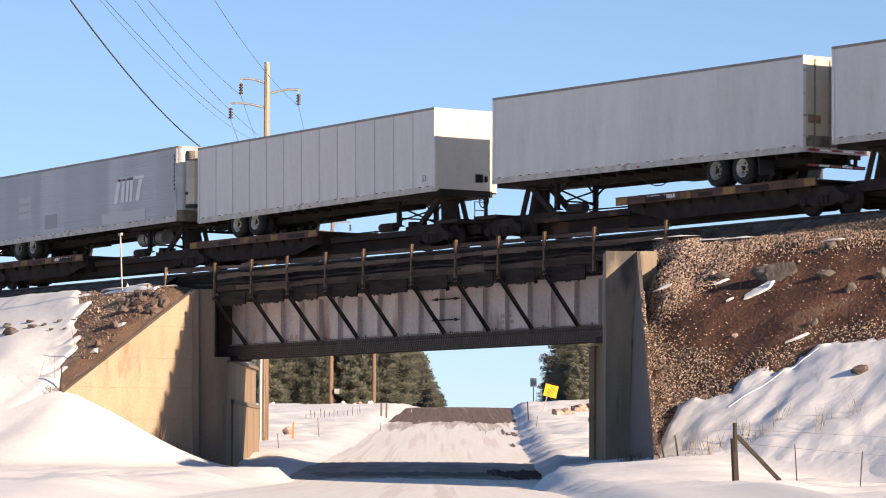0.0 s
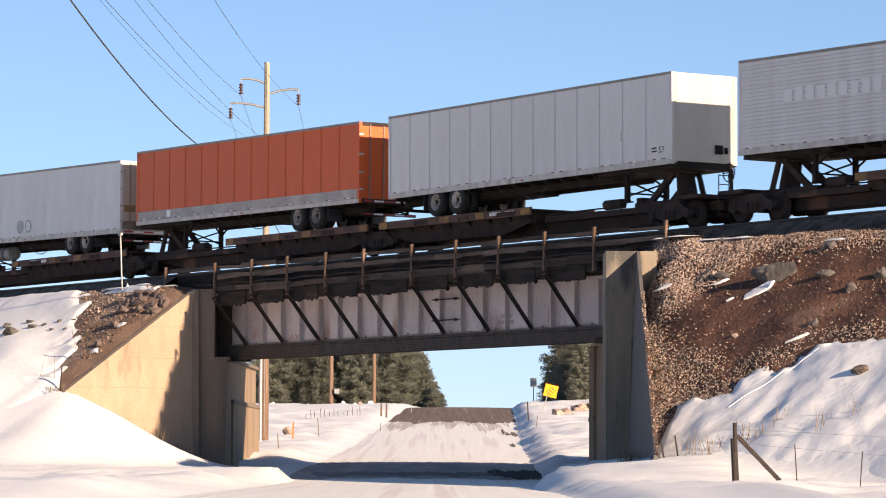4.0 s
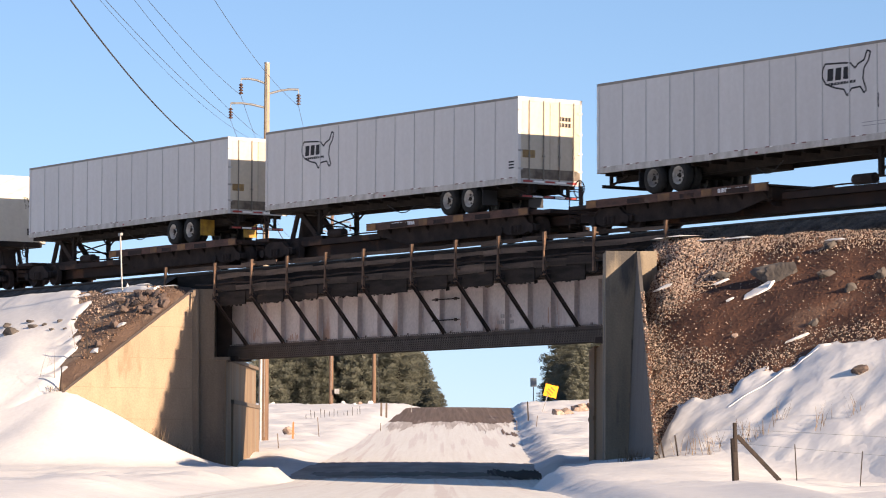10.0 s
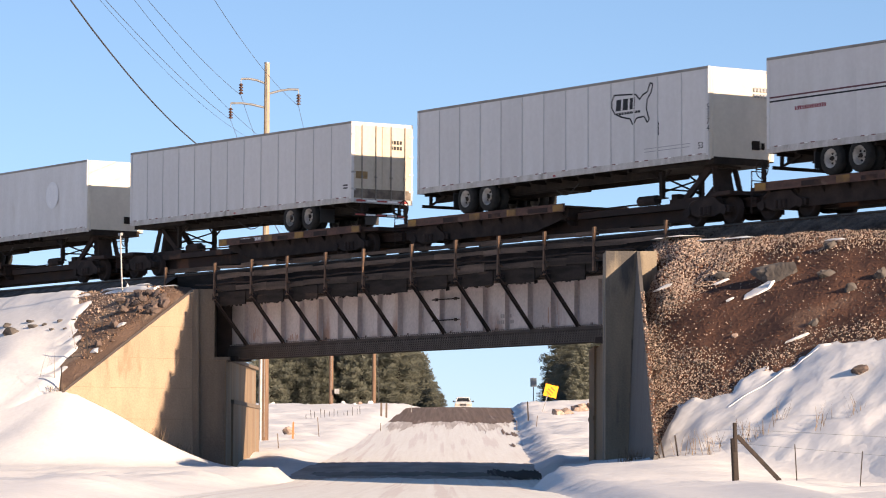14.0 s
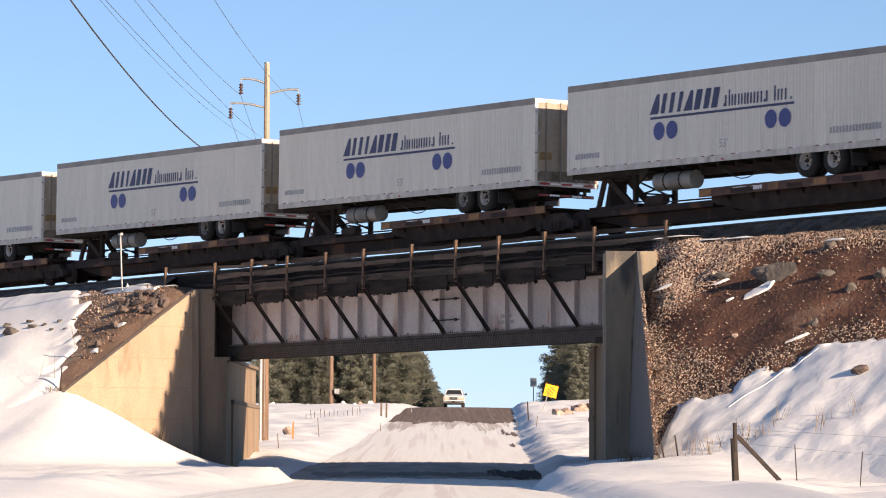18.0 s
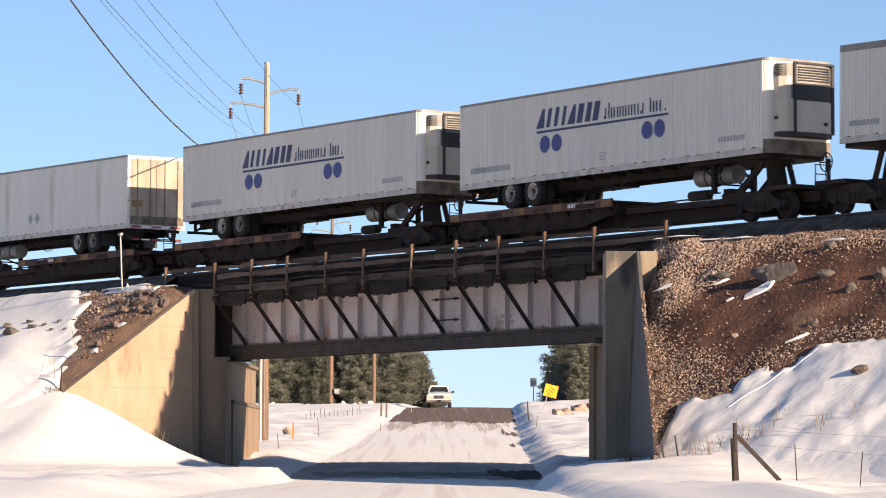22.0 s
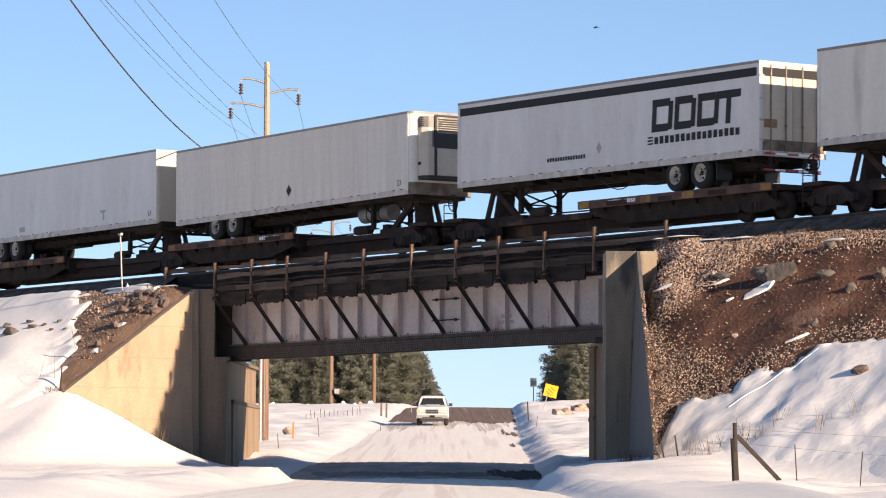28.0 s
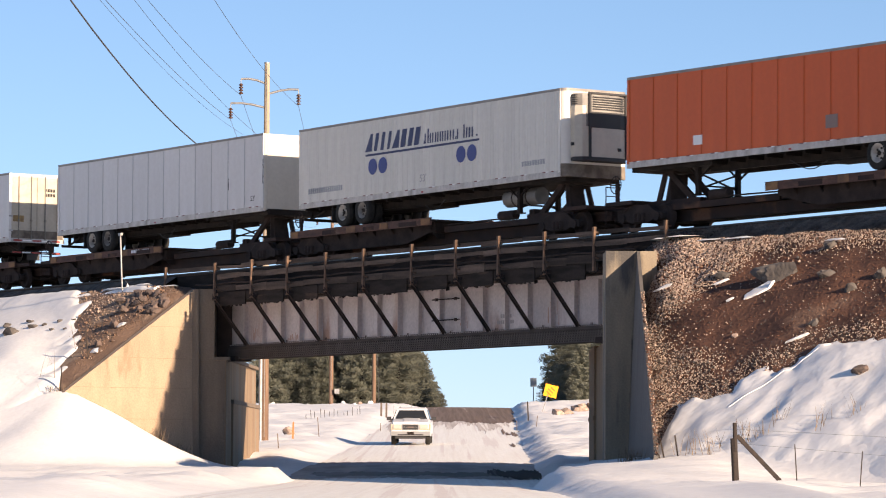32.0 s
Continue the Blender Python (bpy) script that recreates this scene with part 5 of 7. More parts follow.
# dirty rusty doors, browner still to stand in for the gap's shade
DIRTYENDS = mat("rust_stained_shaded_doors", (0.36, 0.3, 0.23), (0.24, 0.185, 0.14), 1.0, 0.6, bump=0.05, fine=8, stretch=(1, 1.5, 0.5), c3=(0.16, 0.11, 0.08), c3_at=0.58, rand=0.1)
DOORS = mat("sun_yellowed_doors", (0.53, 0.465, 0.37), (0.42, 0.36, 0.28), 1.0, 0.55, bump=0.04, fine=8, stretch=(1, 1.5, 0.5), c3=(0.28, 0.22, 0.165), c3_at=0.64, rand=0.1, grain=0.05, spread=0.2)
END = {"white": DOORS, "cream": DIRTYENDS, "grey": ENDS}
for m in (UNDER, CAR):
    m.node_tree.nodes["Principled BSDF"].inputs["Specular IOR Level"].default_value = 0.12 if m is UNDER else 0.4
SKIN = {"white": WHITE, "cream": CREAM, "grey": GREY, "orange": ORANGE, "rust_orange": RUSTORANGE}
HB = 2.88          # height of a trailer's box
HALFW = 1.295


def wheel_meshes():
    ty = lambda: G().lathe([(0.29, -0.13), (0.44, -0.14), (0.495, -0.10), (0.505, 0), (0.495, 0.10), (0.44, 0.14), (0.29, 0.13)], n=22)
    ri = lambda: G().lathe([(0.0, -0.05), (0.09, -0.05), (0.11, -0.01), (0.19, 0.0), (0.215, -0.05), (0.25, -0.1), (0.28, -0.125), (0.30, -0.12), (0.30, 0.12), (0.0, 0.12)], n=18)
    def hub():
        g = G().cyl((0, -0.075, 0), (0, -0.04, 0), 0.075, 10)
        for k in range(5):
            a = k * 2 * math.pi / 5
            g.cyl((0.15 * math.cos(a), -0.03, 0.15 * math.sin(a)), (0.15 * math.cos(a), 0.02, 0.15 * math.sin(a)), 0.034, 7)
        return g

    return shared("tyre", ty, TYRE), shared("rim", ri, RIM), shared("hub", hub, UNDER)


def lettering(parent, text, x, z, size, material, y=-HALFW - 0.006, stack=False):
    c = bpy.data.curves.new("lettering", "FONT")
    c.body, c.size, c.extrude = ("\n".join(text) if stack else text), size, 0.002
    c.space_line = 0.82
    c.align_x, c.align_y = "CENTER", "CENTER"
    c.materials.append(material)
    ob = new("lettering", c)
    ob.parent = parent
    ob.matrix_basis = pose(x, y, z, 90)
    return ob


def bars(parent, name, spec, material, y=-HALFW):
    """Plain bars in place of words: (x, z, width, height, slant)."""
    g = G()
    for x, z, w, h, s in spec:
        g.hexa([(x, y - 0.005, z), (x + w, y - 0.005, z), (x + w, y, z), (x, y, z), (x + s, y - 0.005, z + h), (x + w + s, y - 0.005, z + h), (x + w + s, y, z + h), (x + s, y, z + h)])
    return tagged(part(name, g, material, parent), kind="stuff")


def word(x, z, n, w, h, gap=0.3, slant=0.0):
    return [(x + i * w * (1 + gap), z, w, h * (1 if i % 3 else 0.92), slant) for i in range(n)]


def disc(parent, x, z, r, material, squash=1.0):
    n = 20
    g = G().add([(x + r * squash * math.cos(2 * math.pi * i / n), -HALFW - 0.024, z + r * math.sin(2 * math.pi * i / n)) for i in range(n)], [tuple(range(n))])
    return part("emblem_disc", g, material, parent)


def trailer(label, x_left, rear, skin="white", style="post", length=16.15, reefer=False, skirt=False, tank=False, drop=0.05, axle=2.9, band=False, toprail=0.075, flap=None, seed=1, group="trailers on the train"):
    """A road trailer; rear: 'R' or 'L', the end that points right or left. Local x from its left end to its right end, y = -1.3 is the near side, z = 0 the bottom rail."""
    rnd = random.Random(seed)
    L = length
    lift = 14.27 - HB - RAIL_Z
    mx = (lambda q: q) if rear == "L" else (lambda q: L - q)      # q: metres from the rear
    tilt = math.degrees(math.atan2(drop, L))
    z_left = RAIL_Z + lift - (drop if rear == "L" else 0)
    root = thing("semi_trailer", label, "trailer", group, pose(x_left, TRACK_Y, z_left, 0, -tilt if rear == "L" else tilt, 0))
    me = SKIN[skin]
    n = {"post": 13, "smooth": 4, "ribbed": 26, "horiz": 22}[style]
    zb = 0.5 if band else 0.2
    # near side, panel by panel
    if style == "horiz":
        for i in range(n):
            a, b = zb + (HB - toprail - zb) * i / n, zb + (HB - toprail - zb) * (i + 1) / n
            mesh = shared(f"plank_{skin}_{L}_{round(b - a, 3)}", lambda: G().box(0.06, L - 0.06, -HALFW, -HALFW + 0.03, 0.003, b - a - 0.003).box(0.06, L - 0.06, -HALFW - 0.01, -HALFW, 0.022, b - a - 0.022), me)
            part("side_panel", mesh, None, root, m=pose(0, 0, a))
    else:
        pw = (L - 0.24) / n
        def panel():
            if style == "ribbed":
                prof = [(0.004, -HALFW)]
                for k in range(4):
                    prof += [(pw * (k + 0.2) / 4, -HALFW), (pw * (k + 0.28) / 4, -HALFW - 0.016), (pw * (k + 0.72) / 4, -HALFW - 0.016), (pw * (k + 0.8) / 4, -HALFW)]
                return G().column(prof + [(pw - 0.004, -HALFW), (pw - 0.004, -HALFW + 0.03), (0.004, -HALFW + 0.03)], zb, HB - toprail)
            g = G().box(0.014 if style == "post" else 0.003, pw - (0.014 if style == "post" else 0.003), -HALFW, -HALFW + 0.03, zb, HB - toprail)
            if style == "post":
                g.box(pw - 0.05, pw - 0.014, -HALFW - 0.012, -HALFW, zb, HB - toprail)
            return g
        mesh = shared(f"panel_{skin}_{style}_{L}_{zb}_{toprail}", panel, me)
        seam = shared(f"seam_{skin}_{style}_{zb}_{toprail}", lambda: G().box(-0.014 if style == "post" else -0.006, 0.014 if style == "post" else 0.006, -HALFW - 0.016, -HALFW + 0.01, zb, HB - toprail), SEAM[skin])
        for i in range(n):
            part("side_panel", mesh, None, root, m=pose(0.12 + i * pw, 0, 0))
            if i and style == "post":
                part("seam", seam, None, root, m=pose(0.12 + i * pw, 0, 0))
    part("inner_lining", shared(f"lining_{L}", lambda: G().box(0.05, L - 0.05, -HALFW + 0.03, -HALFW + 0.06, 0.05, HB - 0.06), BLACKSTEEL), None, root)
    part("far_side", shared(f"far_{skin}_{L}", lambda: G().box(0.05, L - 0.05, HALFW - 0.04, HALFW, 0.05, HB - 0.05), me), None, root)
    part("roof", shared(f"roof_{L}", lambda: G().box(0.03, L - 0.03, -HALFW + 0.02, HALFW - 0.02, HB - 0.05, HB), ALU), None, root)
    part("top_rail", shared(f"toprail_{L}_{toprail}", lambda: G().box(0, L, -HALFW - 0.018, -HALFW + 0.04, HB - toprail, HB + 0.008), TOPRAIL), None, root, "dull aluminium top rail")
    if band:
        part("lower_band", shared(f"band_{L}", lambda: G().box(0.02, L - 0.02, -HALFW - 0.012, -HALFW + 0.03, 0.13, 0.5), GREYBAND), None, root, "grimy grey lower side band")
    part("bottom_rail", shared(f"botrail_{L}", lambda: G().box(0, L, -HALFW - 0.02, -HALFW + 0.05, 0.0, 0.13).box(0.01, L - 0.01, -HALFW - 0.026, -HALFW - 0.02, 0.1, 0.13), BOTRAIL), None, root, "grime-streaked bottom rail")
    lr = shared(f"siderail_{L}_{zb}", lambda: G().box(0.02, L - 0.02, -HALFW - 0.008, -HALFW + 0.03, 0.13, 0.2), BOTRAIL)
    part("side_rail", lr, None, root)
    post_m = shared("corner_post_" + skin, lambda: G().box(-0.005, 0.12, -HALFW - 0.016, -HALFW + 0.1, 0, HB), ALU if skin == "grey" else me)
    part("corner_post", post_m, None, root)
    part("corner_post", post_m, None, root, m=pose(L, 0, 0) @ Matrix.Diagonal((-1, 1, 1, 1)))
    part("floor", shared(f"floor_{L}", lambda: G().box(0.02, L - 0.02, -HALFW + 0.05, HALFW - 0.02, 0.02, 0.12), UNDER), None, root)
    # reflective dashes
    dash = shared("dash", lambda: G().box(0, 0.17, -HALFW - 0.026, -HALFW - 0.02, 0.145, 0.175), DARKRED)
    dash2 = shared("dash_pale", lambda: G().box(-0.14, 0.0, -HALFW - 0.026, -HALFW - 0.02, 0.145, 0.175), PALE)
    k, x = 0, 0.35
    while x < L - 0.5:
        part("reflector", dash, None, root, m=pose(x, 0, 0.03))
        if k % 2:
            part("reflector", dash, None, root, m=pose(x + 0.48, 0, 0.03))
        part("reflector", dash2, None, root, m=pose(x + 0.33, 0, 0.03))
        x += 1.22 if k % 2 == 0 else 1.5
        k += 1
    # rear: doors, frame, locking rods
    sx = 1 if rear == "R" else -1
    rx = mx(0.0)
    fr = G().box(rx, rx - sx * 0.06, -HALFW, HALFW, HB - 0.14, HB).box(rx, rx - sx * 0.06, -HALFW, HALFW, 0, 0.16)
    for y in (-HALFW, HALFW - 0.07):
        fr.box(rx, rx - sx * 0.06, y, y + 0.07, 0, HB)
    part("rear_frame", fr, BLACKSTEEL if "orange" in skin else ALU, root)
    for y0, y1 in ((-HALFW + 0.07, -0.01), (0.01, HALFW - 0.07)):
        door = part("door", G().box(rx - sx * 0.012, rx - sx * 0.05, y0, y1, 0.16, HB - 0.14), END.get(skin, me), root)
        for q in (0.3, 0.78):
            y = y0 + (y1 - y0) * q
            part("lock_rod", G().cyl((rx + sx * 0.012, y, 0.12), (rx + sx * 0.012, y, HB - 0.1), 0.024, 6).box(rx, rx + sx * 0.03, y - 0.05, y + 0.05, 0.9, 0.96), ROD, door)
        hg = G()
        for z in (0.45, 1.05, 1.7, 2.4):
            yy = y0 if y0 < -0.5 else y1
            hg.box(rx, rx + sx * 0.02, yy - 0.09, yy + 0.09, z, z + 0.07)
        part("hinges", hg, ALU, door)
    # nose wall
    nx = mx(L)
    part("nose_wall", G().box(nx, nx + sx * 0.05, -HALFW + 0.1, HALFW - 0.1, 0.1, HB - 0.02).cyl((nx + sx * 0.06, -HALFW + 0.1, 0.05), (nx + sx * 0.06, -HALFW + 0.1, HB - 0.01), 0.105, 12).cyl((nx + sx * 0.06, HALFW - 0.1, 0.05), (nx + sx * 0.06, HALFW - 0.1, HB - 0.01), 0.105, 12), ENDS if skin in ("white", "cream", "grey") else me, root)
    if not reefer:
        part("nose_box", G().box(nx, nx - sx * 0.05, 0.4, 0.68, 0.38, 0.66).box(nx, nx - sx * 0.07, 0.78, 0.86, 0.4, 0.6), UNDER, root, "dark connection box")
    else:
        out = lambda pts: [(nx - sx * d, y) for d, y in (pts if sx < 0 else reversed(pts))]
        half = [(-0.05 + 0.25 * math.sin(k * math.pi / 16), -HALFW + 0.25 - 0.25 * math.cos(k * math.pi / 16)) for k in range(9)]
        nose = half + [(d, -y) for d, y in reversed(half)]
        part("rounded_nose", G().column(out(nose), 0.02, HB - toprail), me, root, "rounded insulated nose")
        part("nose_rail", G().column(out([(d + 0.012, y * 1.012) for d, y in nose]), HB - toprail, HB + 0.01), TOPRAIL, root)
        part("nose_sill", G().column(out([(d + 0.01, y * 1.008) for d, y in nose]), 0.0, 0.42), SPRAY, root, "nose sill dark with road grime")
        plan = [(0.2, -1.02), (0.42, -1.02), (0.62, -0.86), (0.7, -0.6), (0.72, 0.0), (0.7, 0.6), (0.62, 0.86), (0.42, 1.02), (0.2, 1.02)]
        rf = part("refrigeration_unit", G().column(out(plan), 0.62, 1.62), ENDS, root, "white refrigeration unit with dark grille")
        part("upper_housing", G().column(out([(d - 0.02 if d > 0.3 else d, y * 0.985) for d, y in plan]), 1.62, 2.7), UNITGREY, rf, "grey upper housing")
        part("shoulder_panel", G().column(out([(0.2, -1.03), (0.43, -1.03), (0.63, -0.865), (0.66, -0.74), (0.2, -0.74)]), 1.62, 2.3), ENDS, rf)
        part("dark_band", G().column(out([(d + 0.012, y * 1.01) for d, y in plan if y > -0.7]), 1.58, 2.1), BLACK, rf, "black screen across the unit")
        part("frame_bar", G().box(nx - sx * 0.66, nx - sx * 0.74, -0.66, -0.58, 0.6, 2.74), BLACK, rf)
        part("frame_bar", G().box(nx - sx * 0.56, nx - sx * 0.66, 0.86, 0.96, 0.6, 2.74).box(nx - sx * 0.66, nx - sx * 0.74, -0.6, 0.9, 2.68, 2.74), BLACK, rf)
        part("bottom_skirt", G().column(out([(d + 0.015, y * 1.012) for d, y in plan]), 0.5, 0.63), BLACK, rf)
        louvre = shared("louvre", lambda: G().box(-0.012, 0.03, -0.5, 0.78, 0, 0.028), BLACK)
        for k in range(6):
            part("louvre", louvre, None, rf, m=pose(nx - sx * 0.715, 0, 2.18 + 0.078 * k))
        side_louvre = shared("side_louvre", lambda: G().box(0, 0.3, -0.02, 0.02, 0, 0.03), BLACK)
        for k in range(5):
            part("louvre", side_louvre, None, rf, m=pose(nx - sx * 0.24, -1.01, 2.34 + 0.07 * k) @ Matrix.Diagonal((-sx, 1, 1, 1)))
        for y, x, z in ((-1.04, 0.34, 1.0), (0.55, 0.73, 0.85)):
            part("latch", G().box(nx - sx * (x - 0.05), nx - sx * (x + 0.05), y - 0.05, y + 0.05, z, z + 0.1), BLACK, rf)
    # underframe
    ug = G().box(mx(0.1), mx(L - 3.4), -0.62, -0.5, -0.28, 0.02).box(mx(0.1), mx(L - 3.4), 0.5, 0.62, -0.28, 0.02).box(mx(L - 4.2), mx(L), -1.1, 1.1, -0.12, 0.02).box(mx(1.2), mx(7.6), -0.55, 0.55, -0.34, -0.16)
    part("underframe", ug, UNDER, root)
    cm = shared("cross_member", lambda: G().box(-0.04, 0.04, -HALFW + 0.05, HALFW - 0.05, -0.1, 0.02), UNDER)
    for i in range(14):
        part("cross_member", cm, None, root, m=pose(mx(0.4 + i * (L - 4.6) / 13), 0, 0))
    tyre_m, rim_m, hub_m = wheel_meshes()
    wz = 10.5 - (RAIL_Z + lift) + 0.5 + drop * 0.85
    for q in (axle, axle + 1.28):
        part("axle", G().cyl((mx(q), -0.95, wz), (mx(q), 0.95, wz), 0.07, 8).box(mx(q) - 0.3, mx(q) + 0.3, -0.6, -0.5, wz, -0.2).box(mx(q) - 0.3, mx(q) + 0.3, 0.5, 0.6, wz, -0.2), UNDER, root)
        for y, turn in ((-1.15, 0), (-0.82, 180), (1.15, 180), (0.82, 0)):
            w = part("wheel", tyre_m, None, root, m=pose(mx(q), y, wz, 0, rnd.uniform(0, 360), 0) @ pose(0, 0, 0, 0, 0, turn))
            part("rim", rim_m, None, w)
            if y == -1.15:
                part("hub", hub_m, None, w)
    for y in (-0.95, 0.95):
        part("mud_flap", G().box(mx(axle - 0.75), mx(axle - 0.77), y - 0.3, y + 0.3, wz - 0.25, -0.1), flap or BLACK, root)
    bz = wz - 0.12
    bump = G().box(mx(0.05), mx(0.14), -1.15, 1.15, bz, bz + 0.1)
    for y in (-0.8, 0.8):
        bump.box(mx(0.05), mx(0.13), y - 0.05, y + 0.05, bz, 0).beam((mx(0.1), y, bz + 0.1), (mx(1.0), y, -0.1), 0.06, 0.06)
    part("underride_guard", bump, UNDER, root)
    for k in range(5):
        stripe = shared(f"guard_stripe_{k % 2}", lambda: G().box(0, 0.006, -0.2, 0.2, 0.02, 0.08), PALE if k % 2 else RED)
        part("reflector", stripe, None, root, m=pose(mx(0.05) + (0 if sx > 0 else -0.006), -0.9 + 0.45 * k, bz))
        part("reflector", stripe, None, root, m=pose(rx + (0 if sx > 0 else -0.006), -0.9 + 0.45 * k, 0.03))
    if rear == "R" and "orange" not in skin:
        part("door_sticker", G().box(rx, rx + 0.006, -1.12, -0.62, 0.86, 1.12), OCHRE, root, "ochre sticker on the door")
        part("grimy_kick_band", G().box(rx - 0.004, rx + 0.004, -HALFW + 0.08, HALFW - 0.08, 0.17, 0.5), SPRAY, root, "door foot dark with road grime")
    part("tail_lamp", G().box(rx, rx + sx * 0.015, -1.05, -0.85, 0.04, 0.12), RED, root)
    part("tail_lamp", G().box(rx, rx + sx * 0.015, 0.85, 1.05, 0.04, 0.12), RED, root)
    lg = L - 3.0
    for y in (-0.78, 0.78):
        part("landing_leg", G().box(mx(lg) - 0.075, mx(lg) + 0.075, y - 0.07, y + 0.07, -0.98, 0.0).box(mx(lg) - 0.17, mx(lg) + 0.17, y - 0.12, y + 0.12, -1.0, -0.96).beam((mx(lg), y, -0.5), (mx(lg - 0.7), y, -0.1), 0.05, 0.05).beam((mx(lg), y, -0.45), (mx(lg + 0.5), y, -0.05), 0.05, 0.05), UNDER, root)
    part("leg_brace", G().beam((mx(lg), -0.78, -0.3), (mx(lg), 0.78, -0.8), 0.05, 0.05).beam((mx(lg), 0.78, -0.3), (mx(lg), -0.78, -0.8), 0.05, 0.05).beam((mx(lg), -0.78, -0.7), (mx(lg), 0.78, -0.7), 0.05, 0.05), UNDER, root)
    if skirt:
        part("side_skirt", G().prism([(mx(axle + 2.2), -0.62), (mx(axle + 2.6), 0.0), (mx(lg - 1.0), 0.0), (mx(lg - 0.85), -0.62)], -HALFW, -HALFW + 0.03), BOTRAIL, root, "grimy white aerodynamic side skirt")
    if tank or reefer:
        tx, ty = (lg - 2.2, -0.8) if tank else (lg - 0.2, -0.42)
        ft = part("fuel_tank", G().cyl((mx(tx) - 0.95, ty, -0.42), (mx(tx) + 0.95, ty, -0.42), 0.29, 18), TANK, root, "dull aluminium fuel tank")
        for k in (-0.4, 0.4):
            part("strap", G().cyl((mx(tx) + k - 0.03, ty, -0.42), (mx(tx) + k + 0.03, ty, -0.42), 0.3, 16), UNDER, ft)
        part("bracket", G().box(mx(tx) - 0.45, mx(tx) - 0.35, ty - 0.03, ty + 0.03, -0.2, 0.02).box(mx(tx) + 0.35, mx(tx) + 0.45, ty - 0.03, ty + 0.03, -0.2, 0.02), UNDER, ft)
    part("air_hose", G().tube([(mx(7.2 + 0.25 * i), -0.6 - 0.03 * i, -0.3 - 0.22 * math.sin(i * 0.6)) for i in range(7)], 0.018, 5), BLACK, root)
    part("side_lamp", G().box(L / 2 - 0.06, L / 2 + 0.06, -HALFW - 0.03, -HALFW - 0.02, 0.03, 0.09), RED, root)
    return root


# ---- spine cars ----
_half = [(0.0, -1.0), (0.085, -1.0), (0.085, -0.84), (0.16, -0.83), (0.16, -0.79), (0.33, -0.78), (0.36, -0.82), (0.415, -0.82), (0.42, -0.70), (0.45, -0.68), (0.45, -0.65), (0.36, -0.66), (0.33, -0.73), (0.12, -0.72), (0.085, -0.66)]
WHEELSET = G().lathe(_half + [(r, -y) for r, y in reversed(_half)], n=24).mesh("wheelset", BLACKSTEEL)
SIDEFRAME = G().prism([(-1.15, 0.34), (-1.15, 0.52), (-0.75, 0.6), (-0.42, 0.82), (0.42, 0.82), (0.75, 0.6), (1.15, 0.52), (1.15, 0.34), (0.75, 0.36), (0.42, 0.25), (-0.42, 0.25), (-0.75, 0.36)], -0.09, 0.09)
for k in (-0.2, 0, 0.2):
    SIDEFRAME.cyl((k, -0.11, 0.29), (k, -0.11, 0.55), 0.075, 8)
for k in (-0.89, 0.89):
    SIDEFRAME.cyl((k, -0.14, 0.42), (k, 0.1, 0.42), 0.15, 10)
SIDEFRAME = SIDEFRAME.mesh("side_frame", BLACKSTEEL)
WHEELS = []


def bogie(root, x):
    b = part("bogie", shared("bolster", lambda: G().box(-0.22, 0.22, -1.0, 1.0, 0.42, 0.7).cyl((0, 0, 0.7), (0, 0, 0.86), 0.22, 14), BLACKSTEEL), None, root, m=pose(x, 0, 0))
    for y in (-1.0, 1.0):
        part("side_frame", SIDEFRAME, None, b, m=pose(0, y, 0))
    for q in (-0.89, 0.89):
        WHEELS.append((part("wheelset", WHEELSET, None, b, m=pose(q, 0, 0.42)), root.matrix_basis.translation.x + x))
    return b


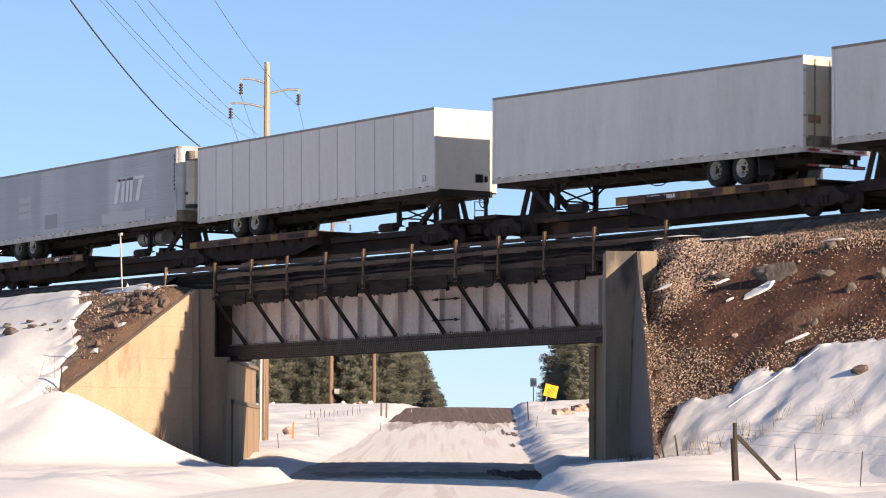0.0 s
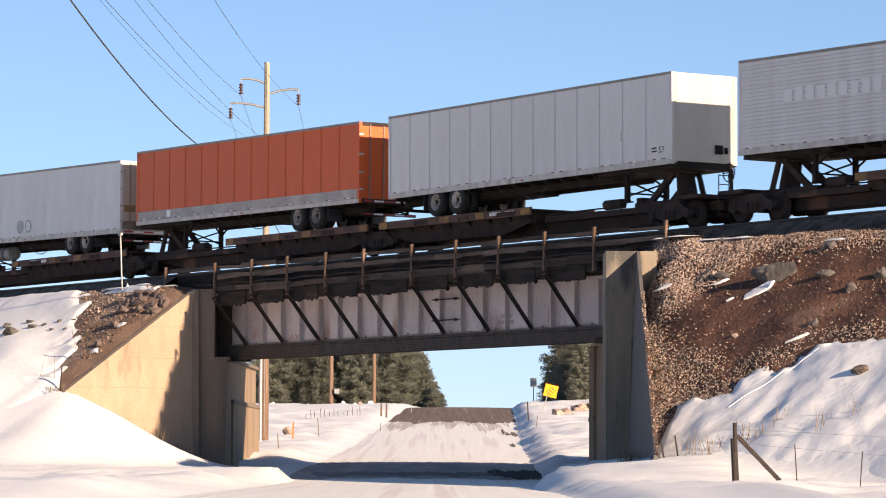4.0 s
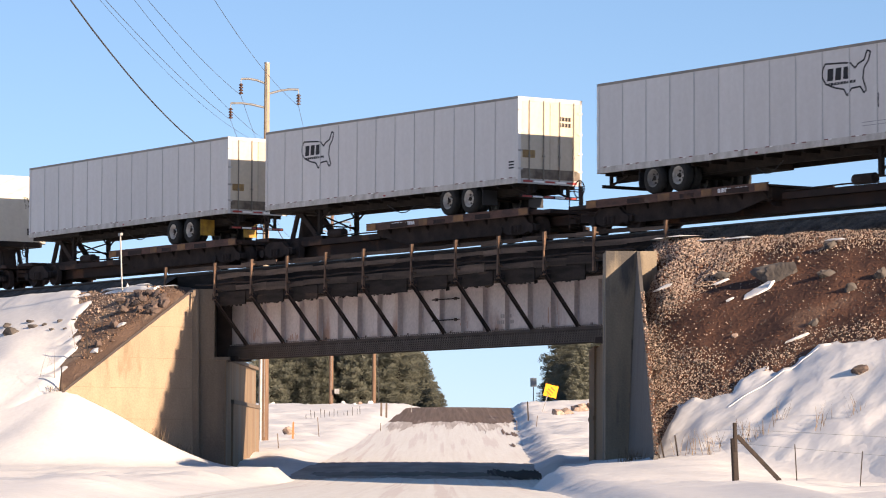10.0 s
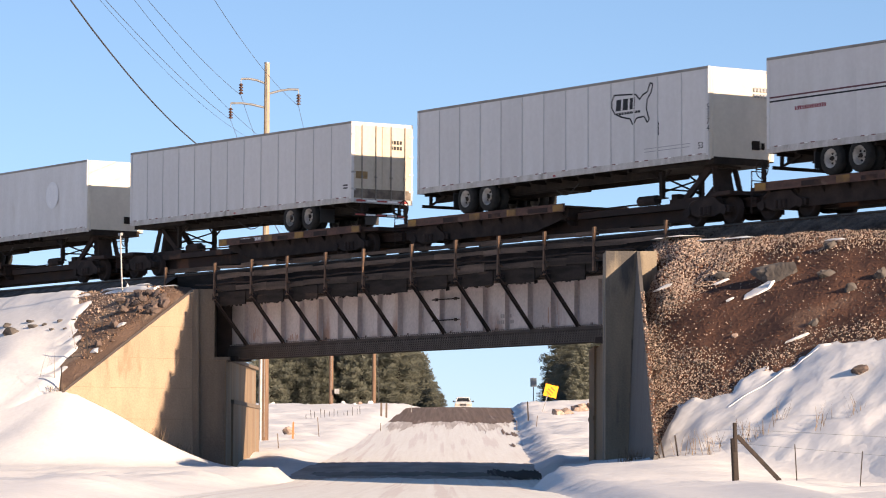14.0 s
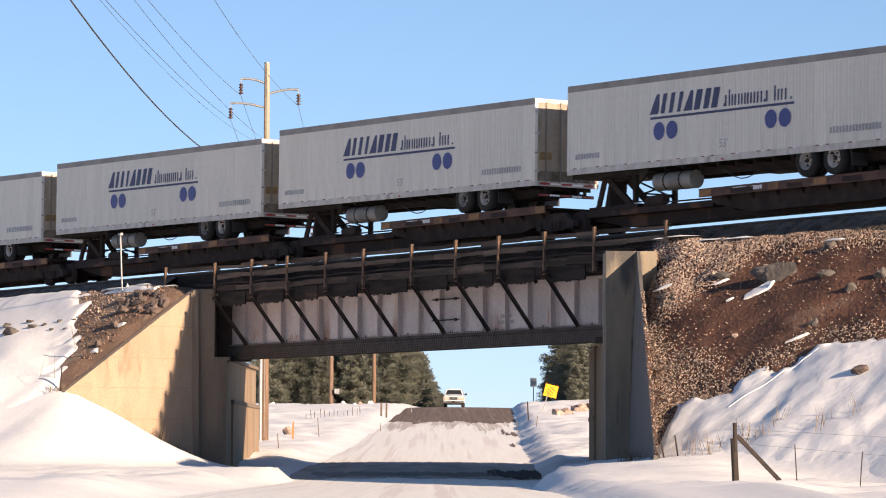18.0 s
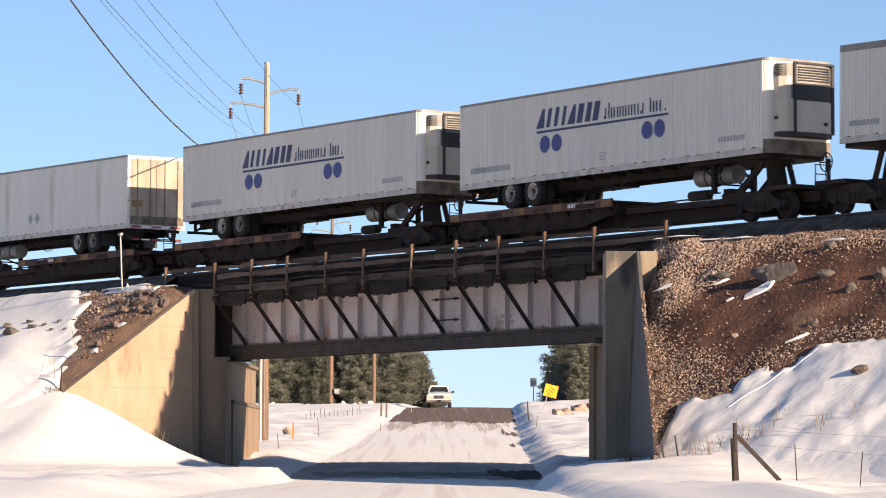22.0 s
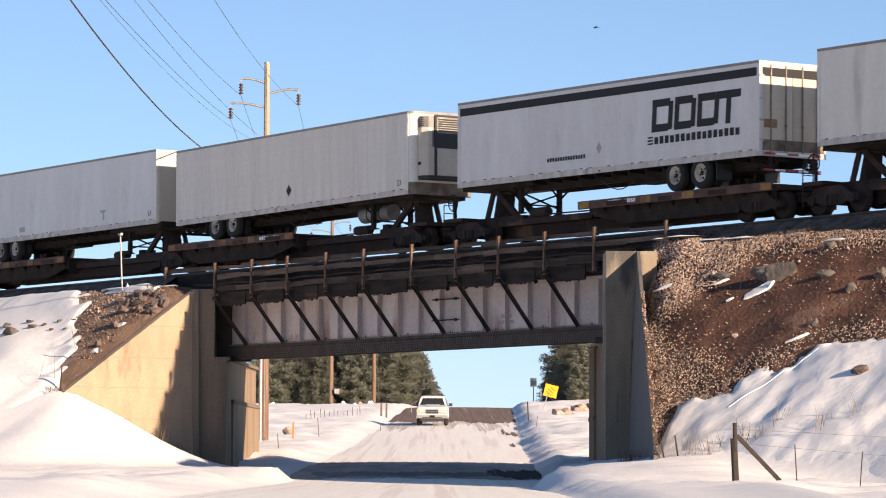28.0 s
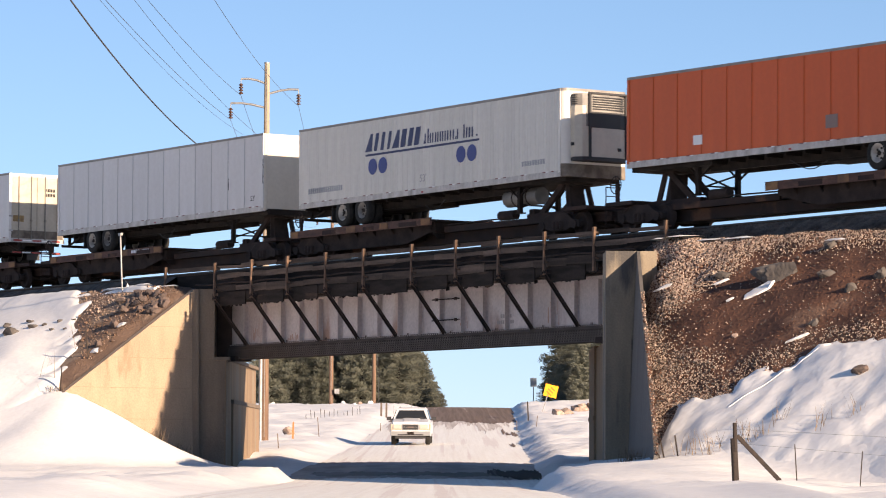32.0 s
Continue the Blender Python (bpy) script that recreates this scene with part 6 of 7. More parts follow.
def spine_car(x_left, length, rear, left_gap, right_gap, seed, yellow=True):
    """The unit under one trailer; local x as the trailer's, z = 0 on the rail."""
    rnd = random.Random(seed)
    L = length
    mx = (lambda q: q) if rear == "L" else (lambda q: L - q)
    root = thing("spine_car", "rust-brown articulated spine car with wheel platform and trailer hitch", "railway wagon", "spine cars of the train", pose(x_left, TRACK_Y, RAIL_Z))
    e0, e1 = -left_gap / 2, L + right_gap / 2
    part("centre_beam", G().prism([(e0 + 0.15, 0.5), (e0 + 1.6, 0.5), (e0 + 3.0, 0.235), (e1 - 3.0, 0.235), (e1 - 1.6, 0.5), (e1 - 0.15, 0.5), (e1 - 0.15, 0.78), (e0 + 0.15, 0.78)], -0.45, 0.45).box(e0 + 0.3, e1 - 0.3, -0.5, 0.5, 0.74, 0.8), CAR, root)
    p0, p1 = (-0.6, 8.6) if rear == "L" else (-0.6, 9.25)
    deck = part("wheel_platform", G().box(mx(p0), mx(p1), -1.3, 1.3, 0.98, 1.04).box(mx(p0 + 0.3), mx(p1 - 0.3), -0.9, 0.9, 0.6, 0.98), CAR, root)
    for y in (-1.31, 1.27):
        part("side_rim", G().box(mx(p0), mx(p1), y, y + 0.04, 0.84, 1.1).box(mx(p0), mx(p1), y - 0.012, y + 0.052, 1.075, 1.1), RIMRUST, deck, "rust-brown platform edge")
    for y in (-0.98, 0.95):
        part("sill_plate", G().prism([(mx(p0 + 0.2), 0.62), (mx(p0 + 1.8), 0.3), (mx(p1 - 2.0), 0.3), (mx(p1 - 0.2), 0.7), (mx(p1 - 0.2), 0.975), (mx(p0 + 0.2), 0.975)], y, y + 0.03), BLACKSTEEL, deck)
    gus = shared("gusset", lambda: G().hexa([(-0.03, -0.75, 0.42), (0.03, -0.75, 0.42), (0.03, 0.75, 0.42), (-0.03, 0.75, 0.42), (-0.03, -1.26, 0.975), (0.03, -1.26, 0.975), (0.03, 1.26, 0.975), (-0.03, 1.26, 0.975)]), BLACKSTEEL)
    for i in range(8):
        part("gusset", gus, None, deck, m=pose(mx(p0 + 0.5 + i * 1.18), 0, 0))
    for q, w in ((p0 + 0.04, 0.5), (3.2, 0.6), (5.4, 0.5), (p1 - 0.6, 0.55)):
        part("yellow_plate", G().box(mx(q), mx(q + w), -1.326, -1.31, 0.86, 1.07), YELLOW if yellow else DULLYELLOW, deck)
    for q, w, h in ((1.6, 0.9, 0.16), (4.3, 0.7, 0.13), (6.6, 1.1, 0.15)):
        part("worn_patch", G().box(mx(q), mx(q + w), -1.318, -1.31, 0.87, 0.87 + h), CAR, deck)
    if rnd.random() < 0.6:
        bars(deck, "stencil", word(min(mx(6.2), mx(7.6)), 0.92, 4, 0.13, 0.13) + word(min(mx(6.2), mx(7.6)) + 0.85, 0.92, 5, 0.09, 0.12), PALEINK, y=-1.312)
    # beam shelf between platform and hitch
    part("side_sill", G().box(mx(p1), mx(L + 0.2), -0.75, 0.75, 0.6, 0.8), CAR, root)
    # hitch
    h = L - 0.95
    hitch = part("hitch", G().box(mx(h) - 0.35, mx(h) + 0.35, -0.45, 0.45, 1.82, 1.93), BLACKSTEEL, root)
    for y in (-0.4, 0.4):
        part("hitch_leg", G().beam((mx(h + 0.1), y, 1.85), (mx(h + 0.35), y * 1.3, 0.78), 0.12, 0.14), BLACKSTEEL, hitch)
        part("hitch_strut", G().beam((mx(h - 0.1), y, 1.85), (mx(h - 1.5), y, 0.8), 0.12, 0.2), BLACKSTEEL, hitch)
    part("hitch_web", G().prism([(mx(h + 0.02), 1.8), (mx(h + 0.3), 0.8), (mx(h - 0.05), 0.8)] if rear == "L" else [(mx(h + 0.02), 1.8), (mx(h - 0.05), 0.8), (mx(h + 0.3), 0.8)], -0.3, 0.3), BLACKSTEEL, hitch)
    part("air_reservoir", G().cyl((mx(h - 3.4), -0.62, 0.98), (mx(h - 2.5), -0.62, 0.98), 0.16, 12), BLACKSTEEL, root)
    part("brake_pipe", G().tube([(mx(p1 + 0.1), -0.68, 0.86), (mx(h - 3.6), -0.7, 0.88), (mx(h - 2.3), -0.66, 0.84)], 0.025, 6), BLACKSTEEL, root)
    part("hitch_base", G().box(mx(h - 1.9), mx(h + 0.7), -0.6, 0.6, 0.8, 0.95).box(mx(h - 2.2), mx(h - 1.9), -0.3, 0.3, 0.8, 1.15), CAR, root)
    # end platform, ladder and hand brake
    if right_gap > 2.2:
        part("end_platform", G().box(L - 0.1, e1 - 0.5, -1.2, 1.2, 0.86, 0.98), CAR, root)
        part("coupler", G().box(e1 - 0.9, e1 + 0.1, -0.12, 0.12, 0.5, 0.75), BLACKSTEEL, root)
        bogie(root, L - 0.4)
    else:
        bogie(root, e1)
    if left_gap > 2.2:
        part("end_platform", G().box(0.1, e0 + 0.5, -1.2, 1.2, 0.86, 0.98), CAR, root)
        part("coupler", G().box(e0 - 0.1, e0 + 0.9, -0.12, 0.12, 0.5, 0.75), BLACKSTEEL, root)
        bogie(root, 0.4)
        br = part("brake_stand", G().beam((e0 + 0.8, -0.9, 0.9), (e0 + 0.8, -0.9, 1.65), 0.08, 0.08), BLACKSTEEL, root)
        ring = [(e0 + 0.74 + 0.28 * math.cos(k * math.pi / 8), -0.95, 1.55 + 0.28 * math.sin(k * math.pi / 8)) for k in range(17)]
        part("brake_wheel", G().tube(ring, 0.02, 5).beam(ring[0], ring[8], 0.03, 0.03).beam(ring[4], ring[12], 0.03, 0.03), BLACKSTEEL, br)
        ld = G()
        for y in (-1.2, -0.8):
            ld.cyl((e0 + 0.55, y, 0.2), (e0 + 0.55, y, 1.5), 0.018, 6)
        for z in (0.3, 0.6, 0.9, 1.2, 1.48):
            ld.cyl((e0 + 0.55, -1.2, z), (e0 + 0.55, -0.8, z), 0.016, 6)
        part("ladder", ld, BLACKSTEEL, root)
    return root


# left end at the start, rear end, look
# (x_left, rear, drop, extra)
TRAIN = [
    dict(x_left=-79.14, rear="R", label="plain white semi-trailer with smooth sides on a spine car", style="smooth"),
    dict(x_left=-96.60, rear="R", label="off-white smooth-sided semi-trailer with scuffed rear doors", skin="white", style="smooth", drop=0.1),
    dict(x_left=-116.2, rear="L", label="white panelled semi-trailer with sunlit nose", drop=0.2),
    dict(x_left=-133.98, rear="L", label="dull grey ribbed refrigerated trailer with a pale faded logo", skin="grey", style="horiz", reefer=True, drop=0.2),
    dict(x_left=-152.15, rear="R", label="white horizontally ribbed trailer with dark red lettering bars", style="horiz", length=14.63, drop=0.1),
    dict(x_left=-171.58, rear="L", label="white panelled semi-trailer with number bars on its nose", drop=0.1),
    dict(x_left=-189.65, rear="R", label="bright orange semi-trailer with a grimy grey lower band", skin="orange", band=True, drop=0.1),
    dict(x_left=-207.14, rear="R", label="white smooth-sided semi-trailer with faded round emblems", style="smooth", drop=0.22, tank=True),
    dict(x_left=-224.55, rear="R", label="dark orange semi-trailer with a grey lower band", skin="rust_orange", band=True, drop=0.12),
    dict(x_left=-241.9, rear="R", label="white semi-trailer with a dark picture emblem and a side skirt", skirt=True, drop=0.14),
    dict(x_left=-261.6, rear="L", label="white panelled semi-trailer with a black map-outline emblem", drop=0.06),
    dict(x_left=-282.15, rear="R", label="white panelled semi-trailer with a map emblem and sunlit doors", drop=0.05),
    dict(x_left=-301.0, rear="R", label="white panelled semi-trailer with plain dirty sides", drop=-0.07, flap=FLAPYELLOW),
    dict(x_left=-320.62, rear="L", label="white smooth-sided semi-trailer with two thin dark red stripes", style="smooth", drop=0.04),
    dict(x_left=-339.6, rear="L", label="white panelled semi-trailer with a map emblem and stacked digits", drop=0.05),
    dict(x_left=-360.0, rear="R", label="white panelled semi-trailer with sunlit double doors", drop=0.05),
    dict(x_left=-379.74, rear="L", label="plain white smooth-sided semi-trailer with a faint round emblem", style="smooth", drop=0.05),
    dict(x_left=-397.85, rear="R", label="off-white ribbed semi-trailer with dark blue bars and four blue discs", skin="cream", style="ribbed", toprail=0.2, tank=True, drop=0.2),
    dict(x_left=-415.82, rear="R", label="off-white ribbed semi-trailer with dark blue bars and four blue discs", skin="cream", style="ribbed", toprail=0.2, tank=True, drop=0.2),
    dict(x_left=-433.22, rear="R", label="off-white ribbed semi-trailer with dark blue bars and four blue discs", skin="cream", style="ribbed", toprail=0.2, tank=True, drop=0.2),
    dict(x_left=-450.7, rear="R", label="off-white ribbed semi-trailer with dark blue bars and four blue discs", skin="cream", style="ribbed", toprail=0.2, tank=True, drop=0.2),
    dict(x_left=-470.4, rear="L", label="off-white refrigerated trailer with dark blue bars and four blue discs", skin="cream", style="ribbed", reefer=True, drop=0.1),
    dict(x_left=-489.26, rear="L", label="off-white refrigerated trailer with dark blue bars and four blue discs", skin="cream", style="ribbed", reefer=True, drop=0.07),
    dict(x_left=-509.8, rear="R", label="dirty cream semi-trailer with sunlit barred doors", skin="cream", style="smooth", drop=0.05, tank=True),
    dict(x_left=-529.45, rear="L", label="plain white smooth-sided semi-trailer with a sunlit nose", style="smooth", drop=0.05),
    dict(x_left=-549.95, rear="R", label="dirty cream semi-trailer with small diamond placards and barred doors", skin="cream", style="smooth", drop=0.05),
    dict(x_left=-568.8, rear="R", label="white smooth semi-trailer with a black stripe and bold black bars", style="smooth", drop=0.06),
    dict(x_left=-588.0, rear="L", label="yellowed cream refrigerated trailer with a small dark diamond", skin="cream", style="ribbed", reefer=True, drop=0.2),
    dict(x_left=-605.73, rear="L", label="white smooth-sided semi-trailer with small stickers", style="smooth", drop=0.1),
    dict(x_left=-623.75, rear="R", label="bright orange panelled semi-trailer with a pale sticker", skin="orange", drop=0.08),
    dict(x_left=-643.5, rear="L", label="off-white refrigerated trailer with dark blue bars and four blue discs", skin="cream", style="ribbed", reefer=True, drop=0.1),
    dict(x_left=-662.2, rear="L", label="white panelled semi-trailer with stacked digits on its nose", drop=0.05),
    dict(x_left=-682.7, rear="R", label="white panelled semi-trailer with sunlit double doors", drop=0.05),
]
TRAILERS, CARS = [], []
for i, spec in enumerate(TRAIN):
    spec = dict(spec)
    L = spec.get("length", 16.15)
    TRAILERS.append(trailer(seed=i + 1, **spec))
    right = TRAIN[i - 1]["x_left"] - spec["x_left"] - L if i else 1.4
    left = spec["x_left"] - TRAIN[i + 1]["x_left"] - TRAIN[i + 1].get("length", 16.15) if i + 1 < len(TRAIN) else 1.4
    CARS.append(spine_car(spec["x_left"], L, spec["rear"], left, right, i + 40, i in (0, 1, 2, 3, 4, 5, 13, 14, 15, 26)))


def travelled(t):
    return 17.2 * t - 0.009 * t * t - 0.0002 * t ** 3

# ---- markings on the trailers ----
def discs(tr, xs, z, r, material, squash=1.0):
    for x in xs:
        disc(tr, x, z, r, material, squash)


def blue_fleet(tr, shift=0.0, url_left=False, dz=0.0):
    """Dark blue bars in place of a name, an underline and four discs."""
    x = 4.42 + shift
    z, y = 1.66 + dz, -HALFW - 0.016
    wedges = G()
    for k in (0, 4):
        a = x + k * 0.43
        wedges.prism([(a - 0.04, z), (a + 0.4, z), (a + 0.47, z + 0.62), (a + 0.33, z + 0.62)], y - 0.004, y)
    for a, w in ((0.52, 0.2), (0.93, 0.2), (1.36, 0.17), (2.2, 0.3), (2.66, 0.27), (3.06, 0.3)):
        a += x
        wedges.prism([(a, z), (a + w, z), (a + w + 0.16, z + 0.62), (a + 0.16, z + 0.62)], y - 0.004, y)
    tagged(part("name_marking", wedges, TEXTNAVY, tr), kind="stuff")
    slim = []
    for a, h in ((0.0, 0.1), (0.06, 0.34), (0.24, 0.5), (0.38, 0.34), (0.52, 0.34), (0.7, 0.34), (0.84, 0.34), (0.99, 0.34), (1.13, 0.34), (1.28, 0.34), (1.44, 0.34), (1.6, 0.34), (1.78, 0.34), (1.93, 0.1), (2.03, 0.34), (2.42, 0.46), (2.58, 0.34), (2.74, 0.34), (2.92, 0.34), (3.18, 0.07)):
        slim.append((x + 3.68 + a, z, 0.075, h, 0.01))
    bars(tr, "name_marking", slim, TEXTNAVY, y=y)
    bars(tr, "underline", [(x, 1.5 + dz, 7.05, 0.075, 0.0)], TEXTNAVY, y=-HALFW - 0.016)
    discs(tr, (4.88 + shift, 5.53 + shift, 10.38 + shift, 11.03 + shift), 1.12 + dz, 0.285, NAVY)
    lettering(tr, "53'", 8.1 + shift * 0.3, 0.53, 0.36, GREYINK, y=-HALFW - 0.022)
    u = 0.65 if url_left else 13.1
    bars(tr, "small_marking", word(u, 0.5, 16, 0.1, 0.2, 0.45), GREYINK, y=-HALFW - 0.016)
    bars(tr, "small_marking", word(14.0 if url_left else 0.45, 0.48, 9, 0.11, 0.17, 0.35), GREYINK, y=-HALFW - 0.016)


def map_emblem(tr, x, z, k=1.0):
    """An outline like a map with plain bars inside."""
    pts = [(0, 0.85), (0.12, 1.02), (0.9, 0.98), (1.25, 0.95), (1.45, 0.78), (1.6, 0.9), (1.85, 0.98), (2.0, 1.25), (2.14, 1.2), (2.05, 0.95), (1.85, 0.75), (1.8, 0.45), (1.95, 0.1), (1.85, 0.02), (1.68, 0.22), (1.3, 0.2), (1.1, 0.0), (0.95, 0.2), (0.55, 0.28), (0.15, 0.42), (0.0, 0.6)]
    g = G()
    for (a, b), (c, d) in zip(pts, pts[1:] + pts[:1]):
        g.beam((x + a * k, -HALFW - 0.004, z + b * k), (x + c * k, -HALFW - 0.004, z + d * k), 0.01, 0.05 * k)
    tagged(part("emblem_outline", g, INK, tr), kind="stuff")
    bars(tr, "emblem_marking", [(x + 0.2 * k + i * 0.36 * k, z + 0.5 * k, 0.26 * k, 0.36 * k, 0.03) for i in range(3)], INK)
    bars(tr, "emblem_marking", word(x + 0.22 * k, z + 0.36 * k, 9, 0.11 * k, 0.08 * k, 0.3), INK)


def blob(tr, x, z, w, h, material, seed):
    rb = random.Random(seed)
    n = 16
    vs = [(x + w * math.cos(2 * math.pi * i / n) * rb.uniform(0.7, 1.1), -HALFW - 0.018, z + h * math.sin(2 * math.pi * i / n) * rb.uniform(0.7, 1.1)) for i in range(n)]
    return part("picture_patch", G().add(vs, [tuple(range(n))]), material, tr)


T = TRAILERS
FAINTWHITE = plain("faint_pale_lettering", (0.66, 0.65, 0.64), 0.5)
SAILGREY = plain("grey_red_sails", (0.3, 0.2, 0.22), 0.5)
BLUEPIC = plain("pale_blue_picture", (0.18, 0.22, 0.42), 0.5)
DARKPIC = plain("dark_picture", (0.035, 0.035, 0.05), 0.5)
BROWNSTICK = plain("brown_sticker", (0.22, 0.15, 0.13), 0.6)
for i in (17, 18, 19, 20):
    blue_fleet(T[i])
for i in (21, 22, 30):
    blue_fleet(T[i], 0.05, True, 0.06)
lettering(T[2], "53", 15.5, 0.47, 0.3, INK)
# the grey ribbed trailer: a pale faded logo and patches
bars(T[3], "logo_marking", [(11.15, 1.02, 0.3, 0.95, 0.3), (11.75, 1.02, 0.22, 0.95, 0.12), (12.1, 1.02, 0.2, 0.95, 0.16), (12.42, 1.02, 0.22, 0.95, 0.1), (12.9, 1.02, 0.3, 0.83, 0.3), (11.5, 1.87, 2.1, 0.12, 0.0)], PALEINK, y=-HALFW - 0.02)
bars(T[3], "pale_panel", [(10.2, 0.25, 3.5, 0.42, 0.0)], FAINTINK, y=-HALFW - 0.019)
for k in range(3):
    bars(T[3], "faded_marking", word(3.0, 0.95 + 0.33 * k, 6, 0.15, 0.24, 0.25), FAINTINK, y=-HALFW - 0.019)
bars(T[3], "patch", [(5.3, 0.4, 1.05, 0.58, 0.0)], GREYINK, y=-HALFW - 0.019)
bars(T[3], "stacked_marking", [(15.95, 1.2 + 0.16 * k, 0.08, 0.11, 0.0) for k in range(9)], INK, y=-HALFW - 0.02)
# dark red name bars
bars(T[4], "name_marking", [(9.85 + k * 0.47, 1.85, 0.26, 0.62, 0.12) for k in range(7)], BRICKRED, y=-HALFW - 0.02)
bars(T[4], "stripe", [(9.8, 1.4, 2.5, 0.16, 0.0)], NAVY, y=-HALFW - 0.02)
bars(T[4], "stripe", [(9.9, 1.62, 4.4, 0.045, 0.0), (12.3, 1.42, 2.0, 0.1, 0.0)], GREYINK, y=-HALFW - 0.02)
sails = G()
for a, b, w, h in ((13.45, 1.95, 0.2, 0.42), (13.62, 1.95, 0.3, 0.72), (13.86, 2.0, 0.26, 0.78), (14.06, 1.95, 0.22, 0.5), (13.4, 1.84, 0.95, 0.08)):
    sails.prism([(a, b), (a + w, b + 0.04), (a + w * 0.75, b + h), (a + w * 0.45, b + h * 0.9)], -HALFW - 0.024, -HALFW - 0.02)
part("emblem_sails", sails, SAILGREY, T[4])
g = G()
for k in range(7):
    g.box(14.642, 14.648, -0.95 + k * 0.17, -0.86 + k * 0.17, 2.05, 2.3)
tagged(part("end_marking", g, BRICKRED, T[4]), kind="stuff")
part("end_marking", G().box(14.642, 14.648, -1.0, 0.9, 1.84, 1.92), NAVY, T[4])
bars(T[4], "small_marking", word(11.9, 0.5, 13, 0.12, 0.11, 0.4), GREYINK, y=-HALFW - 0.02)
bars(T[4], "faded_marking", word(2.2, 1.45, 9, 0.36, 0.42, 0.4), FAINTWHITE, y=-HALFW - 0.02)
lettering(T[5], "53", 15.6, 0.47, 0.3, INK)
bars(T[5], "small_marking", [(15.1, 0.42, 0.25, 0.05, 0.0), (15.1, 0.52, 0.25, 0.05, 0.0), (13.5, 0.9, 0.04, 0.38, 0.0)], INK)
discs(T[7], (7.6, 8.33), 0.6, 0.27, GREYINK)
discs(T[7], (7.6, 8.33), 0.6, 0.2, PALEINK)
bars(T[7], "small_marking", word(0.5, 0.42, 3, 0.12, 0.16, 0.4) + [(1.9, 0.5, 0.05, 0.25, 0.0)], INK)
# the picture trailer
for x, z, w, h, m, sd in ((1.62, 2.3, 0.42, 0.34, DARKPIC, 5), (3.35, 1.72, 0.34, 0.4, DARKPIC, 6), (2.5, 2.1, 0.62, 0.5, PALEINK, 7), (2.55, 1.75, 0.4, 0.36, BLUEPIC, 8), (2.65, 2.42, 0.3, 0.2, GREYINK, 9)):
    blob(T[9], x, z, w, h, m, sd)
bars(T[9], "number_marking", word(1.4, 0.98, 11, 0.12, 0.19, 0.42, 0.04), INK)
bars(T[9], "small_marking", word(1.15, 0.78, 17, 0.09, 0.1, 0.4) + word(1.7, 0.6, 10, 0.09, 0.1, 0.4), GREYINK)
map_emblem(T[10], 11.15, 1.4)
map_emblem(T[11], 2.55, 1.32)
map_emblem(T[14], 11.2, 1.38)
for i in (10, 14):
    lettering(T[i], "53", 15.75, 0.45, 0.28, INK)
    bars(T[i], "small_marking", [(13.6, 0.95, 0.04, 0.42, 0.0)], INK)
    bars(T[i], "faint_line", [(12.9, 0.45, 2.3, 0.02, 0.0), (12.9, 0.55, 2.3, 0.02, 0.0)], GREYINK)
lettering(T[14], "5374", 16.14, 1.28, 0.27, INK, y=-HALFW - 0.02, stack=True)
bars(T[10], "stacked_marking", [(16.06, 1.12 + 0.2 * k, 0.13, 0.15, 0.0) for k in range(5)], INK, y=-HALFW - 0.018)
bars(T[11], "small_marking", [(15.6, 0.5 + 0.1 * k, 0.3, 0.05, 0.0) for k in range(3)], INK)
bars(T[15], "small_marking", [(15.6, 0.5 + 0.1 * k, 0.3, 0.05, 0.0) for k in range(2)], INK)
# thin stripes
bars(T[13], "stripe", [(0.1, 1.64, 10.65, 0.05, 0.0), (13.2, 1.64, 2.75, 0.05, 0.0)], plain("maroon_stripe", (0.1, 0.02, 0.025), 0.5))
bars(T[13], "stripe", [(0.1, 1.52, 10.65, 0.05, 0.0), (13.2, 1.52, 2.75, 0.05, 0.0)], INK)
bars(T[13], "stacked_marking", [(10.6, 0.72 + 0.13 * k, 0.11, 0.09, 0.0) for k in range(6)] + [(10.42, 1.1 + 0.13 * k, 0.1, 0.09, 0.0) for k in range(3)], INK)
bars(T[13], "small_marking", word(1.3, 1.2, 13, 0.08, 0.12, 0.4), BRICKRED)
bars(T[13], "small_marking", [(14.15, 1.05, 0.035, 0.42, 0.0)], INK)
for k, txt in enumerate(("TWRC", "14129")):
    ob = lettering(T[13], txt, 0, 0, 0.3, INK)
    ob.matrix_basis = pose(16.158, 0.62, 1.86 - 0.27 * k, 90, 0, 90)
disc(T[16], 13.2, 1.65, 0.55, PALEINK)
disc(T[16], 13.2, 1.65, 0.47, PALE)
# cream trailers with stickers
part("sticker", G().box(3.0, 3.9, -HALFW - 0.012, -HALFW, 1.7, 2.12), BROWNSTICK, T[23])
part("sticker_centre", G().box(3.1, 3.8, -HALFW - 0.016, -HALFW - 0.012, 1.76, 2.02), GREYINK, T[23])
for x in (7.9, 8.5):
    g = G().add([(x, -HALFW - 0.008, 0.55), (x + 0.22, -HALFW - 0.008, 0.8), (x, -HALFW - 0.008, 1.05), (x - 0.22, -HALFW - 0.008, 0.8)], [(0, 1, 2, 3)])
    part("placard", g, GREYINK, T[23])
bars(T[23], "small_marking", word(2.3, 0.28, 12, 0.1, 0.14, 0.4), GREYINK)
lettering(T[24], "OUR DRIVERS MAKE THE DIFFERENCE", 1.9, 0.5, 0.17, INK)
lettering(T[24], "53", 15.2, 0.8, 0.28, INK)
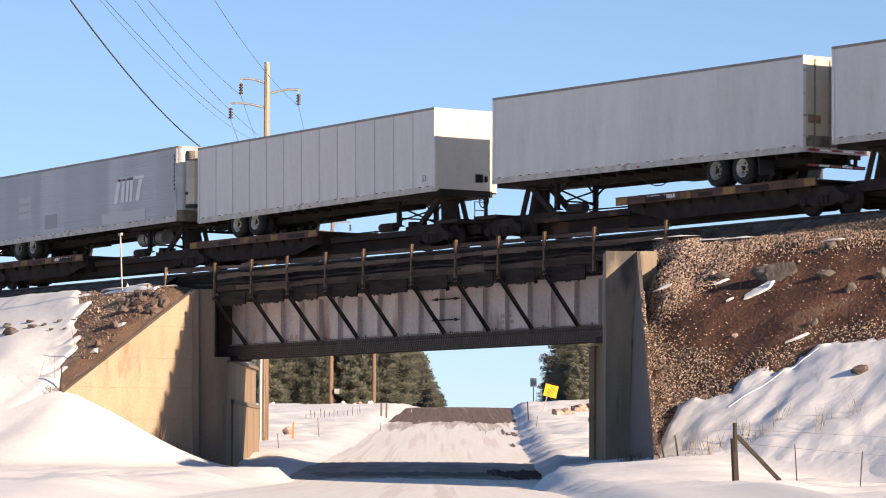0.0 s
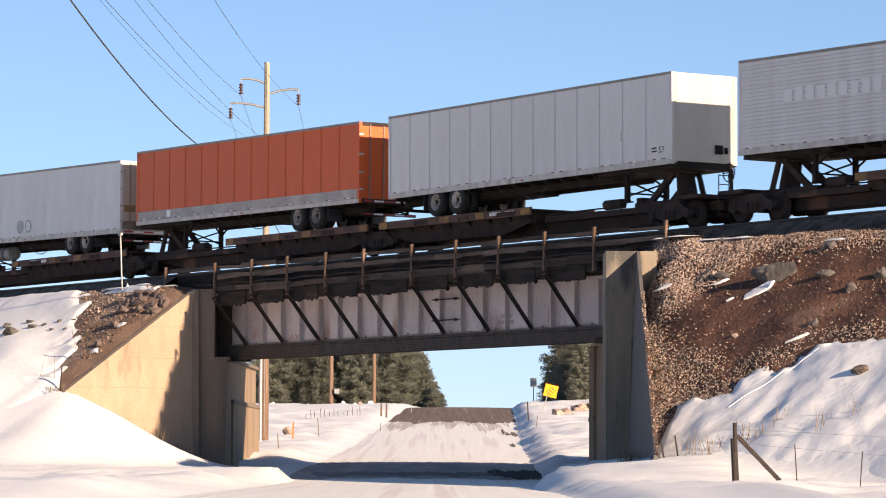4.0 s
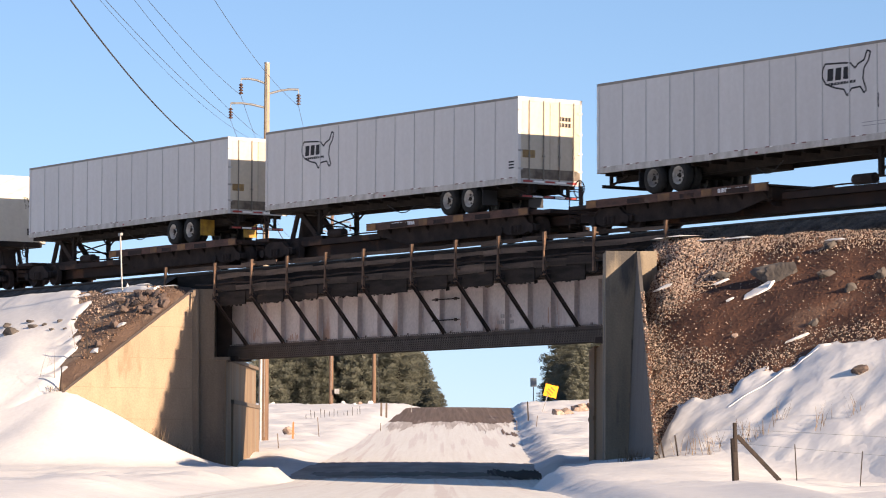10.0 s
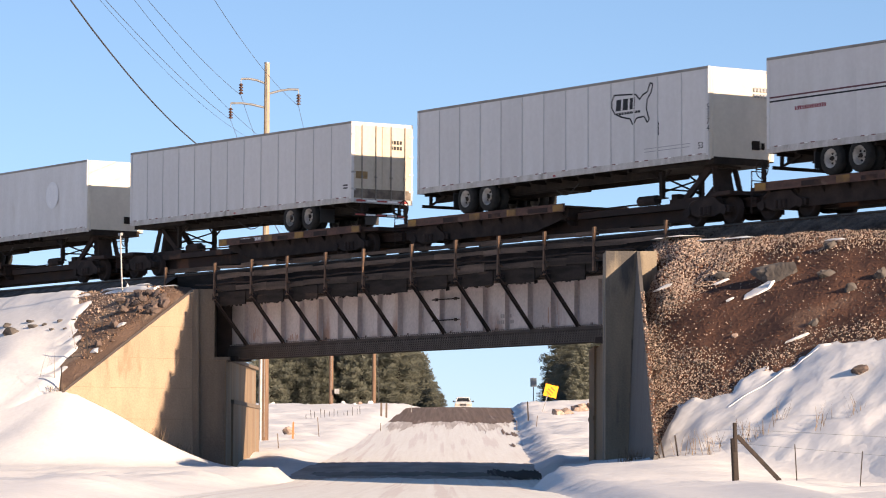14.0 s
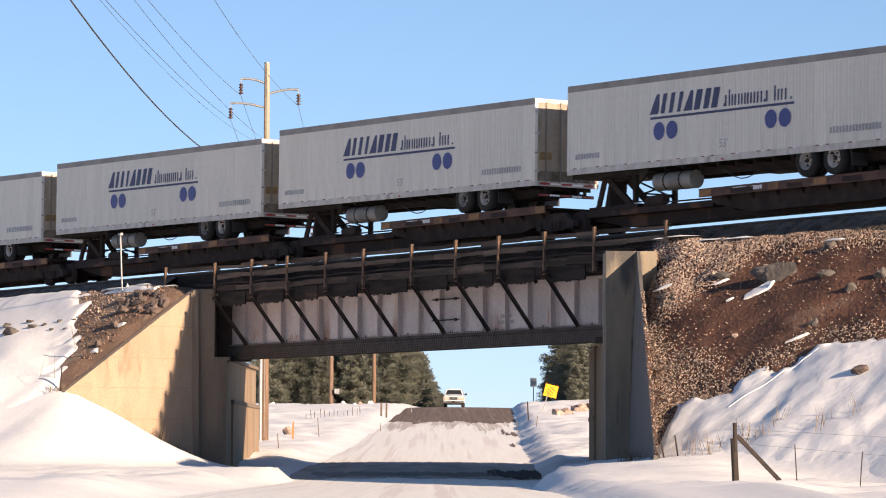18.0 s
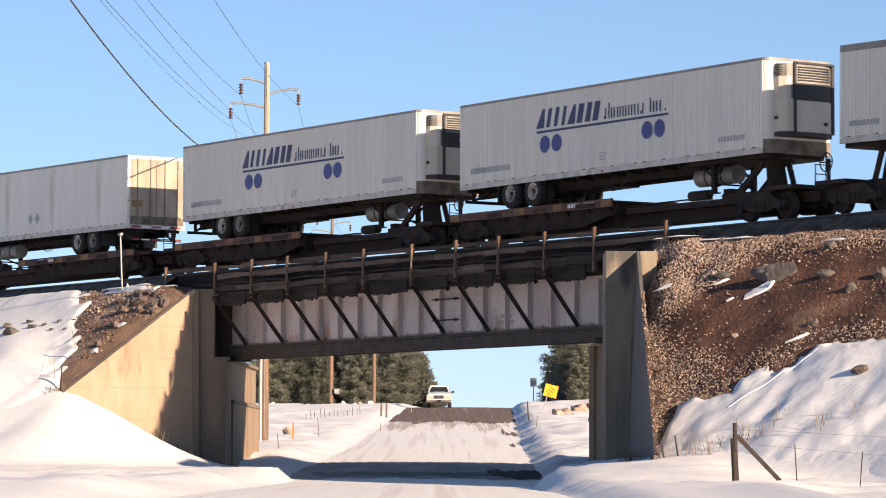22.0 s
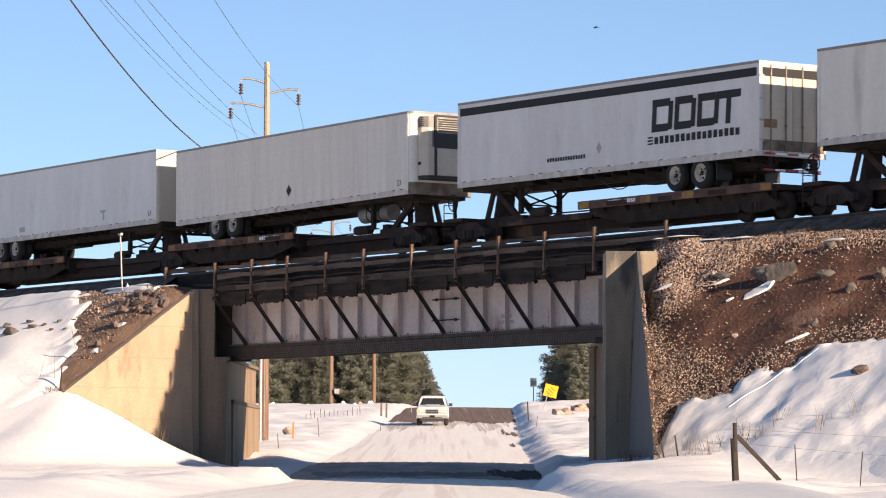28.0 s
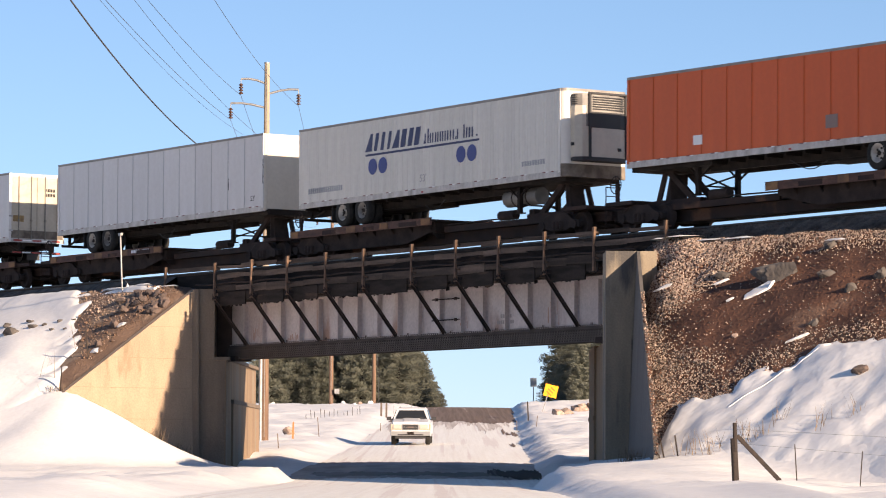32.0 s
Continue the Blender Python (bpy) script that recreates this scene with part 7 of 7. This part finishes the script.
for x, z, m in ((8.9, 2.0, GREYINK), (9.45, 2.05, GREYINK), (7.5, 0.8, INK)):
    part("placard", G().prism([(x - 0.16, z), (x, z - 0.22), (x + 0.16, z), (x, z + 0.22)], -HALFW - 0.012, -HALFW), m, T[25])
# black stripe and bold black shapes
bars(T[26], "stripe", [(0.05, 2.42, 16.05, 0.26, 0.0)], INK, y=-HALFW - 0.008)
block = G()
yb = -HALFW - 0.006
for a in (10.7, 11.85, 13.0):
    for p, q in (((0.1, 1.08), (0.95, 1.08)), ((0.15, 1.86), (1.05, 1.86)), ((0.1, 1.12), (0.16, 2.0)), ((0.92, 1.12), (1.0, 2.0))):
        w, h = (0, 0.24) if p[1] == q[1] else (0.22, 0)
        off = 0.0 if p[1] == q[1] else 0.003
        block.prism([(a + p[0], p[1]), (a + q[0] + w if h else a + p[0] + w, q[1] if h else p[1]), (a + q[0] + w, q[1] + h), (a + p[0] if h else a + q[0], p[1] + h if h else q[1])], yb - 0.005 - off, yb - off)
block.prism([(14.05, 1.86), (15.25, 1.86), (15.27, 2.1), (14.07, 2.1)], yb - 0.005, yb)
block.prism([(14.5, 1.08), (14.74, 1.08), (14.8, 1.86), (14.56, 1.86)], yb - 0.005, yb)
tagged(part("logo_marking", block, INK, T[26]), kind="stuff")
part("end_stripe", G().box(16.152, 16.158, -1.2, 1.2, 2.42, 2.68), INK, T[26])
bars(T[26], "name_marking", word(10.95, 0.7, 16, 0.19, 0.24, 0.42), INK, y=-HALFW - 0.006)
bars(T[26], "name_marking", [(10.6, 0.7 + 0.1 * k, 0.28, 0.05, 0.0) for k in range(3)], INK, y=-HALFW - 0.006)
bars(T[26], "small_marking", word(5.2, 0.52, 15, 0.1, 0.13, 0.42), INK, y=-HALFW - 0.006)
g = G().add([(8.03, -HALFW - 0.008, 0.6), (8.18, -HALFW - 0.008, 0.8), (8.03, -HALFW - 0.008, 1.0), (7.88, -HALFW - 0.008, 0.8)], [(0, 1, 2, 3)])
part("placard", g, GREYINK, T[26])
g = G().add([(8.27, -HALFW - 0.02, 0.5), (8.45, -HALFW - 0.02, 0.73), (8.27, -HALFW - 0.02, 0.96), (8.09, -HALFW - 0.02, 0.73)], [(0, 1, 2, 3)])
part("placard", g, INK, T[27])
lettering(T[27], "53", 15.6, 0.42, 0.28, INK, y=-HALFW - 0.02)
lettering(T[28], "53", 15.6, 0.42, 0.28, INK)
bars(T[28], "small_marking", [(11.8, 0.4, 0.12, 0.3, 0.0), (11.6, 0.7, 0.45, 0.1, 0.0), (4.6, 0.35, 0.5, 0.2, 0.0), (1.2, 0.35, 0.12, 0.25, 0.0)], GREYINK)
bars(T[29], "sticker", [(3.4, 0.5, 0.45, 0.3, 0.0)], PALE, y=-HALFW - 0.012)
bars(T[29], "sticker", [(9.7, 0.55, 0.55, 0.4, 0.0)], BROWNSTICK, y=-HALFW - 0.012)
bars(T[6], "sticker", [(2.4, 0.22, 0.3, 0.25, 0.0)], PALE, y=-HALFW - 0.014)
bars(T[8], "sticker", [(3.0, 0.2, 0.3, 0.25, 0.0), (10.8, 0.6, 0.5, 0.12, 0.0)], PALE, y=-HALFW - 0.014)
bars(T[8], "sticker", [(7.0, 0.6, 1.0, 0.35, 0.0)], BROWNSTICK, y=-HALFW - 0.012)
lettering(T[31], "53106", 16.14, 1.46, 0.23, INK, y=-HALFW - 0.02, stack=True)
lettering(T[31], "53'", 15.4, 0.5, 0.27, INK)
bars(T[31], "small_marking", [(13.6, 0.95, 0.04, 0.42, 0.0)], INK)
# bars on the ends that the sun lights
for i in (10, 14, 22, 24):
    tr = T[i]
    g = G()
    for r in range(2):
        for k in range(5):
            g.box(16.205, 16.212, 0.45 + k * 0.13, 0.54 + k * 0.13, 2.2 - r * 0.2 if i in (10, 14) else 1.75 - r * 0.2, 2.33 - r * 0.2 if i in (10, 14) else 1.88 - r * 0.2)
    tagged(part("end_marking", g, GREYINK, tr), kind="stuff")
for i in (11, 15, 25, 32):
    g = G()
    for r in range(2):
        for k in range(4):
            g.box(16.152, 16.158, 0.35 + k * 0.13, 0.44 + k * 0.13, 2.15 - r * 0.2, 2.28 - r * 0.2)
    tagged(part("end_marking", g, INK, T[i]), kind="stuff")

# ---- the pickup that comes down the road ----
CARWHITE = mat("dusty_white_car_paint", (0.56, 0.565, 0.58), (0.48, 0.485, 0.5), 2.0, 0.4, fine=14)
CARGLASS = plain("dark_car_glass", (0.02, 0.022, 0.025), 0.08)
CHROME = plain("dull_chrome", (0.5, 0.5, 0.5), 0.3, 0.8)
LAMPGLASS = plain("frosted_lamp_glass", (0.4, 0.37, 0.33), 0.25)
AMBER = plain("pale_amber_lens", (0.42, 0.33, 0.24), 0.3)
# local: y = 0 at the front bumper, +y to the back, x to the right seen from the front
truck = thing("pickup_truck", "white pickup truck with dark grille driving down the snowy road", "car", m=UW @ pose(2.72, 425, road_z(425) + 0.04))
body = part("body", G().hexa([(-0.93, 0.14, 0.46), (0.93, 0.14, 0.46), (0.98, 5.3, 0.5), (-0.98, 5.3, 0.5), (-0.93, 0.12, 1.0), (0.93, 0.12, 1.0), (0.95, 5.3, 1.12), (-0.95, 5.3, 1.12)]), CARWHITE, truck)
part("hood", G().hexa([(-0.93, 0.12, 1.0), (0.93, 0.12, 1.0), (0.94, 1.4, 1.1), (-0.94, 1.4, 1.1), (-0.84, 0.2, 1.13), (0.84, 0.2, 1.13), (0.88, 1.4, 1.26), (-0.88, 1.4, 1.26)]).hexa([(-0.4, 0.25, 1.12), (0.4, 0.25, 1.12), (0.45, 1.4, 1.25), (-0.45, 1.4, 1.25), (-0.34, 0.3, 1.15), (0.34, 0.3, 1.15), (0.4, 1.4, 1.29), (-0.4, 1.4, 1.29)]), CARWHITE, body)
part("cab", G().hexa([(-0.93, 1.35, 1.1), (0.93, 1.35, 1.1), (0.93, 3.6, 1.12), (-0.93, 3.6, 1.12), (-0.72, 1.95, 1.74), (0.72, 1.95, 1.74), (0.73, 3.45, 1.74), (-0.73, 3.45, 1.74)]), CARWHITE, body)
part("roof", G().hexa([(-0.74, 1.92, 1.73), (0.74, 1.92, 1.73), (0.75, 3.48, 1.73), (-0.75, 3.48, 1.73), (-0.62, 2.1, 1.8), (0.62, 2.1, 1.8), (0.66, 3.4, 1.8), (-0.66, 3.4, 1.8)]), CARWHITE, body)
part("windscreen", G().hexa([(-0.77, 1.4, 1.26), (0.77, 1.4, 1.26), (0.77, 1.46, 1.24), (-0.77, 1.46, 1.24), (-0.6, 1.85, 1.67), (0.6, 1.85, 1.67), (0.6, 1.91, 1.65), (-0.6, 1.91, 1.65)]), CARGLASS, body)
part("wiper", G().beam((-0.6, 1.37, 1.27), (-0.05, 1.42, 1.33), 0.02, 0.02).beam((0.1, 1.37, 1.27), (0.6, 1.42, 1.34), 0.02, 0.02), BLACK, body)
for sx in (-1, 1):
    part("side_window", G().hexa([(sx * 0.925, 1.75, 1.22), (sx * 0.925, 3.3, 1.22), (sx * 0.88, 3.3, 1.22), (sx * 0.88, 1.75, 1.22), (sx * 0.77, 2.1, 1.68), (sx * 0.77, 3.2, 1.68), (sx * 0.72, 3.2, 1.68), (sx * 0.72, 2.1, 1.68)]), CARGLASS, body)
    part("headlight", G().box(sx * 0.43, sx * 0.84, 0.07, 0.14, 0.8, 0.99), LAMPGLASS, body, "rectangular headlight")
    part("turn_signal", G().box(sx * 0.43, sx * 0.88, 0.09, 0.14, 0.745, 0.785), AMBER, body, "amber turn signal below the headlight")
    part("mirror", G().box(sx * 1.0, sx * 1.22, 1.55, 1.67, 1.18, 1.36).beam((sx * 0.9, 1.62, 1.2), (sx * 1.05, 1.62, 1.26), 0.04, 0.04), BLACK, body)
    part("wheel_arch", G().prism([(0.5 + 0.5 * math.cos(k * math.pi / 8) * 1.0 + 0.45, 0.42 + 0.5 * math.sin(k * math.pi / 8)) for k in range(9)], -0.02, 0.02), CARWHITE, body, m=pose(sx * 0.97, 0.0, 0.0, 0, 0, 90))
grille = part("grille", G().box(-0.36, 0.36, 0.05, 0.12, 0.76, 0.99), BLACK, body, "dark grille in a chrome surround")
part("grille_frame", G().box(-0.39, 0.39, 0.07, 0.13, 0.74, 1.01), CHROME, body)
part("grille_bar", G().box(-0.36, 0.36, 0.04, 0.05, 0.87, 0.878), CHROME, grille)
part("grille_badge", G().box(-0.16, 0.16, 0.03, 0.04, 0.84, 0.9), plain("dull_badge", (0.12, 0.09, 0.085), 0.4), grille)
part("bumper", G().hexa([(-0.94, -0.04, 0.46), (0.94, -0.04, 0.46), (0.97, 0.16, 0.46), (-0.97, 0.16, 0.46), (-0.94, -0.08, 0.66), (0.94, -0.08, 0.66), (0.97, 0.16, 0.68), (-0.97, 0.16, 0.68)]), CHROME, truck, "dull chrome bumper")
part("bumper_slot", G().box(-0.62, 0.62, -0.088, -0.07, 0.49, 0.53), BLACK, truck)
part("bonnet_lip", G().cyl((-0.86, 0.16, 1.06), (0.86, 0.16, 1.06), 0.07, 12), CARWHITE, truck)
for q in (-0.93, 0.93):
    part("corner_lamp", G().cyl((q, 0.14, 0.74), (q, 0.14, 1.02), 0.045, 10), AMBER, truck, "narrow amber corner lamp")
part("roof_rail", G().box(-0.62, -0.58, 2.2, 3.3, 1.8, 1.83).box(0.58, 0.62, 2.2, 3.3, 1.8, 1.83), BLACK, truck)
part("number_plate", G().box(-0.16, 0.16, -0.1, -0.08, 0.52, 0.64), UNDER, truck)
part("air_dam", G().box(-0.75, 0.75, 0.05, 0.15, 0.32, 0.5), BLACK, truck)
part("underbody", G().box(-0.6, 0.6, 0.4, 5.1, 0.3, 0.5).cyl((-0.7, 0.95, 0.38), (0.7, 0.95, 0.38), 0.07, 8).cyl((-0.7, 4.2, 0.38), (0.7, 4.2, 0.38), 0.09, 8), BLACK, truck)
part("aerial", G().cyl((-0.85, 1.3, 1.1), (-0.87, 1.42, 1.9), 0.008, 4), BLACK, truck)
CT = G().lathe([(0.22, -0.11), (0.34, -0.125), (0.375, -0.09), (0.385, 0), (0.375, 0.09), (0.34, 0.125), (0.22, 0.11)], n=20).mesh("car_tyre", TYRE)
CR = G().lathe([(0.0, -0.06), (0.08, -0.06), (0.1, -0.02), (0.2, -0.05), (0.23, -0.1), (0.23, 0.1), (0.0, 0.1)], n=10).mesh("car_rim", RIM)
TRUCK_WHEELS = []
for x in (-0.83, 0.83):
    for y in (0.95, 4.2):
        m = pose(x, y, 0.385, 0, 0, 90 if x < 0 else -90)
        w = part("wheel", CT, None, truck, m=m)
        part("rim", CR, None, w, m=pose(0, 0, 0, 0, 0, 180))
        TRUCK_WHEELS.append((w, m, 1 if x < 0 else -1))

# ---- a small bird ----
bird = thing("bird", "small dark bird gliding across the sky", "bird", m=pose(0, 0, 30))
BS = Matrix.Scale(0.6, 4)
part("bird_body", G().lathe([(0.0, -0.11), (0.03, -0.08), (0.042, 0.0), (0.03, 0.07), (0.0, 0.14)], n=8), INK, bird, m=BS)
for sx in (-1, 1):
    part("wing", G().hexa([(sx * 0.02, -0.05, 0.0), (sx * 0.02, 0.05, 0.0), (sx * 0.2, 0.07, 0.06), (sx * 0.2, 0.02, 0.06), (sx * 0.02, -0.05, 0.012), (sx * 0.02, 0.05, 0.012), (sx * 0.2, 0.07, 0.068), (sx * 0.2, 0.02, 0.068)]), INK, bird, m=BS)
part("tail", G().hexa([(-0.02, 0.1, 0), (0.02, 0.1, 0), (0.035, 0.2, 0), (-0.035, 0.2, 0), (-0.02, 0.1, 0.01), (0.02, 0.1, 0.01), (0.035, 0.2, 0.01), (-0.035, 0.2, 0.01)]), INK, bird, m=BS)

# seconds, metres along the road, metres across it
DRIVE = ((0, 660, 7.5), (5, 570, 5.9), (9, 498, 4.3), (11, 461, 3.5), (13, 425, 2.72), (14.5, 393, 2.23), (17, 346, 1.47), (19, 315, 0.6), (21, 291, -0.12), (23, 270, -0.37), (25, 249, -0.54), (26.5, 233, -0.58), (28, 217, -0.62), (30, 192, -1.14), (32, 172, -1.54))


def motions():
    for ob in TRAILERS + CARS:
        m = ob.matrix_basis.copy()
        walk(ob, [(t, Matrix.Translation((travelled(t), 0, 0)) @ m) for t in range(0, 33, 2)])
    # wheelsets turn while they roll across the stretch of track by the bridge
    for ob, x0 in WHEELS:
        m = ob.matrix_basis.copy()
        rows, k = [(0, m)], 1
        while k < 960:
            t = k / 30
            if -138 < x0 + travelled(t) < -70:
                rows.append((t, m @ pose(0, 0, 0, 0, math.degrees(travelled(t) / 0.42) % 360, 0)))
            k += 1
        rows.append((32, rows[-1][1]))
        walk(ob, rows)
    # the pickup follows the road
    rows = []
    for i, (t, w, u) in enumerate(DRIVE):
        a, b = DRIVE[max(0, i - 1)], DRIVE[min(len(DRIVE) - 1, i + 1)]
        yaw = math.degrees(math.atan2(-(a[2] - b[2]), a[1] - b[1]))
        pitch = math.degrees(math.atan2(road_z(w + 3) - road_z(w), 3.0))
        rows.append((t, UW @ pose(u, w, road_z(w) + 0.035, 0, 0, yaw) @ pose(0, 0, 0, pitch, 0, 0)))
    walk(truck, rows)
    for ob, m, sg in TRUCK_WHEELS:
        rows = [(0, m)]
        for k in range(15 * 40, 1280):
            t = k / 40
            rows.append((t, m @ pose(0, 0, 0, 0, sg * math.degrees(-lerp_table([(q[0], q[1]) for q in DRIVE], t) / 0.385) % 360, 0)))
        rows.append((32, rows[-1][1]))
        walk(ob, rows)
    # the bird glides from right to left
    walk(bird, [(t, UW @ pose(u, 110, z, 0, 0, -90)) for t, u, z in ((0, 212, 36), (14, 108, 26), (28, 4.75, 15.7), (28.5, 1.04, 15.23), (29, -2.65, 14.65), (30, -9.5, 12.65), (31, -16.4, 10.8), (32, -23.3, 9.6))])


motions()
